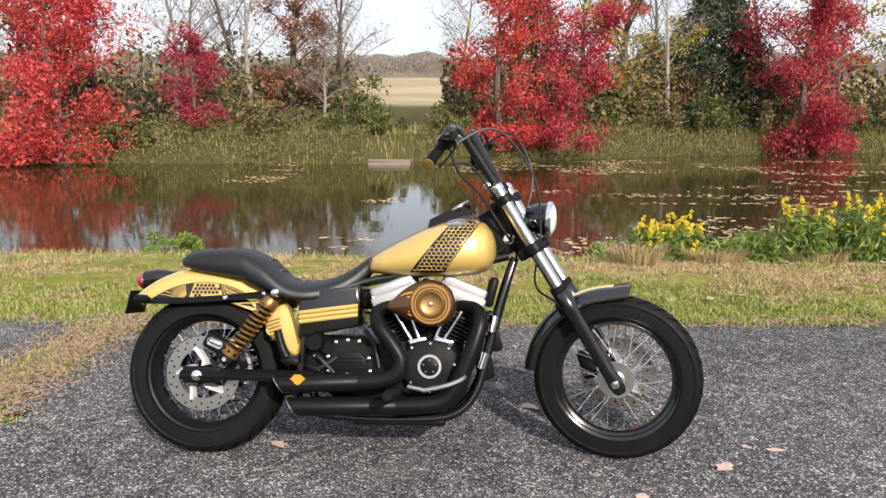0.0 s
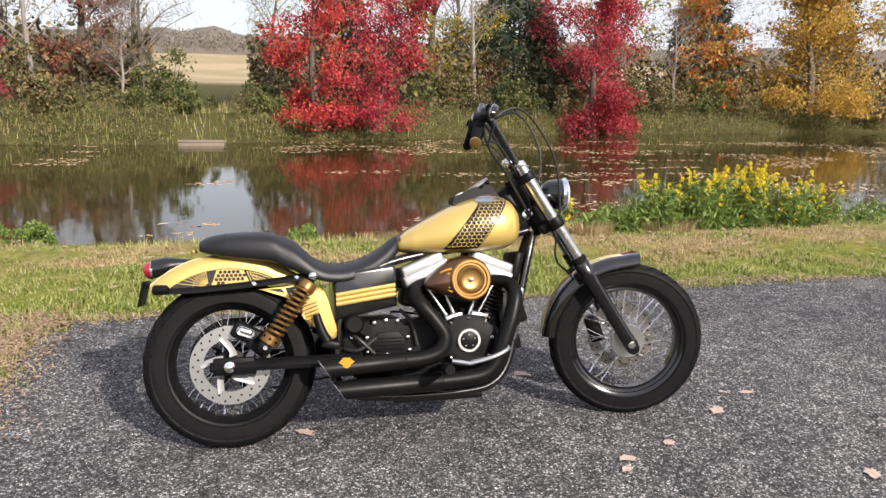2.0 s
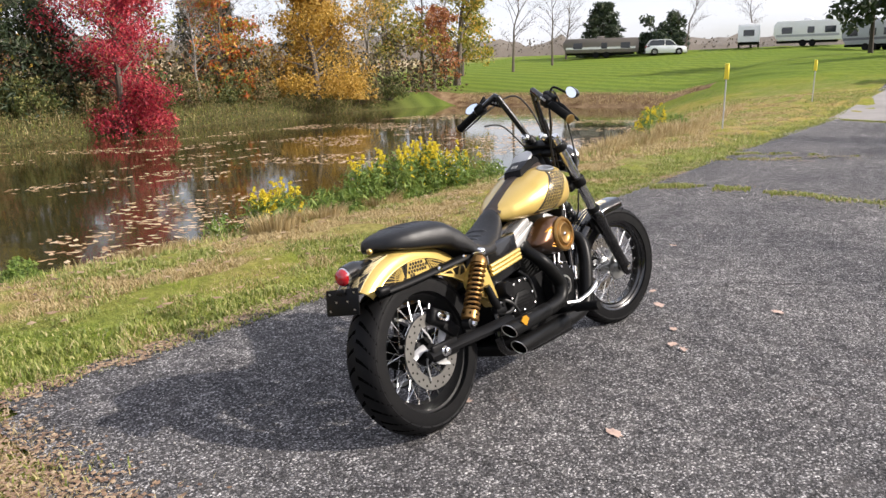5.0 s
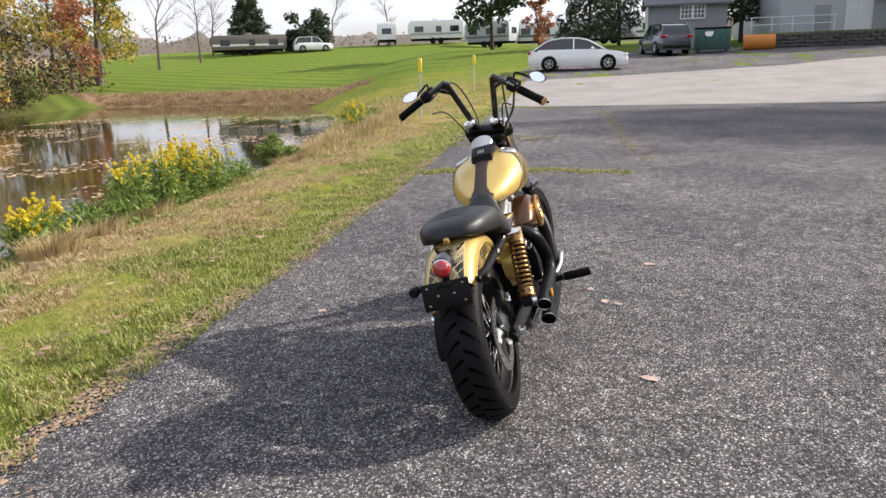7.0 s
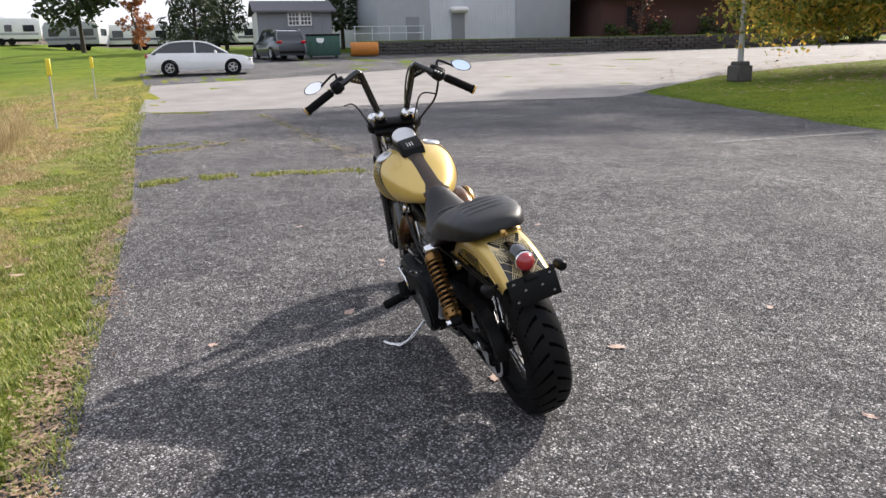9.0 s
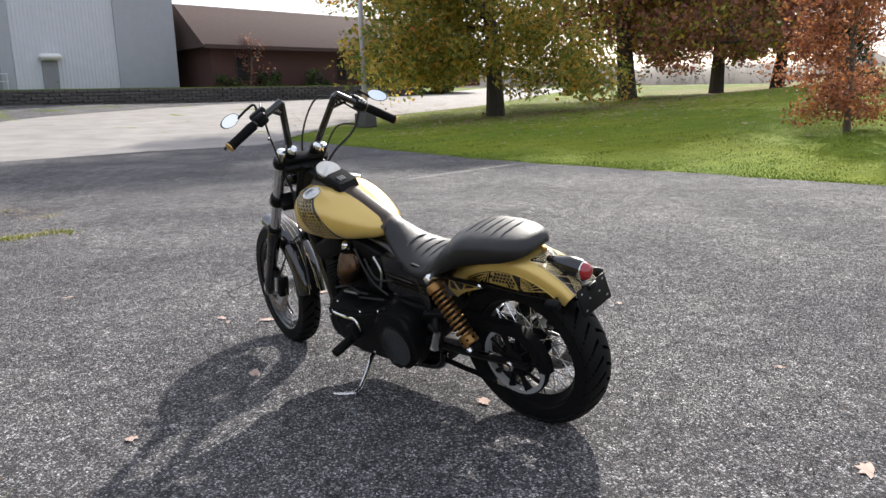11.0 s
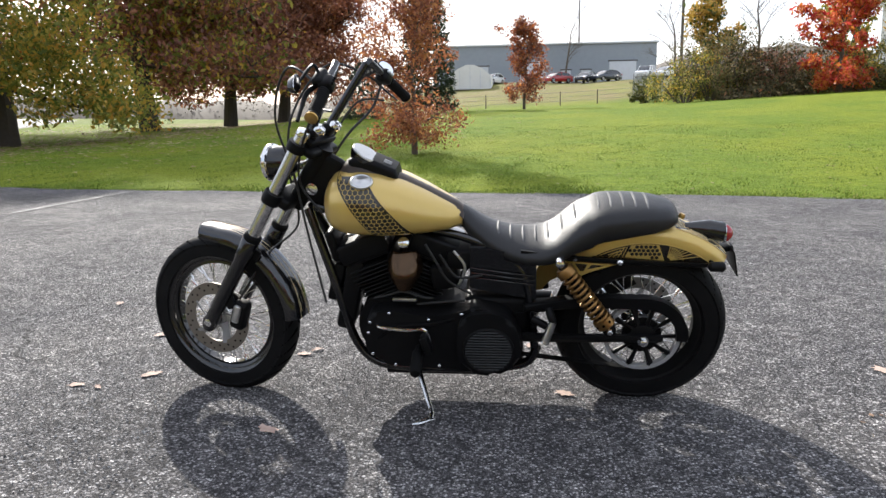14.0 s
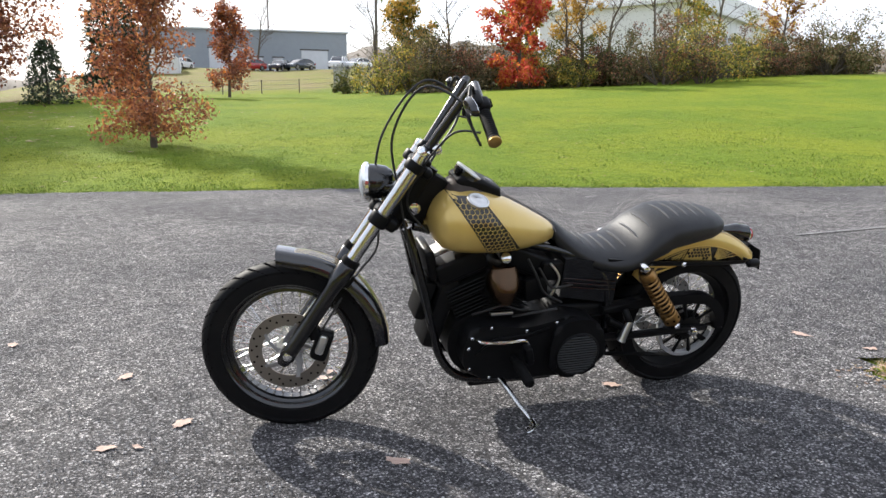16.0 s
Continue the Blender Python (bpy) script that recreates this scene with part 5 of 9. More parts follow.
# handlebar with drilled gussets at the bends
GR = {}
for s in (-1, 1):
    base, bend, end = Vector((1.182, s * 0.062, 1.075)), Vector((1.040, s * 0.128, 1.312)), Vector((1.000, s * 0.385, 1.165))
    GR[s] = (bend, end)
    bm = bmesh.new()
    d1, d2 = (bend - base).normalized(), (end - bend).normalized()
    tube(bm, [base, base + d1 * 0.12, bend - d1 * 0.012], 0.0155, 14, 4, smooth=False)
    tube(bm, [bend - d1 * 0.014, bend + d2 * 0.004, bend + d2 * 0.10, end - d2 * 0.02], 0.0145, 14, 4, smooth=False)
    bar = steered("handlebar", bm, BLACK_PAINT, "tall black handlebar with drilled gusset")
    bm = bmesh.new()
    a_, b_, c3 = bend - d1 * 0.085, bend + d2 * 0.075, bend - d1 * 0.02 + d2 * 0.02
    nrm = d1.cross(d2).normalized() * 0.004
    top_, bot_ = [bm.verts.new(p + nrm) for p in (a_, b_, bend)], [bm.verts.new(p - nrm) for p in (a_, b_, bend)]
    bm.faces.new(top_)
    bm.faces.new(bot_[::-1])
    for i in range(3):
        bm.faces.new((top_[i], bot_[i], bot_[(i + 1) % 3], top_[(i + 1) % 3]))
    gus = steered("gusset", bm, BLACK_PAINT, "", bar)
    for f, sg in ((0.25, -1), (0.5, -1), (0.75, -1), (0.25, 1), (0.5, 1), (0.75, 1)):
        p = a_.lerp(b_, f).lerp(bend, 0.32)
        bm = bmesh.new()
        lathe(bm, [(0.006, 0.0), (0.006, 0.0012)], p + nrm * sg, nrm * sg, 10)
        steered("gusset_hole", bm, SILVER_PAINT, "", gus)
    # grip with ribs, end cap
    bm = bmesh.new()
    prof = [(0.015, -0.135)]
    for k in range(12):
        h = -0.13 + 0.0105 * k
        prof += [(0.0195, h), (0.0195, h + 0.006), (0.0175, h + 0.0075), (0.0175, h + 0.009)]
    prof += [(0.021, 0.0), (0.021, 0.008), (0.012, 0.010)]
    lathe(bm, prof, end - d2 * 0.006, d2, 18)
    steered("grip", bm, GRIP_RUBBER, "ribbed black rubber grip", bar)
    bm = bmesh.new()
    lathe(bm, [(0.021, 0.0), (0.021, 0.006), (0.012, 0.009), (0.001, 0.0095)], end + d2 * 0.003, d2, 18)
    steered("grip_end", bm, GOLD_METAL, "brass grip end cap", bar)
    # switch housing, lever, master cylinder
    q_ = d2.to_track_quat("X", "Z").to_matrix().to_4x4()
    sw = end - d2 * 0.175
    bm = bmesh.new()
    block(bm, Matrix.Translation(sw) @ q_, (0.055, 0.048, 0.052), 0.014, 3)
    block(bm, Matrix.Translation(sw + Vector((0.022, 0, 0.022))) @ q_, (0.075, 0.04, 0.03), 0.012, 3)
    house = steered("switch_housing", bm, SATIN_BLACK, "black switch housing", bar)
    bm = bmesh.new()
    for k in range(3):
        block(bm, Matrix.Translation(sw + d2 * (0.014 * (k - 1)) + Vector((-0.024, 0, 0.012))) @ q_, (0.009, 0.012, 0.01), 0.003)
    steered("switch", bm, BRUSHED if s < 0 else GRIP_RUBBER, "", house)
    bm = bmesh.new()
    tube(bm, [sw + Vector((0.03, 0, 0.0)), sw + d2 * 0.05 + Vector((0.055, 0, 0.0)), sw + d2 * 0.12 + Vector((0.052, 0, -0.004)), sw + d2 * 0.19 + Vector((0.045, 0, -0.006))], [0.009, 0.009, 0.007, 0.006], 8, 5, flat=0.6)
    steered("lever", bm, SATIN_BLACK, "black hand lever", bar)
    # oval mirror on a short stem
    bm = bmesh.new()
    mc = sw + Vector((0.045, s * 0.115, 0.008 if s > 0 else 0.026))
    tube(bm, [sw + Vector((0.02, 0, 0.02)), sw + Vector((0.04, s * 0.01, 0.06)), mc + Vector((0.01, -s * 0.02, -0.01))], 0.0055, 8)
    mirror = steered("mirror", bm, SATIN_BLACK, "oval black mirror on a short stem", bar)
    face = Vector((-1, -s * 0.22, 0.22)).normalized()
    mr = face.to_track_quat("Z", "Y").to_matrix().to_4x4()
    tiltm = Matrix.Translation(mc) @ mr @ Matrix.Rotation(radians(20 * s), 4, "Z") @ Matrix.Diagonal((0.85, 0.43, 1, 1))
    bm = bmesh.new()
    lathe(bm, [(0.02, -0.022), (0.045, -0.016), (0.056, -0.002), (0.057, 0.003), (0.052, 0.004)], (0, 0, 0), (0, 0, 1), 32)
    turned(bm, tiltm)
    steered("mirror_shell", bm, BLACK_PAINT, "", mirror)
    bm = bmesh.new()
    lathe(bm, [(0.052, 0.0038), (0.052, 0.0055)], (0, 0, 0), (0, 0, 1), 32)
    turned(bm, tiltm)
    steered("mirror_glass", bm, MIRROR, "mirror glass", mirror)
    # riser clamp
    bm = bmesh.new()
    lathe(bm, [(0.016, -0.055), (0.022, -0.05), (0.024, 0.0), (0.022, 0.012), (0.016, 0.016)], base + Vector((0.0, 0, 0)), d1, 20)
    block(bm, Matrix.Translation(base - d1 * 0.005), (0.05, 0.042, 0.03), 0.01, 3)
    clamp = steered("riser_clamp", bm, SATIN_BLACK, "black riser clamp", bar)
    bm = bmesh.new()
    lathe(bm, [(0.012, -0.004), (0.021, 0.0), (0.023, 0.012), (0.017, 0.022), (0.001, 0.026)], base + Vector((-0.026, 0, 0.004)), Vector((-0.75, 0, 0.65)), 20)
    steered("clamp_cap", bm, CHROME, "bright chrome clamp cap", clamp)
bm = bmesh.new()
block(bm, pose(1.19, 0, 1.045, 0, -RAKE, 0), (0.055, 0.19, 0.022), 0.008)
steered("top_clamp_cover", bm, SATIN_BLACK)
# cables from the bars, drooping ahead of the neck
for pts, r in (
    ([GR[1][1] + Vector((0.03, -0.16, 0.06)), (1.20, 0.16, 1.30), (1.30, 0.10, 1.13), (1.27, 0.05, 0.92), (1.22, 0.06, 0.70), (1.15, 0.08, 0.45)], 0.0045),
    ([GR[-1][1] + Vector((0.03, 0.16, 0.06)), (1.19, -0.12, 1.30), (1.33, -0.07, 1.12), (1.36, -0.075, 0.90), (1.34, -0.08, 0.70), (1.42, 0.02, 0.60), (1.53, 0.075, 0.42)], 0.0045),
    ([GR[-1][1] + Vector((0.02, 0.17, 0.0)), (1.10, -0.14, 1.16), (1.20, -0.09, 1.0), (1.24, -0.055, 0.88), (1.16, -0.05, 0.80)], 0.004),
    ([GR[1][1] + Vector((0.02, -0.17, 0.0)), (1.11, 0.17, 1.15), (1.21, 0.10, 1.0), (1.24, 0.055, 0.88), (1.16, 0.05, 0.78)], 0.004),
):
    bm = bmesh.new()
    tube(bm, pts, r, 7, 8)
    steered("control_cable", bm, CABLE, "black control cable")

# two hoses looping down from the right bar to the neck
for k, (dx, dy) in enumerate(((0.0, 0.0),)):
    bm = bmesh.new()
    top = GR[-1][0].lerp(GR[-1][1], 0.42) + Vector((0.01, 0, -0.01))
    tube(bm, [top + Vector((dx, dy, 0)), top + Vector((0.03 + dx, 0.03 + dy, -0.10)), (1.13 + dx, -0.13 + dy, 1.05), (1.19, -0.085, 0.95), (1.24, -0.05, 0.86)], 0.0052, 8, 7)
    steered("control_hose", bm, CABLE, "black hose from bar to neck")
# frame
for s in (-1, 1):
    bm = bmesh.new()
    tube(bm, [(1.245, s * 0.025, 0.79), (1.215, s * 0.045, 0.70), (1.175, s * 0.06, 0.56), (1.135, s * 0.075, 0.40), (1.095, s * 0.09, 0.27), (1.03, s * 0.105, 0.195), (0.92, s * 0.11, 0.168), (0.65, s * 0.11, 0.165), (0.45, s * 0.11, 0.19), (0.40, s * 0.115, 0.27)], 0.0175, 12, 5)
    part("frame_rail", bm, BLACK_PAINT, bike, "gloss black frame tube")
    bm = bmesh.new()
    tube(bm, [(1.22, s * 0.03, 0.80), (1.0, s * 0.035, 0.745), (0.70, s * 0.06, 0.70), (0.52, s * 0.10, 0.640), (0.45, s * 0.115, 0.56), (0.42, s * 0.115, 0.40), (0.41, s * 0.115, 0.27)], 0.016, 10, 5)
    part("frame_rail", bm, BLACK_PAINT, bike)
for a_, b_ in (((1.165, -0.075, 0.56), (1.15, -0.085, 0.50)), ((1.13, -0.092, 0.42), (1.11, -0.097, 0.36))):
    bm = bmesh.new()
    tube(bm, [a_, b_], 0.021, 16, smooth=False)
    part("tube_clamp", bm, CHROME, bike, "chrome clamp on the down tube")
bm = bmesh.new()
block(bm, pose(1.160, 0, 0.50, 0, -16, 0), (0.045, 0.12, 0.16), 0.012)
block(bm, pose(1.105, 0.01, 0.455, 0, -14, 0), (0.07, 0.15, 0.30), 0.02)
part("regulator", bm, SATIN_BLACK, bike, "finned black regulator")
for k in range(7):
    bm = bmesh.new()
    block(bm, pose(1.192 - 0.006 * k, 0, 0.565 - 0.021 * k, 0, -16, 0), (0.012, 0.115, 0.006), 0.001, 1)
    part("regulator_fin", bm, SATIN_BLACK, bike)

# engine: crankcase, cylinders with fins, heads, rocker boxes
bm = bmesh.new()
case = catmull([(0.62, 0, 0.24), (0.60, 0, 0.34), (0.64, 0, 0.43), (0.76, 0, 0.455), (0.92, 0, 0.465), (1.04, 0, 0.43), (1.075, 0, 0.34), (1.04, 0, 0.24), (0.95, 0, 0.195), (0.75, 0, 0.19)], 4, True)
slab(bm, [(p.x, p.z) for p in case], 0.10, -0.11, 0.02, 3)
engine = part("crankcase", bm, WRINKLE_BLACK, bike, "black powder-coated v-twin crankcase")
for lean_deg, name_ in ((-22.5, "rear"), (22.5, "front")):
    ax = Vector((math.sin(radians(lean_deg)), 0, math.cos(radians(lean_deg))))
    o = Vector((0.905, 0, 0.325))
    rot = Matrix.Rotation(radians(lean_deg), 4, "Y")
    bm = bmesh.new()
    lathe(bm, [(0.062, 0.10), (0.062, 0.25)], o, ax, 28)
    cyl = part("cylinder", bm, SATIN_BLACK, bike, "black finned air-cooled cylinder")
    for k in range(11):
        bm = bmesh.new()
        wdt = 0.172 if k < 7 else 0.182
        block(bm, Matrix.Translation(o + ax * (0.125 + 0.0155 * k)) @ rot, (wdt, 0.165 if k < 7 else 0.185, 0.0055), 0.0018, 1)
        part("cooling_fin", bm, FIN_BLACK, cyl)
    bm = bmesh.new()
    block(bm, Matrix.Translation(o + ax * 0.312) @ rot, (0.168, 0.175, 0.022), 0.008)
    hd = part("cylinder_head", bm, SATIN_BLACK, cyl)
    bm = bmesh.new()
    block(bm, Matrix.Translation(o + ax * 0.338 + Vector((0, -0.047, 0))) @ rot, (0.196, 0.100, 0.050), 0.010, 3)
    rb = part("rocker_box", bm, SILVER_PAINT, cyl, "silver rocker box")
    bm = bmesh.new()
    block(bm, Matrix.Translation(o + ax * 0.352 + Vector((0, 0.048, 0))) @ rot, (0.196, 0.092, 0.084), 0.014, 3)
    part("rocker_housing", bm, SATIN_BLACK, cyl, "black rocker housing")
    bm = bmesh.new()
    got = Matrix.Translation(o + ax * 0.376) @ rot
    block(bm, got @ Matrix.Translation((0, -0.045, 0)), (0.180, 0.088, 0.044), 0.013, 4)
    part("rocker_lid", bm, SILVER_PAINT, rb)
    for dx in (-0.085, 0.085):
        for s in (-1,):
            bm = bmesh.new()
            lathe(bm, [(0.002, 0), (0.0065, 0), (0.0065, 0.007), (0.004, 0.008)], (Matrix.Translation(o + ax * 0.361) @ rot) @ Vector((dx, s * 0.083, 0)), ax, 8)
            part("rocker_bolt", bm, CHROME, rb)
    # pushrod tubes on the right
    for dx in (-0.022, 0.022):
        bm = bmesh.new()
        lo = Vector((0.905 + (0.035 if lean_deg > 0 else -0.035) + dx * 0.6, -0.115, 0.445))
        hi = o + ax * 0.315 + Vector((dx * 1.6, -0.10, 0))
        rod(bm, lo, hi, 0.0085, None, 14)
        lathe(bm, [(0.010, -0.006), (0.015, -0.004), (0.015, 0.016), (0.010, 0.02)], lo, hi - lo, 16)
        part("pushrod_tube", bm, FORK_STEEL, cyl, "polished pushrod tube")
# cam cover and timer cover on the right
bm = bmesh.new()
cov = catmull([(0.835, 0, 0.30), (0.815, 0, 0.38), (0.84, 0, 0.45), (0.92, 0, 0.47), (1.0, 0, 0.45), (1.025, 0, 0.38), (1.005, 0, 0.30), (0.92, 0, 0.265)], 5, True)
slab(bm, [(p.x, p.z) for p in cov], -0.10, -0.158, 0.014, 3)
cam_cover = part("cam_cover", bm, WRINKLE_BLACK, bike, "black cam cover with bolts round its edge")
bm = bmesh.new()
lathe(bm, [(0.045, 0), (0.047, 0.008), (0.045, 0.013), (0.036, 0.013), (0.035, 0.006)], (0.918, -0.156, 0.372), (0, -1, 0), 40)
ring_ = part("timer_cover", bm, BRUSHED, cam_cover, "bright ring round a black timer cover")
bm = bmesh.new()
lathe(bm, [(0.0345, 0.006), (0.0345, 0.010), (0.030, 0.012), (0.001, 0.013)], (0.918, -0.156, 0.372), (0, -1, 0), 36)
part("timer_lid", bm, SATIN_BLACK, ring_)
for k in range(5):
    bm = bmesh.new()
    q = radians(90 + 72 * k)
    lathe(bm, [(0.0026, 0.011), (0.0026, 0.0140), (0.002, 0.0145)], (0.918 + 0.024 * math.cos(q), -0.156, 0.372 + 0.024 * math.sin(q)), (0, -1, 0), 8)
    part("timer_screw", bm, BRUSHED, ring_)
for p in cov[::5]:
    bm = bmesh.new()
    c_ = Vector((0.92, 0, 0.372))
    at_ = c_ + (p - c_) * 0.88
    lathe(bm, [(0.003, 0), (0.0065, 0), (0.0065, 0.006), (0.004, 0.008)], (at_.x, -0.157, at_.z), (0, -1, 0), 10)
    part("cover_bolt", bm, CHROME, cam_cover)
for x in (0.868, 0.972):
    bm = bmesh.new()
    block(bm, pose(x, -0.118, 0.462, 0, -14 if x < 0.9 else 14, 0), (0.075, 0.05, 0.03), 0.008)
    part("lifter_block", bm, CHROME, cam_cover, "chrome lifter block")
# transmission and starter
bm = bmesh.new()
block(bm, pose(0.545, 0, 0.385), (0.25, 0.22, 0.17), 0.025, 3)
trans = part("transmission", bm, WRINKLE_BLACK, bike, "black transmission case with bolted side cover")
bm = bmesh.new()
slab(bm, [(0.515, 0.335), (0.508, 0.395), (0.530, 0.425), (0.545, 0.468), (0.650, 0.474), (0.668, 0.430), (0.700, 0.400), (0.702, 0.335), (0.66, 0.322), (0.55, 0.322)], -0.10, -0.130, 0.010, 3)
slab(bm, [(0.545, 0.345), (0.545, 0.395), (0.570, 0.418), (0.645, 0.420), (0.672, 0.392), (0.672, 0.345)], -0.125, -0.137, 0.006, 2)
gear_cover = part("gear_cover", bm, WRINKLE_BLACK, trans, "black bolted gear cover")
for k in range(4):
    bm = bmesh.new()
    rod(bm, (0.56, -0.1375, 0.355 + 0.013 * k), (0.66, -0.1375, 0.355 + 0.013 * k), 0.0022, None, 6)
    part("cover_rib", bm, SATIN_BLACK, gear_cover)
for x, z in ((0.555, 0.455), (0.645, 0.460), (0.528, 0.345), (0.688, 0.345), (0.60, 0.463), (0.60, 0.332), (0.683, 0.395), (0.525, 0.400), (0.46, 0.47), (0.47, 0.40)):
    bm = bmesh.new()
    lathe(bm, [(0.003, 0), (0.008, 0), (0.008, 0.007), (0.005, 0.009)], (x, -0.132 if x > 0.5 else -0.11, z), (0, -1, 0), 10)
    part("cover_bolt", bm, CHROME, trans)
bm = bmesh.new()
lathe(bm, [(0.034, 0), (0.036, 0.02), (0.036, 0.10), (0.028, 0.11)], (0.475, -0.06, 0.455), (0, -1, 0), 24)
lathe(bm, [(0.02, 0), (0.024, 0.02), (0.024, 0.08)], (0.52, -0.06, 0.435), (0, -1, 0), 20)
part("starter_motor", bm, SATIN_BLACK, bike, "black starter cylinder")
bm = bmesh.new()
lathe(bm, [(0.012, 0.0), (0.012, 0.02), (0.009, 0.024)], (0.50, -0.10, 0.335), (0, -1, 0), 14)
lathe(bm, [(0.022, 0.0), (0.022, 0.015), (0.016, 0.02)], (0.475, -0.10, 0.33), (0, -1, 0), 18)
part("oil_fitting", bm, CHROME, bike, "bright hose fittings")
for pts in ([(0.46, -0.12, 0.42), (0.50, -0.145, 0.39), (0.55, -0.14, 0.34)], [(0.44, -0.11, 0.36), (0.49, -0.14, 0.355), (0.56, -0.135, 0.40)], [(0.66, -0.10, 0.50), (0.70, -0.12, 0.45), (0.72, -0.12, 0.36)]):
    bm = bmesh.new()
    tube(bm, pts, 0.008, 8)
    part("oil_hose", bm, CABLE, bike, "black oil hose")
# battery box with gold bars
bm = bmesh.new()
slab(bm, [(0.405, 0.470), (0.645, 0.517), (0.642, 0.676), (0.44, 0.652), (0.405, 0.640)], 0.125, -0.138, 0.014, 3)
batt = part("battery_box", bm, BLACK_PAINT, bike, "gloss black battery box with gold trim bars")
for s in (-1, 1):
    for k in range(3):
        bm = bmesh.new()
        z0, z1 = 0.532 + 0.0175 * k, 0.562 + 0.0175 * k
        tube(bm, [(0.412, s * 0.142 if s < 0 else 0.128, z0), (0.52, s * 0.147 if s < 0 else 0.132, (z0 + z1) / 2), (0.638, s * 0.142 if s < 0 else 0.128, z1)], 0.0085 if s < 0 else 0.0032, 8)
        part("gold_bar", bm, GOLD_PAINT if s < 0 else BLACK_PAINT, batt, "gold trim bar" if s < 0 else "")

# air cleaner: bronze teardrop with a stepped gold disc
bm = bmesh.new()
tear = catmull([(0.748, 0, 0.592), (0.79, 0, 0.640), (0.85, 0, 0.684), (0.925, 0, 0.700), (0.995, 0, 0.668), (1.018, 0, 0.605), (0.995, 0, 0.545), (0.93, 0, 0.522), (0.84, 0, 0.548), (0.78, 0, 0.570)], 6, True)
cen = Vector((0.92, 0, 0.61))
rings = []
for f, y in ((1.0, -0.105), (1.0, -0.155), (0.97, -0.17), (0.88, -0.184), (0.72, -0.194), (0.5, -0.2), (0.2, -0.202)):
    rings.append([Vector((cen.x + (p.x - cen.x) * f, y, cen.z + (p.z - cen.z) * f)) for p in tear])
loft(bm, rings)
air = part("air_cleaner", bm, BRONZE, bike, "dark bronze teardrop air cleaner with gold disc and rays", 50)
bm = bmesh.new()
lathe(bm, [(0.078, 0.0), (0.080, 0.012), (0.074, 0.020), (0.066, 0.020), (0.062, 0.012), (0.056, 0.012), (0.052, 0.020), (0.046, 0.024), (0.041, 0.017), (0.032, 0.014), (0.016, 0.012), (0.001, 0.012)], (0.922, -0.195, 0.609), (0, -1, 0), 48)
gd = part("gold_disc", bm, AIR_GOLD, air, "stepped copper-gold disc")
bm = bmesh.new()
lathe(bm, [(0.009, 0.012), (0.009, 0.018), (0.006, 0.021), (0.001, 0.022)], (0.922, -0.195, 0.609), (0, -1, 0), 16)
part("centre_bolt", bm, CHROME, gd)
for k in range(6):
    bm = bmesh.new()
    q = radians(148 + 13 * k)
    lo = Vector((0.922 + 0.083 * math.cos(q), -0.1945, 0.609 + 0.083 * math.sin(q)))
    hi = Vector((0.765 + 0.006 * k, -0.162, 0.604 - 0.008 * k)).lerp(lo, 0.1 + 0.02 * k)
    tube(bm, [lo, lo.lerp(hi, 0.5) + Vector((0, -0.004, 0.01)), hi], [0.006, 0.004, 0.001], 6, flat=0.5)
    part("ray", bm, AMBER, air, "amber pinstripe ray")
# exhaust: two black pipes with slash-cut ends and a badge
def pipe(name, pts, r, label):
    bm = bmesh.new()
    tube(bm, pts, r, 18, 7)
    return part(name, bm, EXHAUST_BLACK, bike, label, 60)


ex1 = pipe("exhaust_pipe", [(0.775, -0.09, 0.60), (0.715, -0.13, 0.575), (0.725, -0.185, 0.525), (0.775, -0.20, 0.46), (0.812, -0.205, 0.395), (0.790, -0.207, 0.340), (0.72, -0.208, 0.318), (0.62, -0.208, 0.313)], [0.024, 0.026, 0.03, 0.031, 0.031, 0.031, 0.031, 0.031], "matte black upper exhaust pipe")
ex2 = pipe("exhaust_pipe", [(1.03, -0.09, 0.60), (1.09, -0.13, 0.590), (1.108, -0.175, 0.545), (1.085, -0.195, 0.46), (1.05, -0.20, 0.37), (1.015, -0.20, 0.29), (0.965, -0.20, 0.245), (0.88, -0.20, 0.230), (0.75, -0.20, 0.226)], [0.024, 0.026, 0.03, 0.032, 0.032, 0.032, 0.032, 0.032, 0.032], "matte black lower exhaust pipe")
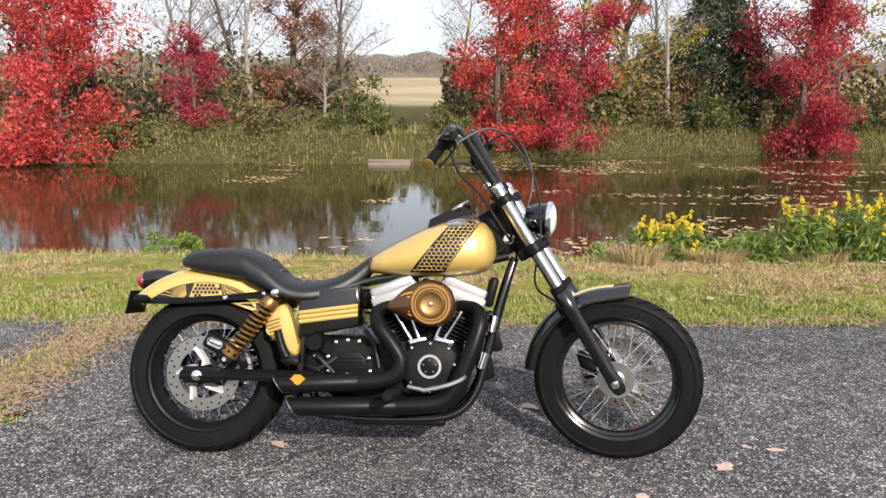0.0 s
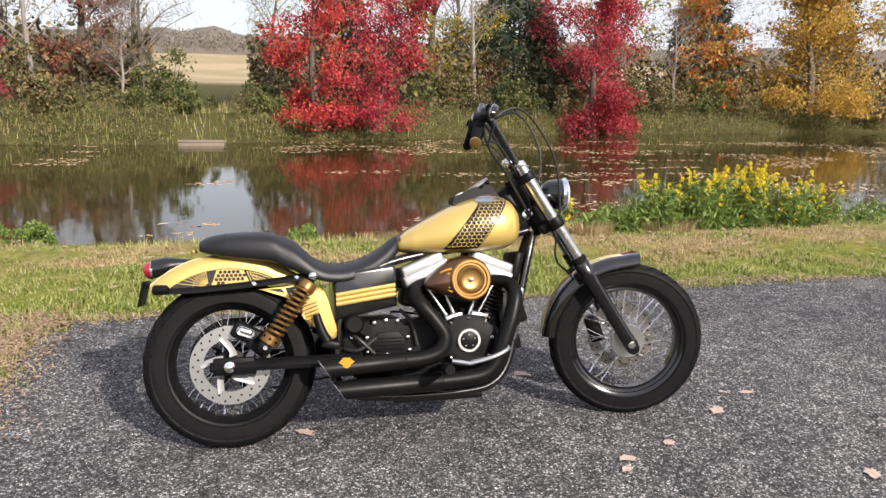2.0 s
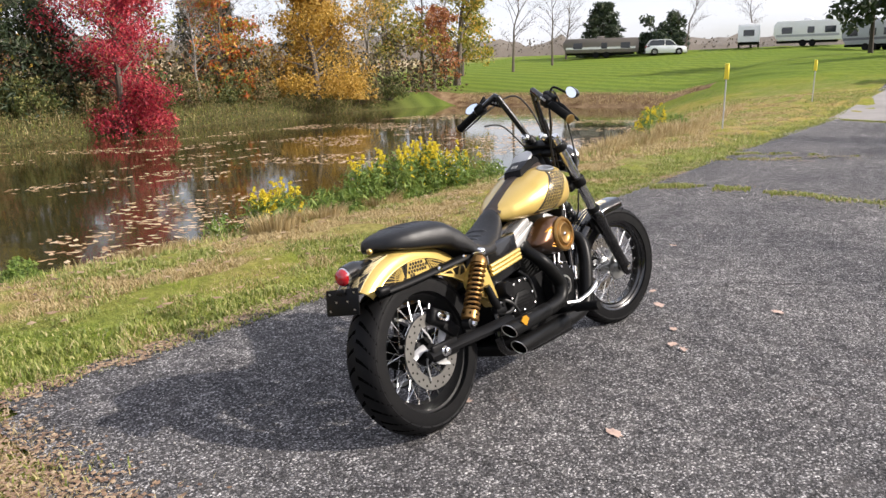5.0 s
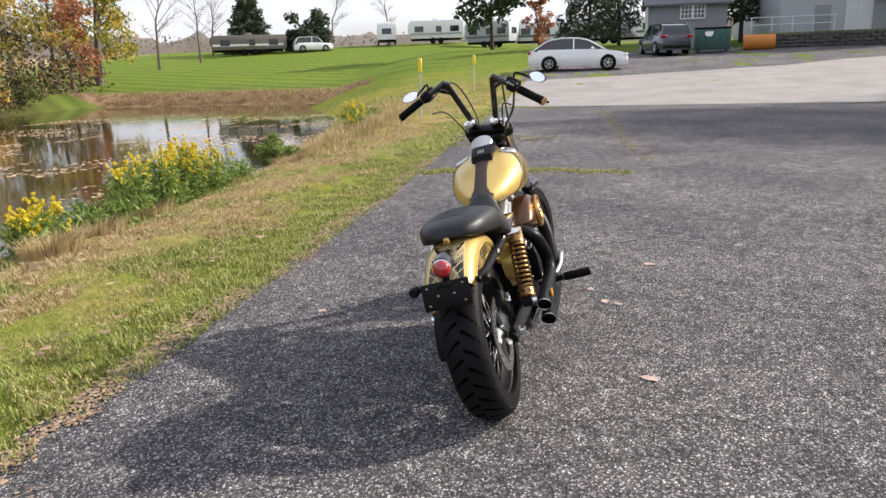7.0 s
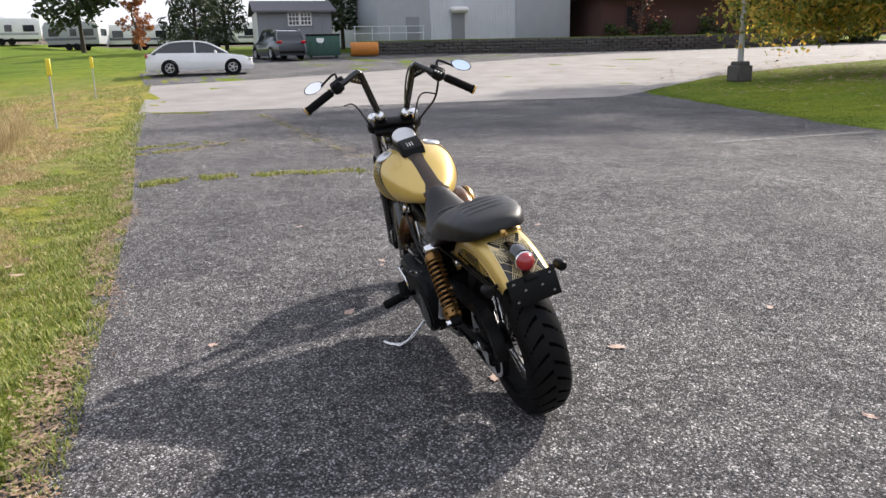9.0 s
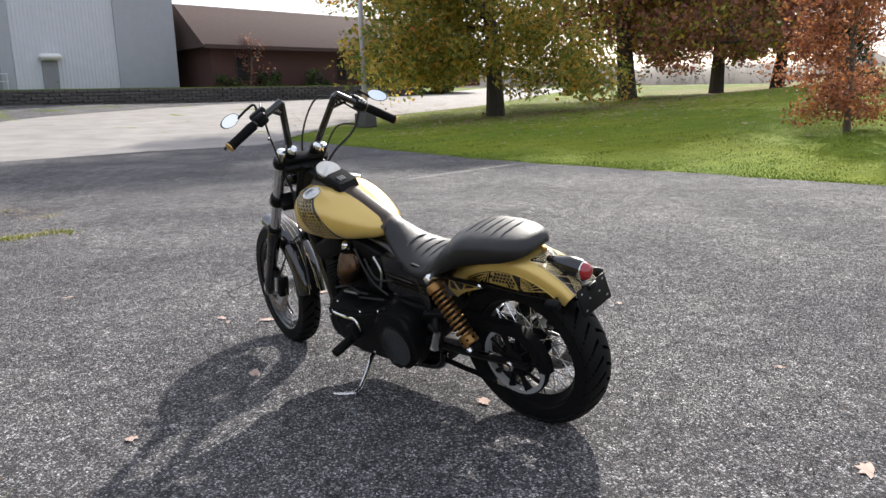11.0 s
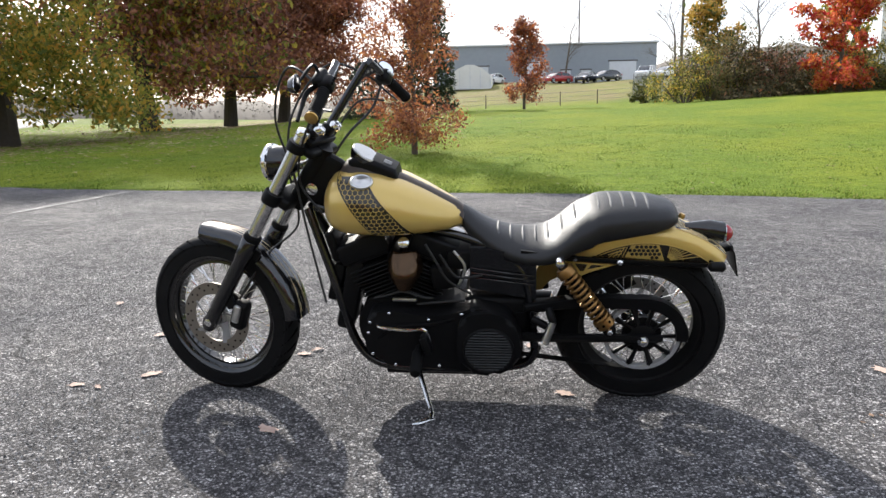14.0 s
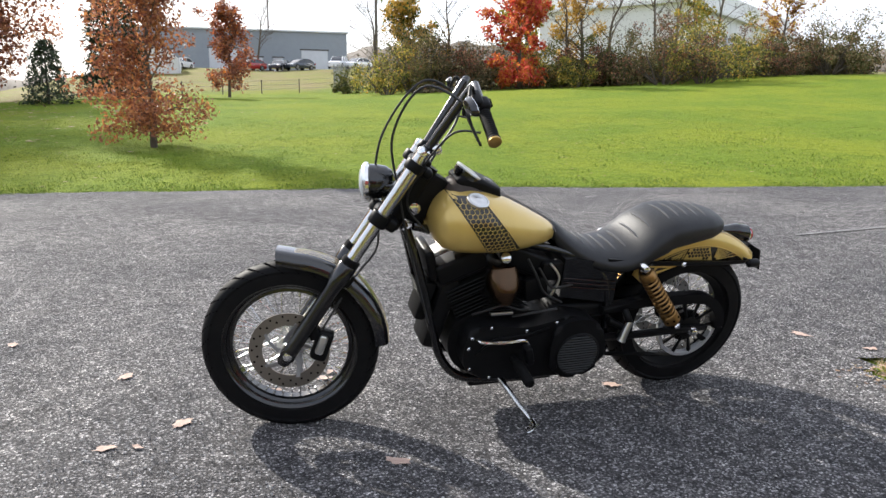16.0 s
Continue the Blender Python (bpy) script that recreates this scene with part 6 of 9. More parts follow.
for par, a_, b_, r_ in ((ex1, (0.66, -0.208, 0.314), (0.358, -0.213, 0.302), 0.0335), (ex2, (0.80, -0.20, 0.2265), (0.408, -0.207, 0.219), 0.0350)):
    a_, b_ = Vector(a_), Vector(b_)
    d_ = (b_ - a_).normalized()
    bm = bmesh.new()
    rings = []
    for f, rr in ((0, r_ - 0.004), (0.02, r_), (1, r_)):
        for_end = f == 1
        rings.append([a_.lerp(b_, f) + rr * (math.cos(q) * Vector((0, 1, 0)) + math.sin(q) * Vector((0, 0, 1))) + (d_ * (0.022 * math.sin(q)) if for_end else Vector()) for q in (2 * math.pi * k / 22 for k in range(22))])
    rings.append([a_.lerp(b_, 1) + (r_ - 0.004) * (math.cos(q) * Vector((0, 1, 0)) + math.sin(q) * Vector((0, 0, 1))) + d_ * (0.022 * math.sin(q)) for q in (2 * math.pi * k / 22 for k in range(22))])
    rings.append([a_.lerp(b_, 0.8) + (r_ - 0.006) * (math.cos(q) * Vector((0, 1, 0)) + math.sin(q) * Vector((0, 0, 1))) for q in (2 * math.pi * k / 22 for k in range(22))])
    loft(bm, rings)
    muf = part("muffler", bm, EXHAUST_BLACK, par, "black slash-cut muffler", 60)
    bm = bmesh.new()
    tube(bm, [b_ + (r_ - 0.002) * (math.cos(q) * Vector((0, 1, 0)) + math.sin(q) * Vector((0, 0, 1))) + d_ * (0.022 * math.sin(q) + 0.001) for q in (2 * math.pi * k / 22 for k in range(22))], 0.0022, 6, 1, True)
    part("muffler_lip", bm, BRUSHED, muf, "worn bright pipe lip")
bm = bmesh.new()
for pts in ([(0.405, 0.327), (0.418, 0.318), (0.45, 0.318), (0.463, 0.327), (0.45, 0.338), (0.418, 0.338)], [(0.42, 0.312), (0.434, 0.304), (0.448, 0.312), (0.448, 0.343), (0.42, 0.343)]):
    slab(bm, pts, -0.243, -0.2475 - 0.001 * len(pts) / 6, 0.0)
part("pipe_badge", bm, AMBER, ex1, "small orange winged badge shape")
bm = bmesh.new()
tube(bm, [(0.90, -0.22, 0.29), (0.98, -0.24, 0.31), (1.04, -0.245, 0.335), (1.055, -0.25, 0.35)], 0.010, 10, flat=0.7)
tube(bm, [(0.90, -0.22, 0.29), (0.84, -0.20, 0.30)], 0.009, 8, smooth=False)
part("brake_pedal", bm, BRUSHED, bike, "bright bent brake pedal")
bm = bmesh.new()
rod(bm, (0.80, -0.14, 0.27), (0.80, -0.26, 0.285), 0.014)
lathe(bm, [(0.018, 0), (0.021, 0.01), (0.021, 0.12), (0.017, 0.13)], (0.80, -0.265, 0.285), (-0.12, -1, 0.06), 16)
part("foot_peg", bm, GRIP_RUBBER, bike, "black rubber foot peg")
bm = bmesh.new()
block(bm, pose(0.80, 0, 0.155), (0.36, 0.24, 0.035), 0.012)
block(bm, pose(0.55, 0, 0.19), (0.2, 0.2, 0.05), 0.015)
part("oil_pan", bm, SATIN_BLACK, bike, "black oil pan under the engine")

# left side: primary cover, clutch grille, horn, shifter, stand
bm = bmesh.new()
prim = catmull([(1.035, 0, 0.36), (1.03, 0, 0.28), (0.98, 0, 0.225), (0.86, 0, 0.212), (0.70, 0, 0.205), (0.58, 0, 0.195), (0.49, 0, 0.225), (0.455, 0, 0.30), (0.475, 0, 0.385), (0.52, 0, 0.44), (0.62, 0, 0.462), (0.68, 0, 0.448), (0.80, 0, 0.428), (0.93, 0, 0.448), (1.01, 0, 0.43)], 5, True)
slab(bm, [(p.x, p.z) for p in prim], 0.09, 0.185, 0.022, 4)
primary = part("primary_cover", bm, WRINKLE_BLACK, bike, "long black primary cover", 50)
bm = bmesh.new()
bulge = catmull([(0.475, 0, 0.25), (0.46, 0, 0.33), (0.49, 0, 0.42), (0.56, 0, 0.455), (0.645, 0, 0.445), (0.685, 0, 0.40), (0.69, 0, 0.28), (0.65, 0, 0.215), (0.56, 0, 0.20)], 5, True)
slab(bm, [(p.x, p.z) for p in bulge], 0.18, 0.212, 0.02, 4)
part("clutch_bulge", bm, WRINKLE_BLACK, primary, "", 50)
bm = bmesh.new()
tube(bm, [(0.70, 0.186, 0.42), (0.80, 0.188, 0.395), (0.92, 0.188, 0.385), (0.99, 0.186, 0.33)], [0.006, 0.012, 0.012, 0.004], 8, 5, flat=0.6)
part("cover_rib", bm, WRINKLE_BLACK, primary)
gr_c = Vector((0.577, 0.205, 0.305))
bm = bmesh.new()
lathe(bm, [(0.094, 0), (0.094, 0.010), (0.088, 0.014), (0.084, 0.010), (0.084, 0.004), (0.001, 0.004)], gr_c, (0, 1, 0), 44)
derby = part("clutch_grille", bm, SATIN_BLACK, primary, "round black slatted clutch cover")
for k in range(15):
    z = -0.077 + 0.011 * k
    half = math.sqrt(max(0.086**2 - z * z, 0.0001))
    bm = bmesh.new()
    block(bm, Matrix.Translation(gr_c + Vector((0, 0.011, z))), (2 * half, 0.010, 0.0052), 0.0018, 1)
    part("slat", bm, GRILLE_EDGE, derby)
for p in prim[::6]:
    bm = bmesh.new()
    c_ = Vector((0.75, 0, 0.325))
    at_ = p + (c_ - p).normalized() * 0.014
    lathe(bm, [(0.003, 0), (0.0065, 0), (0.0065, 0.006), (0.004, 0.008)], (at_.x, 0.184, at_.z), (0, 1, 0), 10)
    part("cover_bolt", bm, CHROME, primary)
bm = bmesh.new()
rows = []
for k in range(15):
    f = k / 14
    z = 0.660 - 0.132 * f
    w = 0.024 + 0.042 * math.sin(math.pi * min(1, 0.12 + f * 0.80)) ** 0.8
    rows.append([Vector((0.881 + w * c, 0.105 + 0.078 * math.sqrt(max(0, 1 - c * c)) * min(1, 0.4 + f), z)) for c in (-1, -0.85, -0.6, -0.3, 0, 0.3, 0.6, 0.85, 1)])
sheet(bm, rows)
bmesh.ops.solidify(bm, geom=bm.faces[:], thickness=0.004)
horn = part("horn_cover", bm, HORN_BRONZE, bike, "smoky chrome teardrop horn cover", 60)
bm = bmesh.new()
lathe(bm, [(0.010, 0), (0.02, 0.003), (0.02, 0.014), (0.012, 0.02), (0.001, 0.022)], (0.881, 0.105, 0.685), (0, 0.8, 0.5), 20)
block(bm, pose(0.881, 0.10, 0.668), (0.03, 0.02, 0.05), 0.006)
part("horn_mount", bm, CHROME, horn, "chrome horn mount")
for pts, mat_ in (
    ([(0.99, 0.17, 0.392), (0.97, 0.205, 0.392), (0.88, 0.215, 0.388), (0.81, 0.22, 0.392), (0.79, 0.22, 0.36), (0.79, 0.22, 0.335)], CHROME),
    ([(1.0, 0.135, 0.475), (0.95, 0.14, 0.49), (0.885, 0.15, 0.512), (0.82, 0.145, 0.486), (0.78, 0.135, 0.478)], CABLE),
    ([(0.84, 0.14, 0.455), (0.70, 0.15, 0.475), (0.66, 0.15, 0.478)], CABLE),
    ([(0.75, 0.13, 0.65), (0.70, 0.14, 0.575), (0.66, 0.13, 0.56), (0.60, 0.13, 0.57)], CABLE),
    ([(0.80, 0.13, 0.69), (0.76, 0.14, 0.62), (0.72, 0.14, 0.55), (0.64, 0.14, 0.50)], CABLE),
    ([(0.70, 0.12, 0.66), (0.66, 0.13, 0.60), (0.69, 0.13, 0.52)], BRUSHED),
):
    bm = bmesh.new()
    tube(bm, pts, 0.0065 if mat_ is CHROME else 0.005, 8, 5)
    part("linkage_rod" if mat_ is CHROME else "wiring_hose", bm, mat_, bike, "chrome shift linkage rod" if mat_ is CHROME else "")
bm = bmesh.new()
block(bm, pose(0.885, 0.14, 0.475), (0.09, 0.02, 0.014), 0.004)
part("ignition_cover", bm, BRUSHED, bike, "bright bracket plate")
bm = bmesh.new()
rod(bm, (0.835, 0.17, 0.30), (0.835, 0.235, 0.30), 0.013)
lathe(bm, [(0.016, 0), (0.021, 0.01), (0.021, 0.115), (0.016, 0.125)], (0.835, 0.225, 0.302), (-0.05, 1, -0.12), 16)
lpeg = part("foot_peg", bm, GRIP_RUBBER, bike, "black rubber foot peg")
bm = bmesh.new()
block(bm, pose(0.80, 0.24, 0.345, 0, 15, 0), (0.03, 0.05, 0.075), 0.01)
part("shift_peg", bm, SATIN_BLACK, bike)
# carburettor side clutter
bm = bmesh.new()
block(bm, pose(0.90, 0.0, 0.58), (0.10, 0.20, 0.13), 0.02)
block(bm, pose(0.74, 0.06, 0.55, 0, 10, 0), (0.10, 0.12, 0.10), 0.02)
block(bm, pose(0.68, 0.05, 0.62), (0.1, 0.14, 0.08), 0.02)
part("intake_body", bm, SATIN_BLACK, bike, "dark intake parts between the cylinders")
bm = bmesh.new()
tube(bm, [(0.86, 0.10, 0.185), (0.84, 0.16, 0.155), (0.808, 0.24, 0.115), (0.784, 0.305, 0.093), (0.785, 0.345, 0.095), (0.812, 0.378, 0.101), (0.845, 0.400, 0.109)], [0.014, 0.011, 0.010, 0.0095, 0.0095, 0.009, 0.007], 10)
block(bm, pose(0.80, 0.352, 0.092, 14, 0, 35), (0.065, 0.03, 0.007), 0.003)
part("kickstand", bm, FORK_STEEL, bike, "chrome kickstand resting on the asphalt")
bm = bmesh.new()
block(bm, pose(1.152, 0.0, 0.655, 0, 14, 0), (0.036, 0.17, 0.12), 0.014, 3)
part("ignition_coil", bm, SATIN_BLACK, bike, "black ignition coil housing")
bm = bmesh.new()
tube(bm, [(0.42, 0.14, 0.40), (0.36, 0.155, 0.37), (0.37, 0.165, 0.33)], [0.016, 0.014, 0.018], 10)
part("passenger_peg_mount", bm, SATIN_BLACK, bike)

# ---------------------------------------------------------------- vegetation helpers
def leaf_material(name, stops, rough=0.55, through=0.45):
    """Leaves that differ one by one and let some light through."""
    m = bpy.data.materials.new(name)
    m.use_nodes = True
    t, p = nodes_of(m)
    geo = t.nodes.new("ShaderNodeNewGeometry")
    c = ramp(t, geo.outputs["Random Per Island"], stops)
    t.links.new(c, p.inputs["Base Color"])
    p.inputs["Roughness"].default_value = rough
    tr = t.nodes.new("ShaderNodeBsdfTranslucent")
    t.links.new(c, tr.inputs[0])
    mx = t.nodes.new("ShaderNodeMixShader")
    mx.inputs[0].default_value = through
    t.links.new(p.outputs[0], mx.inputs[1])
    t.links.new(tr.outputs[0], mx.inputs[2])
    t.links.new(mx.outputs[0], t.nodes["Material Output"].inputs[0])
    return m


def bark_material(name, dark, light):
    m = material(name, dark, 0.9)
    t, p = nodes_of(m)
    t.links.new(mixed(t, noise_out(t, 9, 8, 0.7), dark, light), p.inputs["Base Color"])
    bump(m, noise_out(t, 30, 6), 0.6, 0.02)
    return m


RED_LEAF = leaf_material("crimson_leaves", [(0, (0.24, 0.012, 0.028)), (0.5, (0.52, 0.035, 0.065)), (1, (0.70, 0.13, 0.12))])
SCARLET_LEAF = leaf_material("scarlet_leaves", [(0, (0.30, 0.018, 0.022)), (0.5, (0.60, 0.055, 0.05)), (1, (0.74, 0.20, 0.10))])
MAGENTA_LEAF = leaf_material("wine_red_leaves", [(0, (0.16, 0.012, 0.035)), (0.6, (0.40, 0.03, 0.065)), (1, (0.55, 0.10, 0.11))])
YELLOW_LEAF = leaf_material("yellow_leaves", [(0, (0.28, 0.16, 0.02)), (0.5, (0.52, 0.32, 0.05)), (1, (0.62, 0.42, 0.10))])
YELLOWGREEN_LEAF = leaf_material("yellow_green_leaves", [(0, (0.12, 0.145, 0.026)), (0.5, (0.32, 0.305, 0.055)), (0.85, (0.54, 0.40, 0.07)), (1, (0.68, 0.38, 0.05))], 0.5, 0.45)
MAPLE_LEAF = leaf_material("turning_maple_leaves", [(0, (0.10, 0.14, 0.022)), (0.4, (0.25, 0.26, 0.045)), (0.75, (0.48, 0.37, 0.06)), (1, (0.64, 0.34, 0.05))], 0.5, 0.55)
ORANGE_LEAF = leaf_material("orange_leaves", [(0, (0.26, 0.05, 0.015)), (0.5, (0.55, 0.13, 0.025)), (1, (0.62, 0.25, 0.05))])
RUST_LEAF = leaf_material("rust_brown_leaves", [(0, (0.12, 0.045, 0.032)), (0.5, (0.27, 0.10, 0.065)), (1, (0.44, 0.20, 0.10))], 0.55, 0.35)
COPPER_LEAF = leaf_material("copper_leaves", [(0, (0.16, 0.05, 0.025)), (0.5, (0.38, 0.14, 0.06)), (1, (0.52, 0.24, 0.08))])
GREEN_LEAF = leaf_material("green_leaves", [(0, (0.03, 0.055, 0.012)), (0.6, (0.08, 0.12, 0.025)), (1, (0.16, 0.18, 0.04))])
PINE_NEEDLE = leaf_material("dark_needles", [(0, (0.012, 0.025, 0.010)), (0.6, (0.03, 0.05, 0.018)), (1, (0.06, 0.08, 0.03))], 0.6, 0.15)
BRUSH_LEAF = leaf_material("dry_brush", [(0, (0.06, 0.055, 0.02)), (0.35, (0.15, 0.125, 0.045)), (0.7, (0.27, 0.20, 0.095)), (0.93, (0.30, 0.22, 0.11)), (1, (0.28, 0.09, 0.045))], 0.8, 0.25)
OLIVE_LEAF = leaf_material("olive_brush", [(0, (0.04, 0.055, 0.013)), (0.6, (0.115, 0.13, 0.034)), (1, (0.25, 0.21, 0.07))], 0.7, 0.25)
LAWN_GRASS = leaf_material("mown_grass_blades", [(0, (0.08, 0.13, 0.012)), (0.6, (0.165, 0.24, 0.025)), (0.95, (0.25, 0.30, 0.05)), (1, (0.40, 0.34, 0.15))], 0.8, 0.15)
GREY_TWIG = leaf_material("grey_twigs", [(0, (0.10, 0.085, 0.07)), (1, (0.26, 0.22, 0.18))], 0.9, 0.1)
DRY_GRASS = leaf_material("dry_grass_blades", [(0, (0.24, 0.17, 0.07)), (0.6, (0.46, 0.35, 0.17)), (1, (0.58, 0.47, 0.27))], 0.7, 0.35)
GREEN_GRASS = leaf_material("green_grass_blades", [(0, (0.11, 0.155, 0.024)), (0.55, (0.26, 0.295, 0.06)), (0.85, (0.38, 0.37, 0.12)), (1, (0.52, 0.44, 0.23))], 0.6, 0.3)
GOLDENROD = leaf_material("goldenrod_flowers", [(0, (0.55, 0.42, 0.015)), (0.5, (0.76, 0.62, 0.025)), (1, (0.85, 0.74, 0.08))], 0.7, 0.3)
STEM_LEAF = leaf_material("goldenrod_leaves", [(0, (0.07, 0.12, 0.02)), (0.6, (0.17, 0.26, 0.045)), (1, (0.28, 0.34, 0.08))], 0.6, 0.35)
WHITE_FLOWER = leaf_material("white_asters", [(0, (0.6, 0.6, 0.58)), (1, (0.8, 0.8, 0.76))], 0.7, 0.2)
FALLEN_LEAF = leaf_material("fallen_leaves", [(0, (0.12, 0.07, 0.045)), (0.5, (0.27, 0.17, 0.105)), (1, (0.44, 0.33, 0.21))], 0.8, 0.1)
FLOAT_LEAF = leaf_material("floating_leaves", [(0, (0.22, 0.11, 0.05)), (0.5, (0.42, 0.28, 0.15)), (1, (0.55, 0.42, 0.28))], 0.6, 0.05)
BARK = bark_material("grey_brown_bark", (0.05, 0.04, 0.03), (0.16, 0.13, 0.10))
PALE_BARK = bark_material("pale_grey_bark", (0.16, 0.14, 0.12), (0.36, 0.33, 0.29))
DARK_BARK = bark_material("dark_bark", (0.025, 0.02, 0.016), (0.08, 0.065, 0.05))


def cards(name, centres, size, mat, parent=None, aspect=0.6, up_bias=0.0, seed=1, fold=0.25, lie=0.0):
    """Small leaves, each a bent quad pair of its own, at the given centres."""
    r = np.random.default_rng(seed)
    c = np.asarray(centres, float)
    n = len(c)
    a = r.standard_normal((n, 3))
    a[:, 2] = a[:, 2] * (1 - lie) + up_bias
    a /= np.linalg.norm(a, axis=1, keepdims=True)
    b = np.cross(a, r.standard_normal((n, 3)) * (1 - lie) + np.array([0, 0, lie]))
    b /= np.linalg.norm(b, axis=1, keepdims=True) + 1e-9
    s = (np.asarray(size) * (0.6 + 0.8 * r.random(n)))[:, None]
    a, b = a * s, b * s * aspect
    k = np.cross(a, b) / (s + 1e-9) * fold
    v = np.stack([c - a, c - b * 0.9 + k, c + a, c + b * 0.9 + k], 1).reshape(-1, 3)
    f = (np.arange(n)[:, None] * 4 + np.arange(4)[None]).astype(np.int32)
    return raw_mesh(name, v, f, mat, False, parent)


def clump_points(r, centres, radii, count, squash=0.8):
    """Points thickest near the shells of round clumps."""
    k = r.integers(0, len(centres), count)
    d = r.standard_normal((count, 3))
    d /= np.linalg.norm(d, axis=1, keepdims=True)
    q = (r.random(count) ** 0.45)[:, None]
    p = np.asarray(centres)[k] + d * q * np.asarray(radii)[k][:, None] * np.array([1, 1, squash])
    return p


def limb_tree(r, height_, spread, first, trunk_r, limbs, lean=(0, 0), twigs=3, upright=0.5):
    """Trunk and limbs as lists of (points, radii); also the limb ends."""
    tips, lines = [], []
    bend = np.cumsum(r.normal(0, 0.03 * height_, (7, 2)), 0)
    pts = [Vector((lean[0] * f + bend[i, 0] * f, lean[1] * f + bend[i, 1] * f, height_ * 0.93 * f)) for i, f in enumerate(np.linspace(0, 1, 7))]
    pts[0] = Vector((0, 0, -0.1))
    lines.append((pts, [trunk_r * 1.35, trunk_r, trunk_r * 0.85, trunk_r * 0.65, trunk_r * 0.45, trunk_r * 0.25, trunk_r * 0.1]))
    for i in range(limbs):
        f = first + (0.95 - first) * (i + r.random()) / limbs
        k = f * 6
        j = min(int(k), 5)
        base = pts[j].lerp(pts[j + 1], k - j)
        q = r.random() * 6.283
        reach = spread * (0.55 + 0.6 * r.random()) * (1 - 0.55 * max(0, (f - 0.35) / 0.65))
        rise = reach * ((upright + 0.5 * r.random()) * min(1, 0.15 + 1.5 * f) - (0.25 if f < 0.25 else 0))
        end = base + Vector((reach * math.cos(q), reach * math.sin(q), rise))
        mid = base.lerp(end, 0.5) + Vector((0, 0, 0.12 * reach * (1 if upright > 0.3 else -0.3)))
        rad = trunk_r * (0.42 - 0.25 * f)
        lines.append(([base, mid, end], [rad, rad * 0.6, rad * 0.18]))
        tips.append(end)
        tips += [mid.lerp(end, 0.4), base.lerp(mid, 0.7)]
        for _ in range(twigs):
            s = 0.35 + 0.6 * r.random()
            b2 = base.lerp(mid, s * 2) if s < 0.5 else mid.lerp(end, s * 2 - 1)
            e2 = b2 + Vector((r.normal(0, 0.28), r.normal(0, 0.28), 0.1 + 0.35 * r.random())) * reach * 0.8
            lines.append(([b2, b2.lerp(e2, 0.5) + Vector((r.normal(0, 0.04), r.normal(0, 0.04), 0.02)) * reach, e2], [rad * 0.4, rad * 0.25, rad * 0.08]))
            tips.append(e2)
    return lines, tips


def set_back(x, y):
    """The far bank lies further off towards the pond's east end: place and scale there."""
    if y < 20 or x > 62:
        return x, y, 1.0
    k = float(lerp_at(x, [(-60, 1.02), (-4, 1.02), (3, 1.04), (8, 1.09), (14, 1.12), (60, 1.12)]))
    return 0.2 + (x - 0.2) * k, -2.7 + (y + 2.7) * k, k


def tree(name, x, y, height_, spread, mat, label, category="tree", leaves=5000, leaf=0.09, first=0.2, trunk_r=None, limbs=14, bark=None, seed=1, clump=0.2, sink=0.0, group="", lean=(0, 0), twigs=2, upright=0.5, squash=0.8, mat2=None, share2=0.0, top2=False):
    """A tapered trunk with limbs and a crown of many small leaves in clumps."""
    r = np.random.default_rng(seed)
    x, y, k = set_back(x, y)
    height_, spread = height_ * k, spread * k
    root = empty_thing(name, pose(x, y, ground_z(x, y) - sink, 0, 0, 0), label, category, group)
    trunk_r = trunk_r or 0.022 * height_
    lines, tips = limb_tree(r, height_, spread, first, trunk_r, limbs, lean, twigs, upright)
    bm = bmesh.new()
    for k, (pts, rad) in enumerate(lines):
        tube(bm, pts, rad, 8 if k == 0 else 5, 3 if k == 0 else 2)
    part("trunk", bm, bark or BARK, root)
    if leaves:
        tips = [t for t in tips]
        skirt = [Vector((spread * (0.3 + 0.55 * r.random()) * math.cos(q), spread * (0.3 + 0.55 * r.random()) * math.sin(q), height_ * (first + 0.02) * (0.6 + 1.2 * r.random()))) for q in r.random(limbs) * 6.283]
        tips += skirt
        rad = [clump * spread * (0.7 + 0.7 * r.random()) for _ in tips]
        p = clump_points(r, [tuple(t) for t in tips], rad, leaves, squash)
        p[:, 2] = np.maximum(p[:, 2], 0.08)
        if top2:
            p = p[np.argsort(-(p[:, 2] + r.normal(0, 0.16 * height_, len(p))))]
        cut = int(len(p) * share2)
        if mat2 and cut:
            cards("crown", p[:cut], leaf, mat2, root, seed=seed + 100)
        cards("crown", p[cut:], leaf, mat, root, seed=seed)
    return root


def bare_tree(name, x, y, height_, label, seed, bark=None, spread=None, limbs=16, trunk_r=None, lean=(0, 0)):
    r = np.random.default_rng(seed)
    x, y, k = set_back(x, y)
    height_ = height_ * k
    root = empty_thing(name, pose(x, y, ground_z(x, y)), label, "tree")
    lines, tips = limb_tree(r, height_, spread or height_ * 0.3, 0.25, trunk_r or height_ * 0.013, limbs, lean, 8, 0.8)
    bm = bmesh.new()
    for k, (pts, rad) in enumerate(lines):
        tube(bm, pts, rad, 7 if k == 0 else 4, 3 if k == 0 else 2)
    part("trunk", bm, bark or PALE_BARK, root)
    p = clump_points(r, [tuple(t) for t in tips], [0.10 * height_] * len(tips), 1100)
    tagged(cards("twigs", p, 0.20, GREY_TWIG, root, aspect=0.035, up_bias=0.4, seed=seed), kind="stuff")
    return root


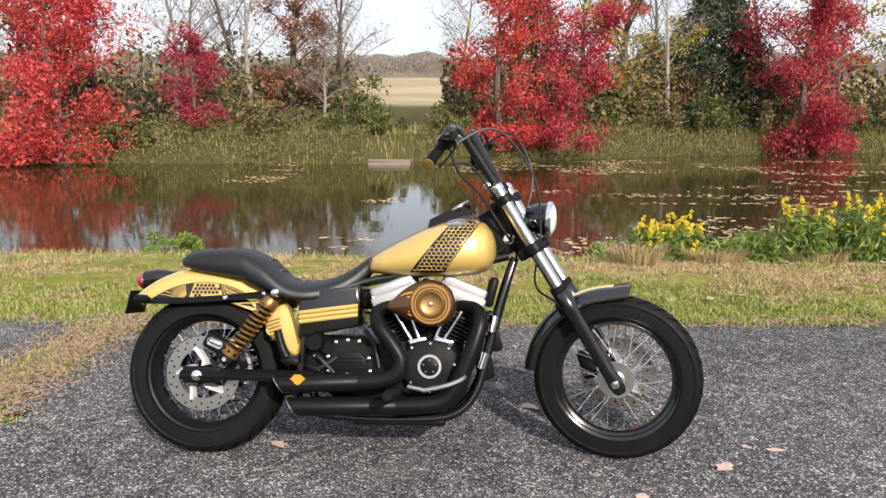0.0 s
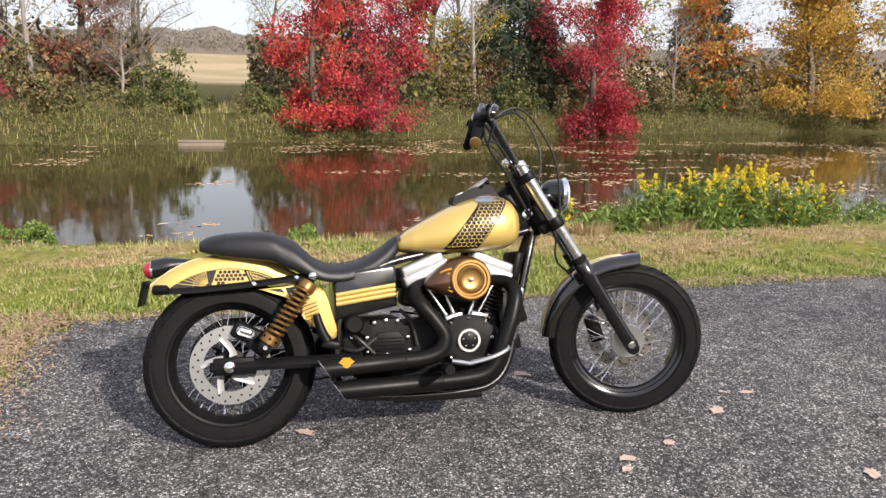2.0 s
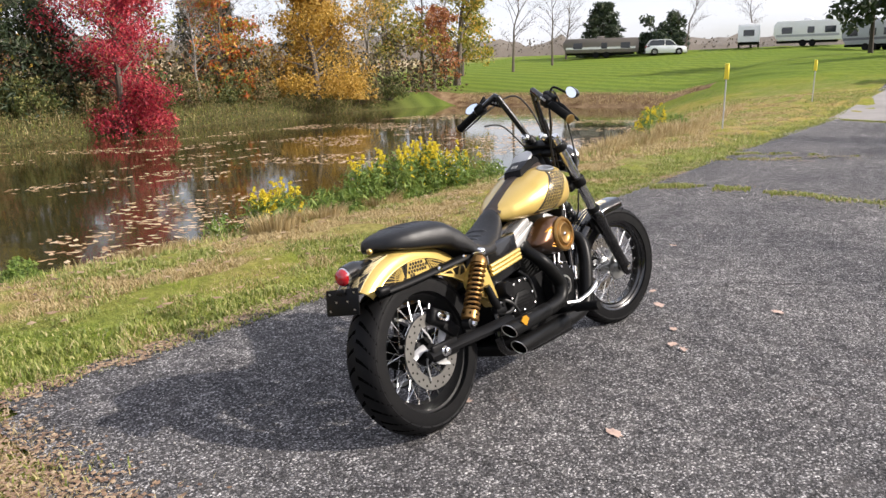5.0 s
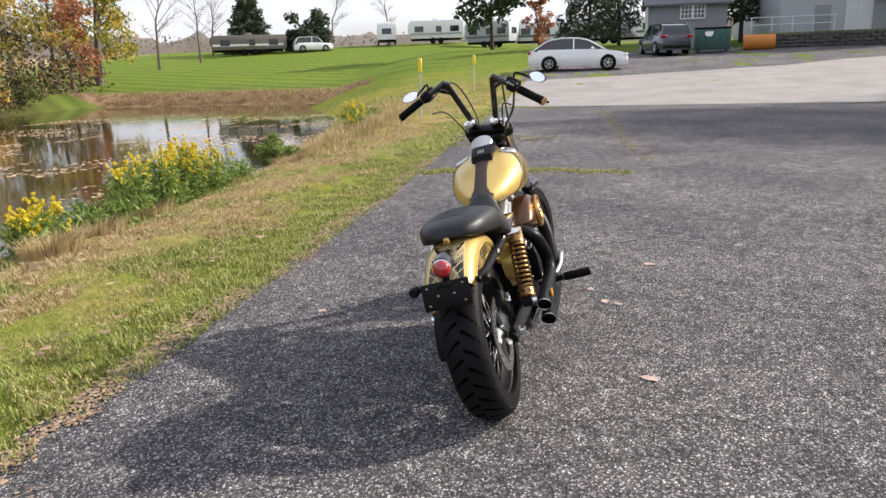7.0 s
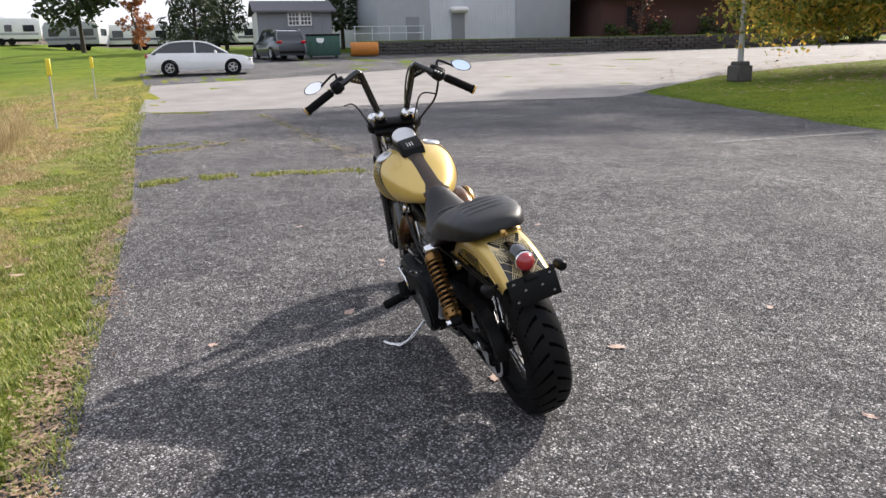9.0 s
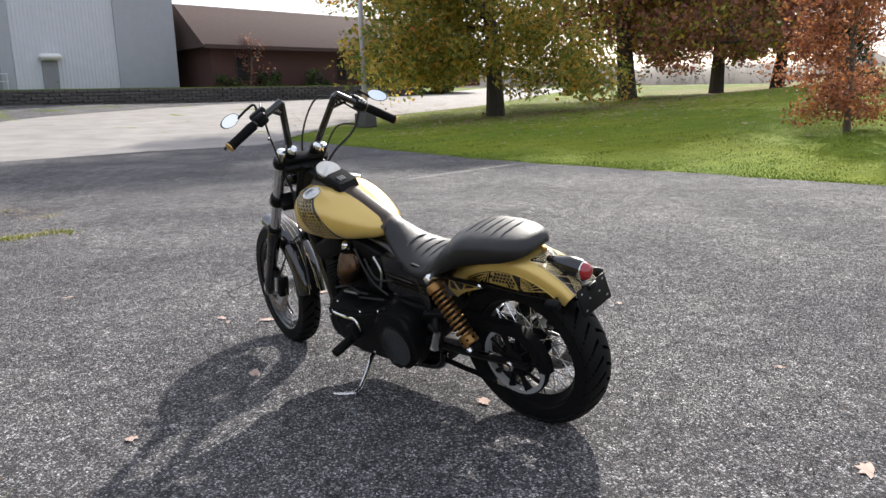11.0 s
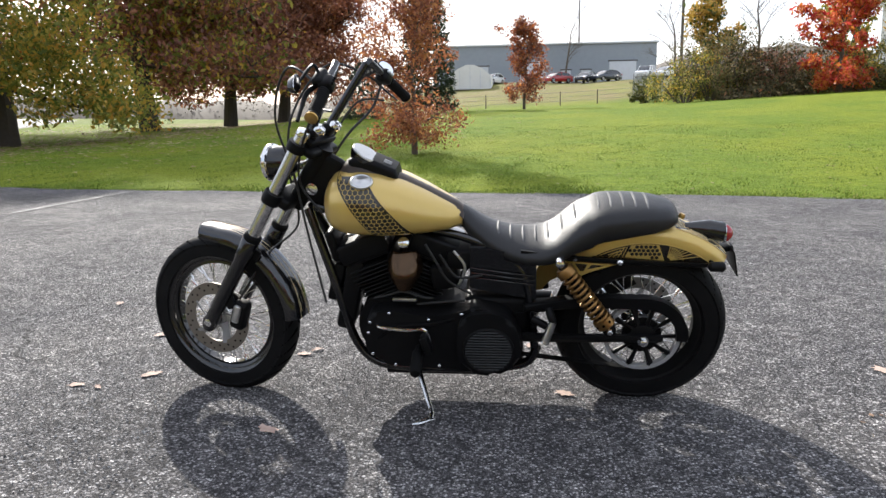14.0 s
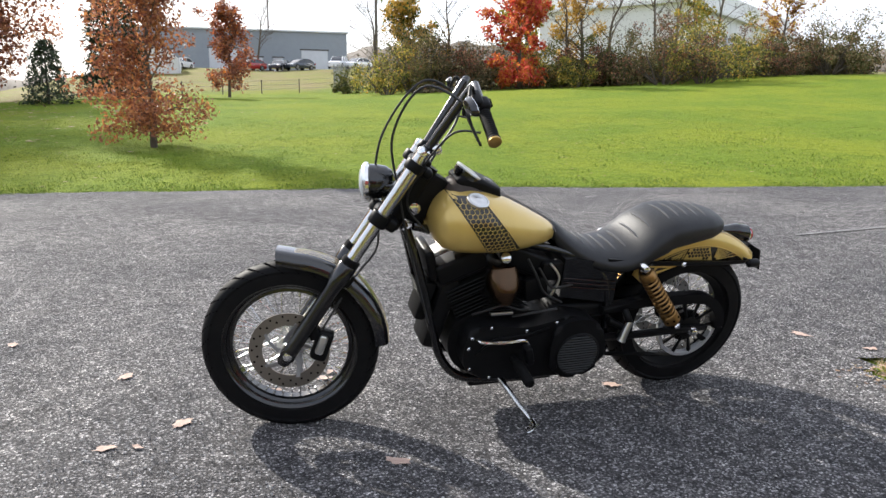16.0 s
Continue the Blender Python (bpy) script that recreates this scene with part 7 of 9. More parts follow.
def conifer(name, x, y, height_, spread, label, seed, leaves=5000, leaf=0.16, first=0.08, top=0.05):
    """A straight trunk with drooping tiers of needled boughs."""
    r = np.random.default_rng(seed)
    x, y, k = set_back(x, y)
    height_, spread = height_ * k, spread * k
    root = empty_thing(name, pose(x, y, ground_z(x, y)), label, "conifer")
    bm = bmesh.new()
    tube(bm, [(0, 0, -0.1), (0.02, 0, height_ * 0.5), (0, 0.02, height_)], [0.02 * height_, 0.014 * height_, 0.003 * height_], 8, 3)
    part("trunk", bm, DARK_BARK, root)
    bm = bmesh.new()
    tips = []
    for k in range(46):
        f = first + (0.98 - first) * (k / 46)
        reach = spread * (1 - f) ** 0.75 * (0.75 + 0.5 * r.random()) + top
        q = k * 2.4 + r.random()
        base = Vector((0, 0, f * height_))
        end = base + Vector((reach * math.cos(q), reach * math.sin(q), -0.10 * reach + 0.12 * height_ * 0.3 * r.random()))
        rod(bm, base, end, 0.006 * height_ * (1.1 - f), 0.001, 4)
        for s in (0.35, 0.6, 0.85, 1.0):
            tips.append(tuple(base.lerp(end, s)))
    tagged(part("boughs", bm, DARK_BARK, root), kind="stuff")
    p = clump_points(r, tips, [0.18 * spread] * len(tips), leaves, 0.6)
    q, f = r.random(leaves) * 6.283, first + (1 - first) * r.random(leaves) ** 1.25
    wide = (spread * (1 - f) ** 0.75 + top) * (0.45 + 0.5 * r.random(leaves) ** 0.5) * (1 + 0.14 * np.sin(q * 3 + f * 17) + 0.1 * np.sin(q * 7 + f * 31))
    p = np.concatenate([p, np.stack([wide * np.cos(q), wide * np.sin(q), f * height_ - 0.12 * wide], 1)])
    cards("needles", p, leaf, PINE_NEEDLE, root, aspect=0.28, seed=seed)
    return root


def bush(name, x, y, height_, width, mat, label, seed, leaves=1200, leaf=0.05, category="bush", mat2=None, share2=0.0, depth=None):
    r = np.random.default_rng(seed)
    x, y, k = set_back(x, y)
    height_, width = height_ * k, width * k
    root = empty_thing(name, pose(x, y, ground_z(x, y)), label, category)
    bm = bmesh.new()
    cs = []
    for k in range(15):
        q = r.random() * 6.283
        e = Vector((width * 0.42 * math.cos(q) * r.random() ** 0.5, (depth or width) * 0.42 * math.sin(q) * r.random() ** 0.5, height_ * (0.25 + 0.65 * r.random() ** 1.3)))
        tube(bm, [(e.x * 0.2, e.y * 0.2, -0.05), (e.x * 0.6, e.y * 0.6, e.z * 0.5), e], [0.012 * height_ + 0.003, 0.009 * height_, 0.003], 5, 2)
        cs += [tuple(e), (e.x * 1.1, e.y * 1.1, e.z * 0.5)]
    tagged(part("stems", bm, BARK, root), kind="stuff")
    p = clump_points(r, cs, [min(height_, width) * (0.12 + 0.17 * r.random()) for _ in cs], leaves)
    p[:, 2] = np.abs(p[:, 2])
    cut = int(leaves * share2)
    if mat2 and cut:
        cards("foliage", p[:cut], leaf, mat2, root, seed=seed + 50)
    cards("foliage", p[cut:], leaf, mat, root, seed=seed)
    return root


def blades(name, x, y, tall, mat, label, seed, width=0.006, lean=0.5, lift=0.0, category="grass", straight=False):
    """Grass: tapering bent blades standing on the ground."""
    r = np.random.default_rng(seed)
    n = len(x)
    z = height(x, y) + lift
    q = r.random(n) * 6.283
    h = tall * (0.5 + 0.8 * r.random(n))
    w = width * (0.7 + 0.6 * r.random(n))
    d = np.stack([np.cos(q), np.sin(q)], 1)
    o = np.stack([-d[:, 1], d[:, 0]], 1)
    b = lean * h * (0.3 + 0.9 * r.random(n))
    P = np.stack([x, y], 1)
    v = np.zeros((n, 5, 3))
    v[:, 0, :2], v[:, 1, :2] = P - o * w[:, None], P + o * w[:, None]
    v[:, 0, 2] = v[:, 1, 2] = z - 0.01
    m = P + d * (b * 0.35)[:, None]
    v[:, 2, :2], v[:, 3, :2] = m + o * (w * 0.7)[:, None], m - o * (w * 0.7)[:, None]
    v[:, 2, 2] = v[:, 3, 2] = z + h * 0.6
    v[:, 4, :2], v[:, 4, 2] = P + d * b[:, None], z + h
    if straight:
        v = v[:, (0, 1, 4)]
        f = np.arange(3 * n, dtype=np.int32).reshape(n, 3)
        return tagged(raw_mesh(name, v.reshape(-1, 3), f, mat, False), label, category, kind="stuff")
    i = np.arange(n)[:, None] * 5
    f = np.concatenate([i + np.array([[0, 1, 2]]), i + np.array([[0, 2, 3]]), i + np.array([[3, 2, 4]])]).astype(np.int32)
    ob = raw_mesh(name, v.reshape(-1, 3), f, mat, False)
    return tagged(ob, label, category, kind="stuff")


def value_noise(x, y, scale, seed=0.0):
    return np.array([noise.noise(Vector((float(a) * scale, float(b) * scale, seed))) for a, b in zip(x, y)])


UNDER_LEAF = leaf_material("wood_undergrowth", [(0, (0.035, 0.032, 0.016)), (0.45, (0.09, 0.08, 0.035)), (0.8, (0.17, 0.13, 0.07)), (0.95, (0.26, 0.19, 0.08)), (1, (0.32, 0.12, 0.06))], 0.85, 0.2)
FAR_WOOD_MASS = bark_material("distant_wood_mass", (0.10, 0.085, 0.065), (0.17, 0.14, 0.11))
FAR_WOOD = leaf_material("distant_woods", [(0, (0.165, 0.145, 0.122)), (1, (0.215, 0.185, 0.15))], 0.9, 0.1)
# ---------------------------------------------------------------- grass and near bank
rg = np.random.default_rng(11)


def on_bank(n, x0, x1, f0, f1):
    """Places on the near bank, from the road's edge (0) to the water (1)."""
    x = rg.uniform(x0, x1, n)
    a, b = lerp_at(x, NORTH_EDGE) - 0.05, lerp_at(x, SHORE_NEAR)
    return x, a + (b - a) * rg.uniform(f0, f1, n)


def scatter(n, x0, x1, f0, f1, scale, seed, lo, hi):
    x, y = on_bank(n, x0, x1, f0, f1)
    k = value_noise(x, y, scale, seed)
    ok = (k > lo) & (k < hi)
    return x[ok], y[ok]


def sward(n, x0, x1, f0, f1, tall, width, dry_share, seed, near_words):
    """Verge grass in one unbroken cover, green tufts and straw patches mixed."""
    x, y = on_bank(n, x0, x1, f0, f1)
    patch = value_noise(x, y, 0.9, seed) + 0.5 * value_noise(x, y, 3.2, seed + 4)
    tuft = value_noise(x, y, 5.5, seed + 8)
    far_in = (y - lerp_at(x, NORTH_EDGE)) / (lerp_at(x, SHORE_NEAR) - lerp_at(x, NORTH_EDGE))
    straw = patch + rg.normal(0, 0.16, len(x)) + 0.34 * np.exp(-((far_in - 0.34) / 0.08) ** 2) - 0.38 * np.exp(-(far_in / 0.17) ** 2) + 0.4 * (far_in - 0.25) > 0.42 - dry_share
    h = tall * np.clip(1.0 + 1.3 * tuft, 0.35, 2.0) * (1 + 1.2 * np.clip(far_in - 0.3, 0, 1))
    blades("verge_grass", x[~straw], y[~straw], h[~straw], GREEN_GRASS, "short tufted green verge grass " + near_words, seed + 20, width, 1.3, straight=width > 0.005)
    blades("verge_grass", x[straw], y[straw], h[straw] * 0.9, DRY_GRASS, "short straw-dry verge grass " + near_words, seed + 21, width * 1.15, 1.8, straight=True)


sward(190000, -5, 9, -0.015, 0.80, 0.026, 0.0042, 0.42, 2, "beside the asphalt")
sward(60000, -16, -5, -0.015, 0.8, 0.035, 0.006, 0.36, 8, "west of the break")
sward(56000, 9, 30, -0.015, 0.75, 0.042, 0.008, 0.42, 5, "further along the asphalt")
for args, tall, mat_, nm, lb, wd in (
    ((20000, -6, 9, 0.66, 0.98, 0.8, 6.0, -0.10, 9), 0.11, DRY_GRASS, "bank_grass", "tall pale dry grass on the pond bank", 0.004),
    ((17000, -6, 9, 0.60, 0.98, 0.9, 9.0, -0.08, 9), 0.08, GREEN_GRASS, "bank_grass", "green weeds among dry grass on the bank", 0.006),
    ((12000, 9, 26, 0.50, 0.80, 0.7, 6.0, -0.15, 9), 0.13, DRY_GRASS, "bank_grass", "tall tan dry grass along the pond", 0.009),
    ((7000, 10.8, 16, 0.46, 0.86, 0.75, 6.0, -0.05, 9), 0.30, DRY_GRASS, "bank_grass", "rank tan grass tufts along the pond", 0.007),
    ((9000, 9, 30, 0.55, 0.98, 0.8, 9.0, -0.1, 9), 0.12, GREEN_GRASS, "bank_grass", "green weeds along the pond", 0.010),
):
    gx_, gy_ = scatter(*args)
    blades(nm, gx_, gy_, tall, mat_, lb, len(gx_), wd)
# the grassy break in the paving
sx = -1.22 + rg.normal(0, 0.13, 5600)
sy = rg.uniform(0.15, 1.75, 5600)
keep_ = value_noise(sx, sy, 4.0, 2.0) > -0.15
keep_[:2000] &= value_noise(sx[:2000], sy[:2000], 2.0, 5.0) > 0.1
blades("gap_grass", sx[:2000][keep_[:2000]], sy[:2000][keep_[:2000]], 0.030, GREEN_GRASS, "green grass growing in a break of the asphalt", 31, 0.004, 0.8)
blades("gap_grass", sx[2000:], sy[2000:], 0.020, DRY_GRASS, "straw-dry grass in a break of the asphalt", 32, 0.003, 2.6)
# weeds and pale grit in the cracks of the lot
GRIT = leaf_material("tan_grit", [(0, (0.10, 0.075, 0.055)), (0.5, (0.24, 0.17, 0.115)), (1, (0.40, 0.30, 0.20))], 0.9, 0.0)
for line, weeds, grit in (
    (((6.45, 2.05), (6.6, 1.65), (6.75, 1.08), (6.65, 0.25), (6.5, -0.6)), 3000, 1500),
    (((9.6, 2.3), (9.9, 1.7), (10.3, 1.05), (10.9, 0.6)), 500, 2200),
    (((20.0, 2.9), (19.4, 2.0), (18.8, 1.2)), 1500, 300),
    (((17.2, -0.1), (14.8, -0.3), (13.2, -0.42), (11.0, -0.5), (9.2, -0.63), (7.6, -0.9)), 260, 3000),
    (((10.2, 2.5), (10.7, 2.0), (10.95, 1.15)), 700, 500),
):
    at = np.array(line)
    for n, tall_ in ((weeds, 0.030), (grit, 0.0)):
        f = rg.random(n) ** (1.8 if tall_ else 1.0) * (len(at) - 1)
        px, py = np.interp(f, np.arange(len(at)), at[:, 0]), np.interp(f, np.arange(len(at)), at[:, 1])
        wide = 0.05 if tall_ else 0.16
        px, py = px + rg.normal(0, wide * (1.5 if tall_ else 1), n) + 0.06 * np.sin(f * 9), py + rg.normal(0, wide, n)
        ok = (py < lerp_at(px, NORTH_EDGE)) & (value_noise(px, py, 3.2, 7.0) > (-0.15 if tall_ else -0.05))
        if tall_:
            blades("crack_weeds", px[ok], py[ok], tall_, GREEN_GRASS, "grass sprouting along a crack in the asphalt", n, 0.007, 1.0, 0.008)
        else:
            c_ = np.stack([px[ok], py[ok], np.full(ok.sum(), 0.0135)], 1)
            tagged(cards("grit", c_, 0.014, GRIT, None, 0.8, 0.0, n, 0.1, 0.97), "pale tan grit gathered along a crack in the asphalt", "grit", kind="stuff")
# mown lawn edge south of the lot, thinning out with distance
lx = rg.uniform(-18, 22, 120000)
ly = lerp_at(lx, SOUTH_EDGE) + 0.08 + 0.08 * np.sin(lx * 3.1) - rg.random(120000) ** 2.2 * 16
blades("lawn_grass", lx, ly, 0.020 * np.clip(1.0 + 1.2 * value_noise(lx, ly, 2.2, 3.0), 0.4, 2), LAWN_GRASS, "mown green lawn grass", 77, 0.009, 1.0, straight=True)

# leaves on paving, lawn and pond
def strewn(name, x, y, size, mat, label, seed, lift=0.012, aspect=0.7, category="leaves", z=None):
    c = np.stack([x, y, (height(x, y) if z is None else np.full(len(x), z)) + lift], 1)
    ob = cards(name, c, size, mat, None, aspect, 0.0, seed, 0.15, 0.97)
    return tagged(ob, label, category, kind="stuff")


ex = np.concatenate([rg.uniform(-5, 12, 12000), -1.2 + rg.normal(0, 0.15, 3000)])
ey = np.concatenate([lerp_at(ex[:12000], NORTH_EDGE) + rg.normal(-0.01, 0.055, 12000) + 0.05 * np.sin(ex[:12000] * 2.3), rg.uniform(0.2, 1.9, 3000)])
ok = (value_noise(ex, ey, 2.3, 6.0) > -0.12) | (np.arange(len(ex)) >= 12000)
ex, ey = ex[ok], ey[ok]
strewn("fallen_leaves", ex, ey, 0.012, FALLEN_LEAF, "curled brown leaves along the asphalt's edge", 41, 0.014)
bx, by = on_bank(700, -5, 16, 0.1, 0.7)
strewn("fallen_leaves", bx, by, 0.035, FALLEN_LEAF, "brown leaves lying on the bank", 42, 0.05)
tx = np.concatenate([rg.normal(19, 6, 3600), rg.normal(23, 7, 5000)])
ty = np.concatenate([rg.normal(-25, 6, 3600), rg.normal(-48, 11, 5000)])
ok = ty < lerp_at(tx, SOUTH_EDGE) - 0.3
strewn("fallen_leaves", tx[ok], ty[ok], 0.09, FALLEN_LEAF, "fallen leaves under the large tree", 43, 0.05)
tx, ty = rg.uniform(-14, 16, 500), rg.uniform(-22, -8, 500)
ok = ty < lerp_at(tx, SOUTH_EDGE) - 0.2
strewn("fallen_leaves", tx[ok], ty[ok], 0.04, FALLEN_LEAF, "scattered leaves on the lawn", 44, 0.05)
px_ = rg.uniform(-22, 34, 52000)
py_ = rg.uniform(7, 27, 52000)
kk = value_noise(px_, py_, 0.28, 3.0) + 0.6 * value_noise(px_ * 0.5, py_ * 1.6, 0.9, 5.0) + 0.30 * np.clip((px_ - 2) / 9, -1.2, 0.6)
ok = (kk > 0.30) & (rg.random(52000) < 0.55)
strewn("floating_leaves", px_[ok], py_[ok], 0.075, FLOAT_LEAF, "rafts of pale fallen leaves floating on the pond", 45, 0.006, 0.7, "leaves", WATER)
# torn dead leaves on the lot, each one a thing
def dead_leaf(x, y, size, seed):
    r = np.random.default_rng(seed)
    bm = bmesh.new()
    ring = []
    for k in range(14):
        q = 2 * math.pi * k / 14
        rr = size * (0.45 + 0.55 * r.random() * (1 if k % 2 else 0.55))
        ring.append(bm.verts.new((rr * math.cos(q), rr * 0.62 * math.sin(q), 0.001 + 0.005 * r.random())))
    mid = bm.verts.new((0, 0, 0.004))
    for k in range(14):
        bm.faces.new((mid, ring[k], ring[(k + 1) % 14]))
    ob = finish("dead_leaf", bm, DEAD_LEAF, None, "", 0)
    ob.matrix_world = pose(x, y, 0.008, 0, 0, float(r.random() * 360))
    return tagged(ob, "torn pale brown dead leaf flat on the asphalt", "leaf", "dead leaves on the asphalt")


DEAD_LEAF = material("dead_leaf_tan", (0.42, 0.24, 0.13), 0.85)
t_, p_ = nodes_of(DEAD_LEAF)
t_.links.new(mixed(t_, noise_out(t_, 40, 5), (0.30, 0.19, 0.15), (0.60, 0.46, 0.38)), p_.inputs["Base Color"])
for i, (x, y, s) in enumerate(((2.06, -0.05, 0.07), (2.31, 0.10, 0.05), (0.29, 0.06, 0.06), (1.69, -0.29, 0.045), (1.47, -0.38, 0.055), (2.2, 0.12, 0.03), (0.41, -0.58, 0.05), (2.31, -0.66, 0.06), (1.43, -0.45, 0.04), (-1.06, -0.31, 0.07), (1.35, 0.49, 0.06), (-1.21, -0.01, 0.05), (2.9, -1.3, 0.05), (0.62, -1.6, 0.04), (1.1, 1.2, 0.04), (-0.5, -1.1, 0.035), (3.6, 0.5, 0.05))):
    dead_leaf(x, y, s, 200 + i)
# loose chips of stone on the lot
n = 95000
qx, qy = rg.normal(0.6, 2.9, n), rg.normal(-0.4, 2.5, n)
ok = (qy < lerp_at(qx, NORTH_EDGE) - 0.05) & (qy > -6)
qx, qy = qx[ok], qy[ok]
sz = 0.002 + 0.0045 * rg.random(len(qx)) ** 2
base = np.array([[1, 0, 0], [-0.5, 0.8, 0], [-0.5, -0.8, 0], [0, 0, 0.9], [0.2, 0.1, -0.3]])
rot_ = rg.random(len(qx)) * 6.283
cs_, sn_ = np.cos(rot_)[:, None], np.sin(rot_)[:, None]
bb = base[None] * (0.7 + 0.6 * rg.random((len(qx), 5, 3))) * sz[:, None, None]
vx = bb[..., 0] * cs_ - bb[..., 1] * sn_ + qx[:, None]
vy = bb[..., 0] * sn_ + bb[..., 1] * cs_ + qy[:, None]
vz = bb[..., 2] + 0.0085
vv_ = np.stack([vx, vy, vz], -1).reshape(-1, 3)
ii = np.arange(len(qx))[:, None] * 5
ff = np.concatenate([ii + np.array([[a, b, 3]]) for a, b in ((0, 1), (1, 2), (2, 0))])
CHIP = leaf_material("stone_chips", [(0, (0.05, 0.05, 0.05)), (0.5, (0.16, 0.155, 0.15)), (1, (0.42, 0.41, 0.39))], 0.7, 0.0)
tagged(raw_mesh("gravel_chips", vv_, ff, CHIP, False), "loose light gravel chips on the asphalt", "gravel", kind="stuff")

# goldenrod clumps and weeds on the bank
def goldenrod(x, y, stems, width, tall, seed, label, flowers=1.0, asters=0):
    r = np.random.default_rng(seed)
    root = empty_thing("goldenrod", pose(x, y, ground_z(x, y)), label, "flowers", "wildflowers on the pond bank")
    bm = bmesh.new()
    leaf_c, flow_c, white = [], [], []
    for k in range(stems):
        q, d = r.random() * 6.283, width * 0.5 * r.random() ** 0.6
        b = Vector((d * math.cos(q), d * 0.6 * math.sin(q), -0.02))
        h = tall * (0.4 + 0.8 * r.random() ** 0.8)
        e = b + Vector((r.normal(0, 0.08) * h, r.normal(0, 0.08) * h, h))
        rod(bm, b, e, 0.004, 0.002, 4)
        for _ in range(46):
            f = 0.12 + 0.75 * r.random()
            p = b.lerp(e, f)
            leaf_c.append((p.x + r.normal(0, 0.06), p.y + r.normal(0, 0.06), p.z + r.normal(0, 0.01)))
        if r.random() < flowers:
            # a plume of drooping arms leaning to one side
            tilt = r.normal(0, 0.05), r.normal(0, 0.05)
            for _ in range(9):
                q2, f, out = r.random() * 6.283, r.random() ** 0.8, 0.03 + 0.05 * r.random()
                for _ in range(22):
                    g = r.random()
                    reach = out * (1.15 - f) * g
                    flow_c.append((e.x + tilt[0] * f + reach * math.cos(q2) + r.normal(0, 0.006), e.y + tilt[1] * f + reach * math.sin(q2) + r.normal(0, 0.006), e.z + (f - 0.7) * 0.19 + 0.5 * reach - 0.7 * reach * g + r.normal(0, 0.006)))
        for _ in range(asters):
            white.append((e.x + r.normal(0, 0.06), e.y + r.normal(0, 0.06), e.z * (0.7 + 0.35 * r.random())))
    tagged(part("stems", bm, GREEN_STEM, root), kind="stuff")
    cards("foliage", leaf_c, 0.052, STEM_LEAF, root, 0.22, 0.3, seed)
    if flow_c:
        cards("blossom", flow_c, 0.0105, GOLDENROD, root, 0.8, 0, seed + 1)
    if white:
        tagged(cards("asters", white, 0.010, WHITE_FLOWER, root, 0.9, 0, seed + 2), kind="stuff")
    return root


GREEN_STEM = material("green_stem", (0.10, 0.13, 0.03), 0.7)
for k, (x, y, stems, wd, tl, fl, wh) in enumerate((
    (3.05, 4.80, 38, 0.64, 0.46, 0.9, 0), (2.45, 4.9, 8, 0.4, 0.32, 0.0, 6), (3.85, 4.75, 40, 0.80, 0.38, 0.0, 0), (4.38, 4.72, 32, 0.62, 0.60, 0.35, 0),
    (4.95, 4.72, 38, 0.8, 0.62, 0.45, 0), (5.50, 4.74, 40, 0.8, 0.66, 0.9, 0), (6.10, 4.8, 26, 0.7, 0.58, 0.6, 8), (6.60, 4.85, 18, 0.6, 0.58, 0.8, 0), (7.3, 5.0, 16, 0.8, 0.40, 0.0, 4),
    (14.1, 5.5, 26, 0.9, 0.46, 0.5, 0), (16.7, 6.4, 34, 1.1, 0.66, 0.7, 0), (18.1, 6.5, 18, 1.0, 0.44, 0.0, 0),
)):
    goldenrod(x, y, stems, wd, tl, 300 + k, "clump of goldenrod in yellow bloom on the pond bank" if fl > 0.2 else ("white asters and green weeds on the pond bank" if wh else "leafy green weeds on the pond bank"), fl, wh)
bush("weed_mound", -2.15, 5.05, 0.36, 0.72, STEM_LEAF, "low green leafy weed mound by the water", 61, 5200, 0.018, "weeds")
bush("weed_mound", 9.75, 5.35, 0.62, 1.05, STEM_LEAF, "leafy green weed mound on the pond bank", 63, 9000, 0.024, "weeds", GREEN_GRASS, 0.2)
bush("weed_mound", 0.5, 5.15, 0.34, 0.60, STEM_LEAF, "small green leafy weed mound by the water", 62, 3600, 0.018, "weeds")
for k, (x, y, h, w) in enumerate(((2.62, 4.25, 0.30, 0.5), (3.4, 4.4, 0.26, 0.5), (4.4, 4.55, 0.26, 0.6), (1.5, 4.7, 0.2, 0.6), (9.2, 4.9, 0.30, 0.8), (10.6, 4.9, 0.34, 1.1), (12.4, 4.9, 0.36, 1.3), (14.5, 5.2, 0.4, 1.5), (16.5, 5.6, 0.4, 1.5))):
    r = np.random.default_rng(400 + k)
    n = 700
    ang, rad_ = r.random(n) * 6.283, w * 0.5 * r.random(n) ** 0.5
    blades("dry_tussock", x + rad_ * np.cos(ang), y + rad_ * np.sin(ang), h * 0.62, DRY_GRASS, "tussock of pale dry grass", 400 + k, 0.004, 0.7)

# ---------------------------------------------------------------- trees
tree("red_maple", -13.7, 23.5, 7.6, 3.2, SCARLET_LEAF, "tall crimson-red maple at the pond's edge", leaves=30000, leaf=0.062, first=0.04, limbs=26, seed=21, upright=0.35, clump=0.24, mat2=RED_LEAF, share2=0.45)
tree("red_maple", -9.4, 25.4, 3.7, 1.25, MAGENTA_LEAF, "small wine-red maple on the pond bank", leaves=8500, leaf=0.045, first=0.14, limbs=18, seed=22, upright=0.6, clump=0.28)
tree("rust_tree", -6.7, 29.6, 8.0, 2.0, RUST_LEAF, "rust-brown leafy tree behind the pond bank", leaves=12000, leaf=0.06, first=0.15, limbs=20, seed=23, upright=0.6)
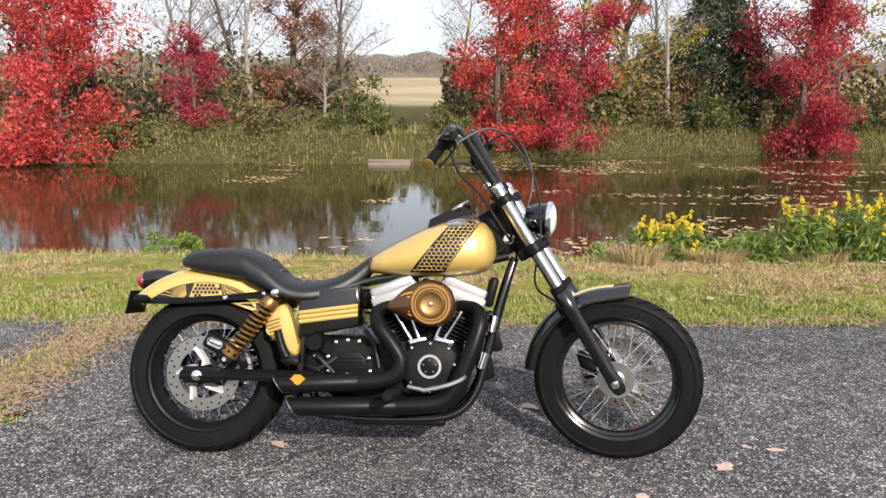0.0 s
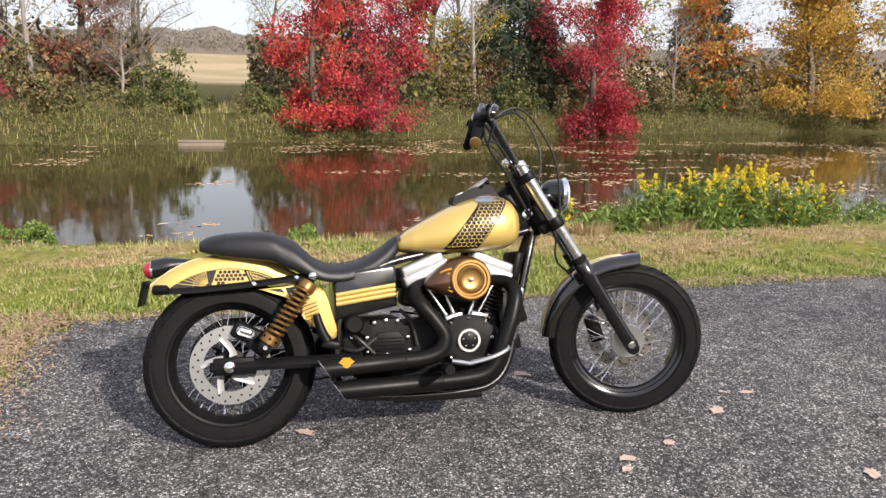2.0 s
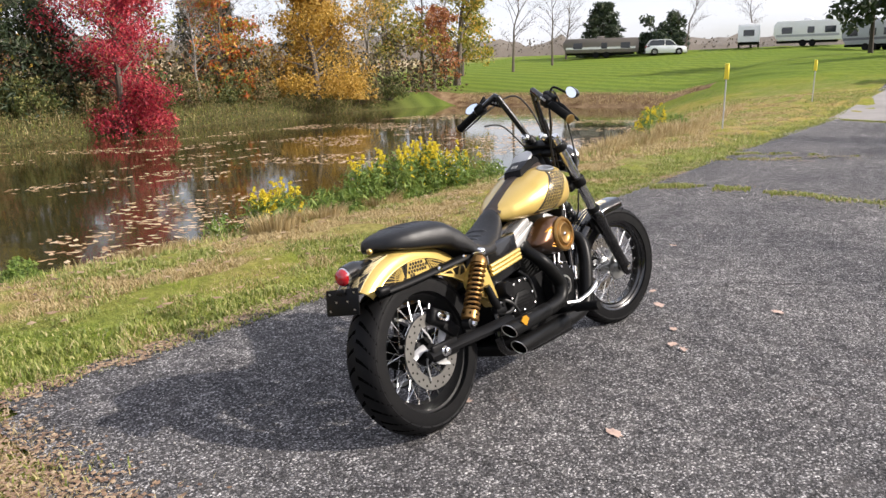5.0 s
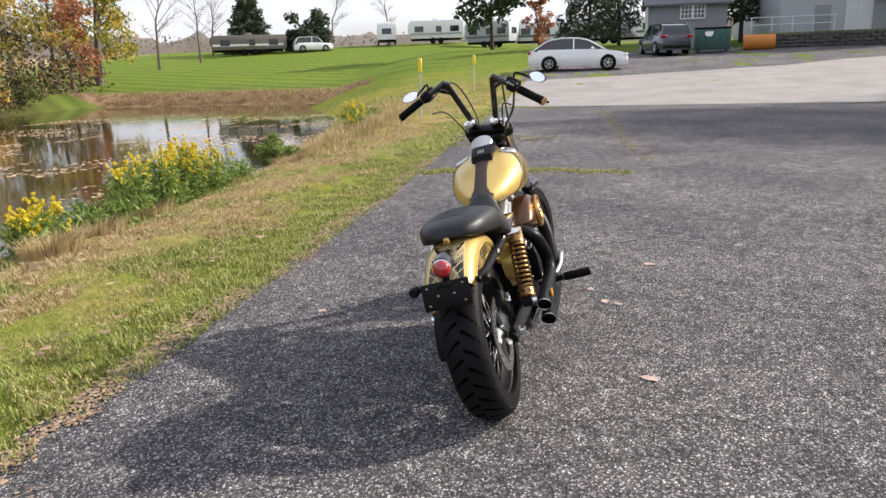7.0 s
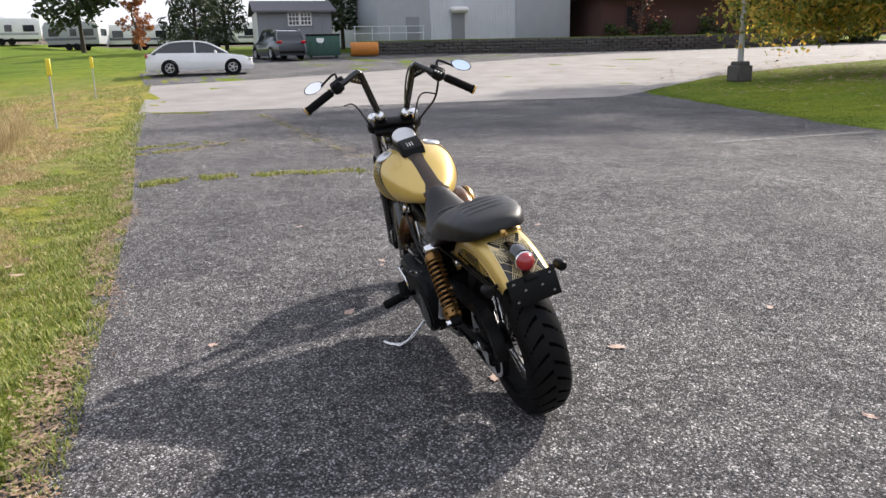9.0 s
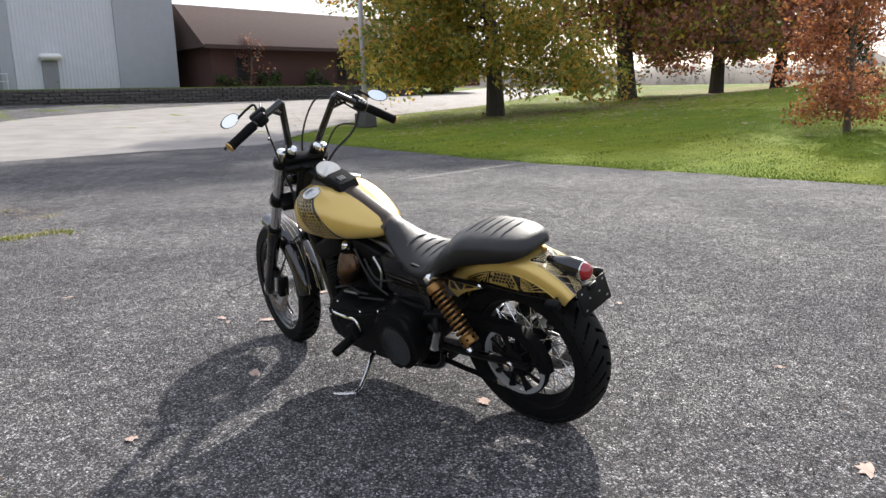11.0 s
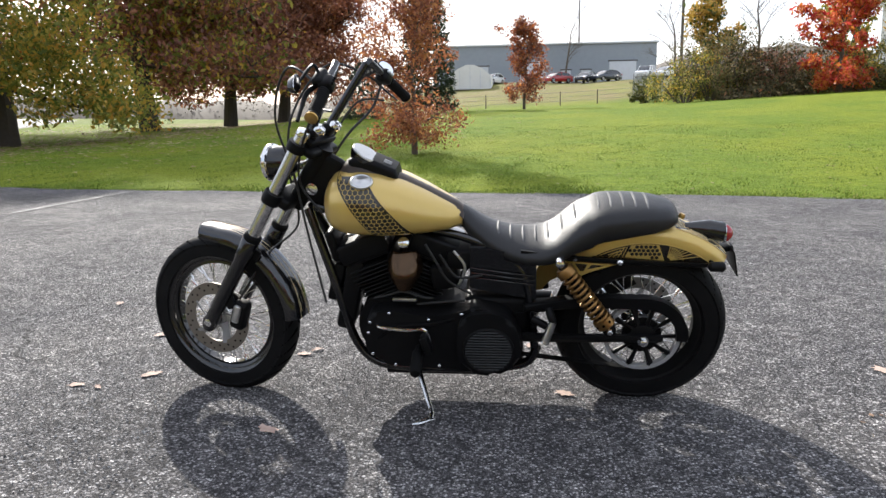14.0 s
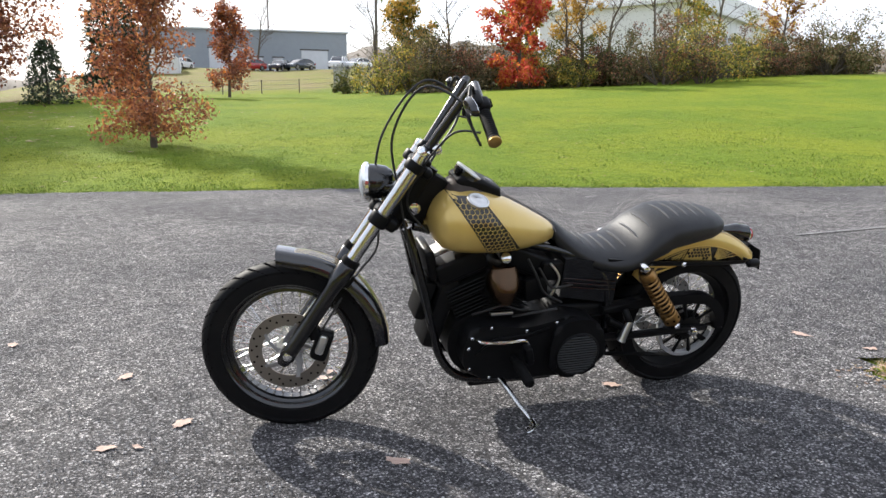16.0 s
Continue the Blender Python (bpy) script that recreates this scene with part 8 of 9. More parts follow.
tree("red_maple", 2.0, 25.6, 6.4, 1.9, SCARLET_LEAF, "bright scarlet maple with uneven limbs by the water", leaves=15000, leaf=0.058, first=0.05, limbs=20, seed=24, upright=0.7, clump=0.26, lean=(-0.4, 0), mat2=RED_LEAF, share2=0.3)
tree("red_maple", 4.15, 25.8, 4.9, 2.2, RED_LEAF, "spreading crimson maple by the water", leaves=12000, leaf=0.058, first=0.06, limbs=16, seed=25, upright=0.75, clump=0.24, lean=(0.9, 0), mat2=MAGENTA_LEAF, share2=0.4)
tree("yellow_green_tree", 7.2, 30.2, 8.5, 2.5, YELLOWGREEN_LEAF, "tall yellow-green tree behind the red maples", leaves=15000, leaf=0.07, first=0.1, limbs=24, seed=26, upright=0.6)
conifer("evergreen", 11.2, 30.8, 5.9, 3.1, "dark green cedar behind the pond", 27, 9000, 0.14, 0.05, 0.5)
tree("red_maple", 13.6, 27.0, 7.2, 2.2, RED_LEAF, "dense crimson maple above the pond bank", leaves=24000, leaf=0.06, first=0.05, limbs=24, seed=28, upright=0.6, clump=0.26, mat2=MAGENTA_LEAF, share2=0.45)
tree("orange_tree", 21.4, 31.6, 5.8, 2.4, ORANGE_LEAF, "orange autumn tree behind the pond", leaves=5440, leaf=0.107, first=0.08, limbs=18, seed=29, mat2=YELLOWGREEN_LEAF, share2=0.4)
tree("yellow_tree", 27.4, 31.2, 8.6, 3.6, YELLOW_LEAF, "large golden-yellow tree at the pond's corner", leaves=30000, leaf=0.09, first=0.05, limbs=30, seed=30, upright=0.5, clump=0.24)
conifer("evergreen", 24.5, 37.0, 10, 2.4, "tall dark evergreen behind the yellow tree", 31, 5000, 0.2)
conifer("evergreen", 33.5, 38.0, 11, 2.6, "tall dark evergreen in the wood", 32, 5000, 0.2)
tree("wood_tree", 39.5, 37.0, 10, 3.2, YELLOWGREEN_LEAF, "thin green and yellow tree at the wood's edge", leaves=6120, leaf=0.148, first=0.25, limbs=18, seed=33)
tree("wood_tree", 46.5, 36.0, 11, 3.4, YELLOWGREEN_LEAF, "green and yellow tree at the wood's end", leaves=7140, leaf=0.164, first=0.2, limbs=18, seed=34)
tree("rust_tree", 42.5, 35.0, 6, 2.4, COPPER_LEAF, "copper-leaved small tree by the wood", leaves=3060, leaf=0.115, first=0.2, limbs=14, seed=35)
conifer("evergreen", 4.0, 36.5, 8.0, 2.0, "dark evergreen far behind the maples", 36, 3000, 0.2)
tree("wood_tree", 17.5, 33.5, 8.5, 2.6, YELLOWGREEN_LEAF, "half-bare olive tree behind the pond", leaves=3740, leaf=0.107, first=0.2, limbs=18, seed=37)
tree("wood_tree", -18.5, 29.0, 8.5, 3.0, RUST_LEAF, "half-bare brown tree behind the red maple", leaves=4080, leaf=0.107, first=0.15, limbs=18, seed=38)
for k, (x, y, h) in enumerate(((-12.0, 30, 9), (-10.6, 27.5, 7.5), (-9.4, 31, 9.5), (-8.2, 28.5, 8), (-5.4, 31.5, 9), (-4.3, 28.4, 6.5), (-4.9, 27.0, 4.2), (0.3, 30.5, 7.2), (5.8, 33, 9), (8.8, 28.6, 7.5), (13.0, 33.5, 9), (16.6, 30.5, 6), (19.0, 30.0, 5), (22.6, 33.0, 8.5), (30.5, 35, 9), (36.2, 36, 9), (41.5, 39, 11), (44.5, 38, 10), (50.0, 40, 11), (55.0, 42, 10), (-16.0, 31, 9), (-21, 30, 9), (15.2, 35, 10), (10, 36, 10))):
    bare_tree("bare_tree", x, y, h, "leafless grey tree in the wood behind the pond" if k % 3 else "slender leafless tree with pale bark", 500 + k, BARK if k % 3 else PALE_BARK, None, 15, None, (0.6 * math.sin(k * 2.1), 0))
for k, (x, y, h, w, m1) in enumerate(((6.0, 28.6, 1.8, 2.6, OLIVE_LEAF), (8.2, 28.2, 1.6, 2.6, BRUSH_LEAF), (10.3, 28.3, 1.5, 2.6, OLIVE_LEAF), (12.2, 28.4, 1.4, 2.2, BRUSH_LEAF), (16.0, 29.2, 1.6, 2.4, OLIVE_LEAF), (18.2, 29.6, 1.6, 2.6, BRUSH_LEAF), (20.5, 30.2, 1.7, 2.6, OLIVE_LEAF), (23.2, 31.0, 1.8, 2.8, BRUSH_LEAF), (-11.6, 24.2, 1.0, 2.0, OLIVE_LEAF), (-7.0, 25.6, 1.3, 2.2, BRUSH_LEAF), (-4.0, 26.4, 1.6, 2.4, OLIVE_LEAF), (-2.4, 26.0, 0.9, 1.6, OLIVE_LEAF), (0.2, 26.4, 1.2, 1.8, OLIVE_LEAF), (30.8, 31.2, 1.6, 2.6, BRUSH_LEAF), (33.8, 31.6, 1.5, 2.6, OLIVE_LEAF), (-8.5, 27.2, 2.4, 2.6, BRUSH_LEAF), (-3.6, 28.6, 2.4, 2.4, OLIVE_LEAF), (9.5, 29.8, 2.6, 2.4, RUST_LEAF), (14.6, 29.4, 1.6, 2.0, RUST_LEAF))):
    bush("bank_shrub", x, y, h, w, m1, "tangled olive shrub on the far pond bank" if m1 is OLIVE_LEAF else ("rust-leaved shrub on the far bank" if m1 is RUST_LEAF else "dry brown brush on the far pond bank"), 600 + k, 2600, 0.07, "shrub", GREEN_LEAF, 0.2)


# rank grass and brush along the far shore
def far_bank(n, x0, x1, d0, d1):
    x = rg.uniform(x0, x1, n)
    return x, lerp_at(x, SHORE_FAR) + rg.uniform(d0, d1, n)


hx, hy = far_bank(7000, -26, 37, 0.3, 5.0)
blades("far_bank_grass", hx, hy, 0.28 * np.clip(1 + 1.2 * value_noise(hx, hy, 0.5, 2.0), 0.3, 2), DRY_GRASS, "rank tan grass on the far pond bank", 71, 0.010, 0.6)
hx, hy = far_bank(12000, -26, 37, -0.1, 4.0)
blades("far_bank_grass", hx, hy, 0.28 * np.clip(1 + 1.2 * value_noise(hx, hy, 0.6, 5.0), 0.3, 2), GREEN_GRASS, "green weeds on the far pond bank", 72, 0.012, 0.6)
for n_, mat_, lb, sd_ in ((90000, OLIVE_LEAF, "dense olive brush along the far bank", 73), (44000, BRUSH_LEAF, "dry tan brush and seed heads along the far bank", 70)):
    hx, hy = far_bank(n_, -26, 37, -0.25, 5.0)
    up_ = np.clip(0.55 + 0.9 * value_noise(hx, hy, 0.45, 8.0) + 0.35 * value_noise(hx, hy, 1.6, 9.0), 0.12, 1.6)
    keep_ = np.abs(hx + 2.0) > 0.95
    hx, hy, up_ = hx[keep_], hy[keep_], up_[keep_]
    n_ = len(hx)
    tagged(cards("far_bank_brush", np.stack([hx, hy, np.maximum(height(hx, hy), WATER) + rg.random(n_) ** 1.1 * up_], 1), 0.045, mat_, None, 0.5, 0, sd_), lb, "brush", kind="stuff")
hx = POND_END + 0.1 + rg.random(4000) * 1.6
hy = rg.uniform(16, 35, 4000)
blades("shore_grass", hx, hy, 0.09, DRY_GRASS, "dry tan grass at the pond's end", 74, 0.02, 0.6)
# undergrowth filling the wood behind the pond, left open towards the fields
def thicket(n, low, high, d0, d1, size, mat, aspect, up, seed, label, lump=0.0):
    x, y = rg.uniform(-40, 62, n), rg.uniform(d0, d1, n)
    gap = (x + 1.8 + 0.075 * (y - 26)) / (1 + (y - 26) * 0.03)
    ok = ((gap < -1.9) | (gap > 1.5)) & (x < 50 - (y - 30) * 0.3) & (y > lerp_at(x, SHORE_FAR) + 1.5)
    x, y = x[ok], y[ok]
    top = high * np.clip(1 + lump * value_noise(x, y, 0.22, seed) + 0.5 * lump * value_noise(x, y, 0.7, seed + 2), 0.1, 2)
    z = height(x, y) + low + rg.random(len(x)) * (top - low)
    tagged(cards("undergrowth", np.stack([x, y, z], 1), size, mat, None, aspect, up, seed), label, "undergrowth", kind="stuff")


thicket(36000, 0.0, 2.2, 28, 40, 0.15, UNDER_LEAF, 0.6, 0.0, 75, "brown and olive undergrowth in the wood", 0.8)
thicket(26000, 0.0, 3.0, 29, 41, 0.17, UNDER_LEAF, 0.6, 0.0, 76, "dusky tangle of brush deeper in the wood", 0.9)
thicket(42000, 0.4, 7.2, 29, 45, 0.30, GREY_TWIG, 0.035, 0.6, 77, "tangle of grey leafless twigs in the wood", 0.5)
thicket(9000, 1.0, 5.0, 29, 36, 0.09, YELLOWGREEN_LEAF, 0.6, 0.0, 78, "last yellow-green leaves hanging in the wood", 1.4)
# far woods along the skyline: a lumpy dark mass and the leafy tops over it
fa = np.linspace(0, 2 * math.pi, 560)
rows_ = []
for rr, k in ((205, 0.0), (212, 0.55), (225, 1.0), (245, 1.0), (262, 0.0)):
    fx, fy = rr * np.cos(fa), rr * np.sin(fa)
    lift = (5.2 + 3.4 * value_noise(fx, fy, 0.02, 1.0) + 3.0 * value_noise(fx, fy, 0.12, 4.0) + 2.0 * value_noise(fx, fy, 0.4, 6.0)) * k
    rows_.append(np.stack([fx, fy, height(fx, fy) + lift - (0.4 if k == 0 else 0)], 1))
rows_ = np.array(rows_)
tagged(grid_sheet("far_woods", rows_[..., 0], rows_[..., 1], rows_[..., 2], FAR_WOOD_MASS), "hazy distant wooded ridge", "woods", kind="stuff")
fa = np.concatenate([rg.uniform(0, 2 * math.pi, 34000), rg.uniform(1.5, 1.95, 12000)])
fr = rg.uniform(206, 232, 46000)
fx, fy = fr * np.cos(fa), fr * np.sin(fa)
top_ = 4.6 + 3.4 * value_noise(fx, fy, 0.02, 1.0) + 3.0 * value_noise(fx, fy, 0.12, 4.0)
tagged(cards("far_woods", np.stack([fx, fy, height(fx, fy) + rg.random(46000) ** 0.8 * top_], 1), 0.34, FAR_WOOD, None, 0.7, 0, 79), "hazy distant woods on the skyline", "woods", kind="stuff")

# south lawn trees
tree("maple", 21.0, -25.3, 15.0, 7.0, MAPLE_LEAF, "large spreading maple turning yellow and orange on the lawn", leaves=85000, leaf=0.112, first=0.16, limbs=34, trunk_r=0.34, seed=81, upright=0.18, clump=0.19, bark=DARK_BARK, mat2=ORANGE_LEAF, share2=0.40, twigs=3, top2=True)
tree("maple", 23.6, -42.0, 23, 9.0, MAPLE_LEAF, "old maple with dark trunk and yellowing leaves", leaves=62000, leaf=0.17, first=0.19, limbs=40, trunk_r=0.5, seed=82, upright=0.25, bark=DARK_BARK, mat2=RUST_LEAF, share2=0.6)
tree("dark_red_tree", 25.6, -60.0, 22, 8.5, RUST_LEAF, "tall dark rust-red shade tree", leaves=60000, leaf=0.17, first=0.19, limbs=38, trunk_r=0.5, seed=83, upright=0.3, bark=DARK_BARK)
tree("dark_red_tree", 23.2, -67.0, 21, 8.5, RUST_LEAF, "tall rust-brown shade tree behind the lawn", leaves=60000, leaf=0.17, first=0.21, limbs=38, trunk_r=0.5, seed=84, upright=0.3, bark=DARK_BARK, mat2=COPPER_LEAF, share2=0.2)
tree("young_oak", 3.05, -14.85, 4.5, 1.3, COPPER_LEAF, "young oak with copper-orange leaves on the lawn", leaves=13000, leaf=0.044, first=0.10, limbs=30, trunk_r=0.06, seed=85, upright=0.7, clump=0.25, mat2=RUST_LEAF, share2=0.35)
tree("young_pear", 0.5, -46.9, 5.4, 1.5, RUST_LEAF, "young rust-red tree with a rounded crown", leaves=6120, leaf=0.090, first=0.18, limbs=22, trunk_r=0.08, seed=86, upright=0.9, clump=0.3, mat2=ORANGE_LEAF, share2=0.2)
conifer("arborvitae", 7.4, -51.5, 10.5, 1.8, "tall narrow dark green evergreen on the lawn", 87, 5000, 0.2, 0.04, 0.5)
conifer("arborvitae", 8.9, -36.5, 2.9, 0.9, "small dark evergreen on the lawn", 88, 1200, 0.12, 0.04, 0.25)
hr_ = np.random.default_rng(17)
for k in range(34):
    x = -10.0 - 36.0 * k / 33 + hr_.normal(0, 0.5)
    y = -46.5 + 2.0 * math.sin(k * 0.9) + hr_.normal(0, 1.2) + (2.5 if x < -20 else 0)
    h = 2.1 + 3.2 * hr_.random() ** 1.4
    m1, m2 = ((OLIVE_LEAF, GREEN_LEAF), (BRUSH_LEAF, OLIVE_LEAF), (UNDER_LEAF, RUST_LEAF), (YELLOWGREEN_LEAF, OLIVE_LEAF), (UNDER_LEAF, BRUSH_LEAF))[int(hr_.integers(5))]
    bush("hedgerow_shrub", x, y, h, h * (1.0 + 0.9 * hr_.random()) + 0.8, m1, "tangled autumn shrub in the hedgerow above the lawn", 900 + k, 4200, 0.075, "shrub", m2, 0.35)
bush("hedgerow_shrub", -8.7, -57.0, 2.0, 2.4, OLIVE_LEAF, "low olive shrub beside the fenced yard", 945, 1500, 0.1, "shrub")
bush("hedgerow_shrub", -12.0, -56, 3.0, 3.5, UNDER_LEAF, "dusky shrub beside the fenced yard", 946, 2400, 0.1, "shrub")
hn = 16000
hx, hy = rg.uniform(-48, -11, hn), rg.normal(-45.5, 1.6, hn)
tagged(cards("hedgerow_brush", np.stack([hx, hy, height(hx, hy) + rg.random(hn) * np.clip(0.9 + 1.5 * value_noise(hx, hy, 0.3, 3.0), 0.2, 2.4)], 1), 0.11, UNDER_LEAF, None, 0.5, 0, 947), "dry brush filling the foot of the hedgerow", "brush", kind="stuff")
tree("yellow_tree", -24.0, -47.0, 7.5, 2.2, YELLOW_LEAF, "thin yellow tree in the hedgerow", leaves=3600, leaf=0.11, first=0.1, limbs=18, seed=94, upright=0.8)
tree("yellow_green_tree", -33.5, -47.0, 7.0, 2.0, YELLOWGREEN_LEAF, "half-bare olive tree in the hedgerow", leaves=2600, leaf=0.11, first=0.1, limbs=18, seed=95, upright=0.8)
tree("yellow_tree", -40.0, -46.0, 6.5, 2.0, YELLOW_LEAF, "sparse yellow tree at the hedgerow's end", leaves=2600, leaf=0.11, first=0.1, limbs=18, seed=96, upright=0.8, mat2=RUST_LEAF, share2=0.4)
tree("orange_tree", -17.4, -43.0, 6.4, 2.3, ORANGE_LEAF, "flame-orange tree in the hedgerow", leaves=7140, leaf=0.123, first=0.08, limbs=20, seed=91, upright=0.8, mat2=SCARLET_LEAF, share2=0.4)
tree("yellow_green_tree", -19.5, -47.5, 9, 2.4, YELLOWGREEN_LEAF, "tall olive and yellow tree in the hedgerow", leaves=5100, leaf=0.139, first=0.1, limbs=18, seed=92)
tree("yellow_tree", -12.5, -50.0, 6.6, 2.4, YELLOW_LEAF, "yellow autumn tree at the hedgerow's end", leaves=5440, leaf=0.131, first=0.1, limbs=18, seed=93, mat2=GREEN_LEAF, share2=0.3)
for k, (x, y, h) in enumerate(((-15.0, -50, 9), (-22.5, -46, 8), (-26, -47, 9.5), (-29.5, -46, 9), (-36.0, -48, 10), (-10.0, -52, 8), (-5.5, -112, 12), (-33, -49, 11))):
    bare_tree("bare_tree", x, y, h, "leafless tree standing in the hedgerow", 950 + k, BARK)

# trees round the eastern buildings and trailers
conifer("pine", 58.0, 1.6, 7.5, 2.6, "dark pine by the parked cars", 101, 1500, 0.26, 0.12, 0.2)
conifer("pine", 61.0, -0.6, 8.0, 1.9, "dark pine beside the shed", 102, 1100, 0.26, 0.2, 0.2)
conifer("pine", 58.5, -9.4, 8.5, 1.8, "pine between shed and metal building", 103, 1300, 0.26, 0.2)
tree("dark_pine_oak", 67.0, 10.6, 9.5, 4.0, PINE_NEEDLE, "open-crowned dark pine by the trailers", "tree", 2600, 0.28, 0.3, 0.16, 16, DARK_BARK, 104, upright=0.3)
tree("yellow_tree", 66.0, 6.2, 5.0, 1.4, COPPER_LEAF, "thin copper-leaved tree by the trailers", leaves=1530, leaf=0.131, first=0.2, limbs=12, seed=105)
bush("round_evergreen", 88.5, 37.2, 5.0, 5.8, PINE_NEEDLE, "large round dark evergreen bush on the rise", 106, 4000, 0.26)
conifer("evergreen", 88.4, 45.2, 6.6, 2.6, "dark evergreen on the rise", 107, 3500, 0.3, 0.03, 0.8)
for k, (x, y, h) in enumerate(((84, 48, 9), (88, 34, 8), (74, 44, 9), (66, 44, 10), (96, 29, 8))):
    bare_tree("bare_tree", x, y, h, "leafless tree on the rise behind the pond", 980 + k, BARK)

# ---------------------------------------------------------------- buildings, vehicles, posts
def painted(name, c, rough=0.6, vary=0.12, scale=1.5, metal=0.0):
    m = material(name, c, rough, metal)
    t, p = nodes_of(m)
    dark = tuple(v * (1 - vary) for v in c)
    lite = tuple(min(1, v * (1 + vary)) for v in c)
    t.links.new(mixed(t, noise_out(t, scale, 7, 0.65), dark, lite), p.inputs["Base Color"])
    return m


GREY_SIDING = painted("grey_wood_siding", (0.24, 0.25, 0.27), 0.7)
WHITE_TRIM = painted("white_painted_trim", (0.75, 0.75, 0.74), 0.5)
SHINGLE = painted("grey_shingles", (0.15, 0.15, 0.16), 0.9, 0.3, 6)
METAL_GREY = painted("grey_metal_wall", (0.36, 0.38, 0.41), 0.45)
METAL_PALE = painted("pale_ribbed_metal", (0.60, 0.62, 0.66), 0.4)
BRICK = painted("red_brown_brick", (0.105, 0.060, 0.055), 0.85, 0.25, 8)
BROWN_ROOF = painted("brown_shingle_roof", (0.085, 0.06, 0.055), 0.9, 0.25, 5)
STONE = painted("dark_stone_wall", (0.10, 0.095, 0.09), 0.9, 0.4, 3)
for m_ in (SHINGLE, BROWN_ROOF, STONE, BRICK):
    m_.node_tree.nodes["Principled BSDF"].inputs["Specular IOR Level"].default_value = 0.1
WINDOW_DARK = material("window_glass_dark", (0.02, 0.025, 0.03), 0.06, 0.0, Coat_Weight=0.5)
DUMP_GREEN = painted("dark_green_steel", (0.015, 0.07, 0.05), 0.5)
PLOW_ORANGE = painted("orange_steel", (0.55, 0.20, 0.03), 0.5, 0.25, 4)
WHITE_CAR = material("white_car_paint", (0.82, 0.83, 0.85), 0.25, 0.0, Coat_Weight=1.0)
DARK_CAR = material("dark_blue_grey_paint", (0.045, 0.055, 0.07), 0.25, 0.3, Coat_Weight=1.0)
RED_CAR = material("red_car_paint", (0.35, 0.02, 0.02), 0.25, 0.0, Coat_Weight=1.0)
BLACK_CAR = material("black_car_paint", (0.015, 0.015, 0.018), 0.25, 0.0, Coat_Weight=1.0)
YELLOW_FLAG = material("yellow_plastic", (0.75, 0.6, 0.03), 0.5)
TENT_WHITE = painted("white_fabric", (0.75, 0.75, 0.74), 0.7)
WOOD_POLE = painted("weathered_pole", (0.12, 0.10, 0.085), 0.9)


def box_part(name, parent, c, size, mat, label="", bevel=0.0, rz=0.0, ry=0.0):
    bm = bmesh.new()
    block(bm, pose(*c, 0, ry, rz), size, bevel, 1)
    return part(name, bm, mat, parent, label)


def window_part(parent, c, size, cols=2, rows=2, trim=None):
    """A framed window standing on the -x face."""
    w = box_part("window", parent, c, (0.10, size[0], size[1]), trim or WHITE_TRIM, "dark-framed window" if trim else "white-framed window")
    for i in range(cols):
        for j in range(rows):
            pw, ph = (size[0] - 0.12) / cols, (size[1] - 0.12) / rows
            box_part("pane", w, (c[0] - 0.045, c[1] - size[0] / 2 + 0.06 + pw * (i + 0.5), c[2] - size[1] / 2 + 0.06 + ph * (j + 0.5)), (0.03, pw - 0.05, ph - 0.05), WINDOW_DARK)


# grey shed
sh = empty_thing("shed", pose(51.4, -4.95, 1.8), "grey board-sided shed with white window and grey roof", "shed")
box_part("wall", sh, (2.5, 0, 1.4), (5.0, 5.0, 2.8), GREY_SIDING)
box_part("gable_wall", sh, (2.5, 2.52, 1.4), (4.9, 0.04, 2.76), WHITE_TRIM, "pale end wall")
for k in range(9):
    box_part("batten", sh, (-0.02, -2.45 + 0.6125 * k, 1.4), (0.05, 0.06, 2.8), GREY_SIDING)
for s in (-1, 1):
    bm = bmesh.new()
    slab(bm, [(-0.4, 2.70), (2.5, 3.52), (2.5, 3.64), (-0.4, 2.82)], -2.8, 2.8)
    if s > 0:
        turned(bm, Matrix.Translation((2.5, 0, 0)) @ Matrix.Rotation(math.pi, 4, "Z") @ Matrix.Translation((-2.5, 0, 0)))
    part("roof", bm, SHINGLE, sh)
for yy in (0.07, -0.73):
    window_part(sh, (-0.03, yy, 2.28), (0.8, 0.92), 3, 3)

# metal building in three bays
mb = empty_thing("metal_building", pose(50.5, -17.4, 2.0), "large grey metal building with a pale ribbed bay", "building")
box_part("wall", mb, (10, 5.0, 4.5), (20, 3.7, 9.0), METAL_GREY)
box_part("wall", mb, (10.15, -0.15, 4.5), (20, 6.6, 9.0), METAL_PALE, "pale ribbed metal wall")
box_part("wall", mb, (10, -5.6, 4.5), (20, 4.3, 9.0), METAL_GREY)
for k in range(28):
    box_part("rib", mb, (0.13, -3.3 + 0.235 * k, 4.5), (0.05, 0.05, 8.9), METAL_PALE)
for yy, hh in ((4.4, 2.1), (1.0, 2.3)):
    d_ = box_part("door", mb, (0.02 if yy > 2 else 0.10, yy, hh / 2), (0.12, 0.95, hh), GREY_SIDING, "grey steel door")
    box_part("handle", d_, (-0.08 if yy > 2 else 0.0, yy - 0.35, 1.0), (0.06, 0.12, 0.05), CHROME)
box_part("door_canopy", mb, (-0.2, 1.0, 2.55), (0.7, 1.3, 0.4), WHITE_TRIM, "white canopy over the door", 0.15)
box_part("roof", mb, (10, 0, 9.1), (20.6, 15, 0.25), METAL_PALE)
hr = empty_thing("handrail", pose(49.6, -18.5, 2.45), "grey pipe handrail by the metal building", "railing")
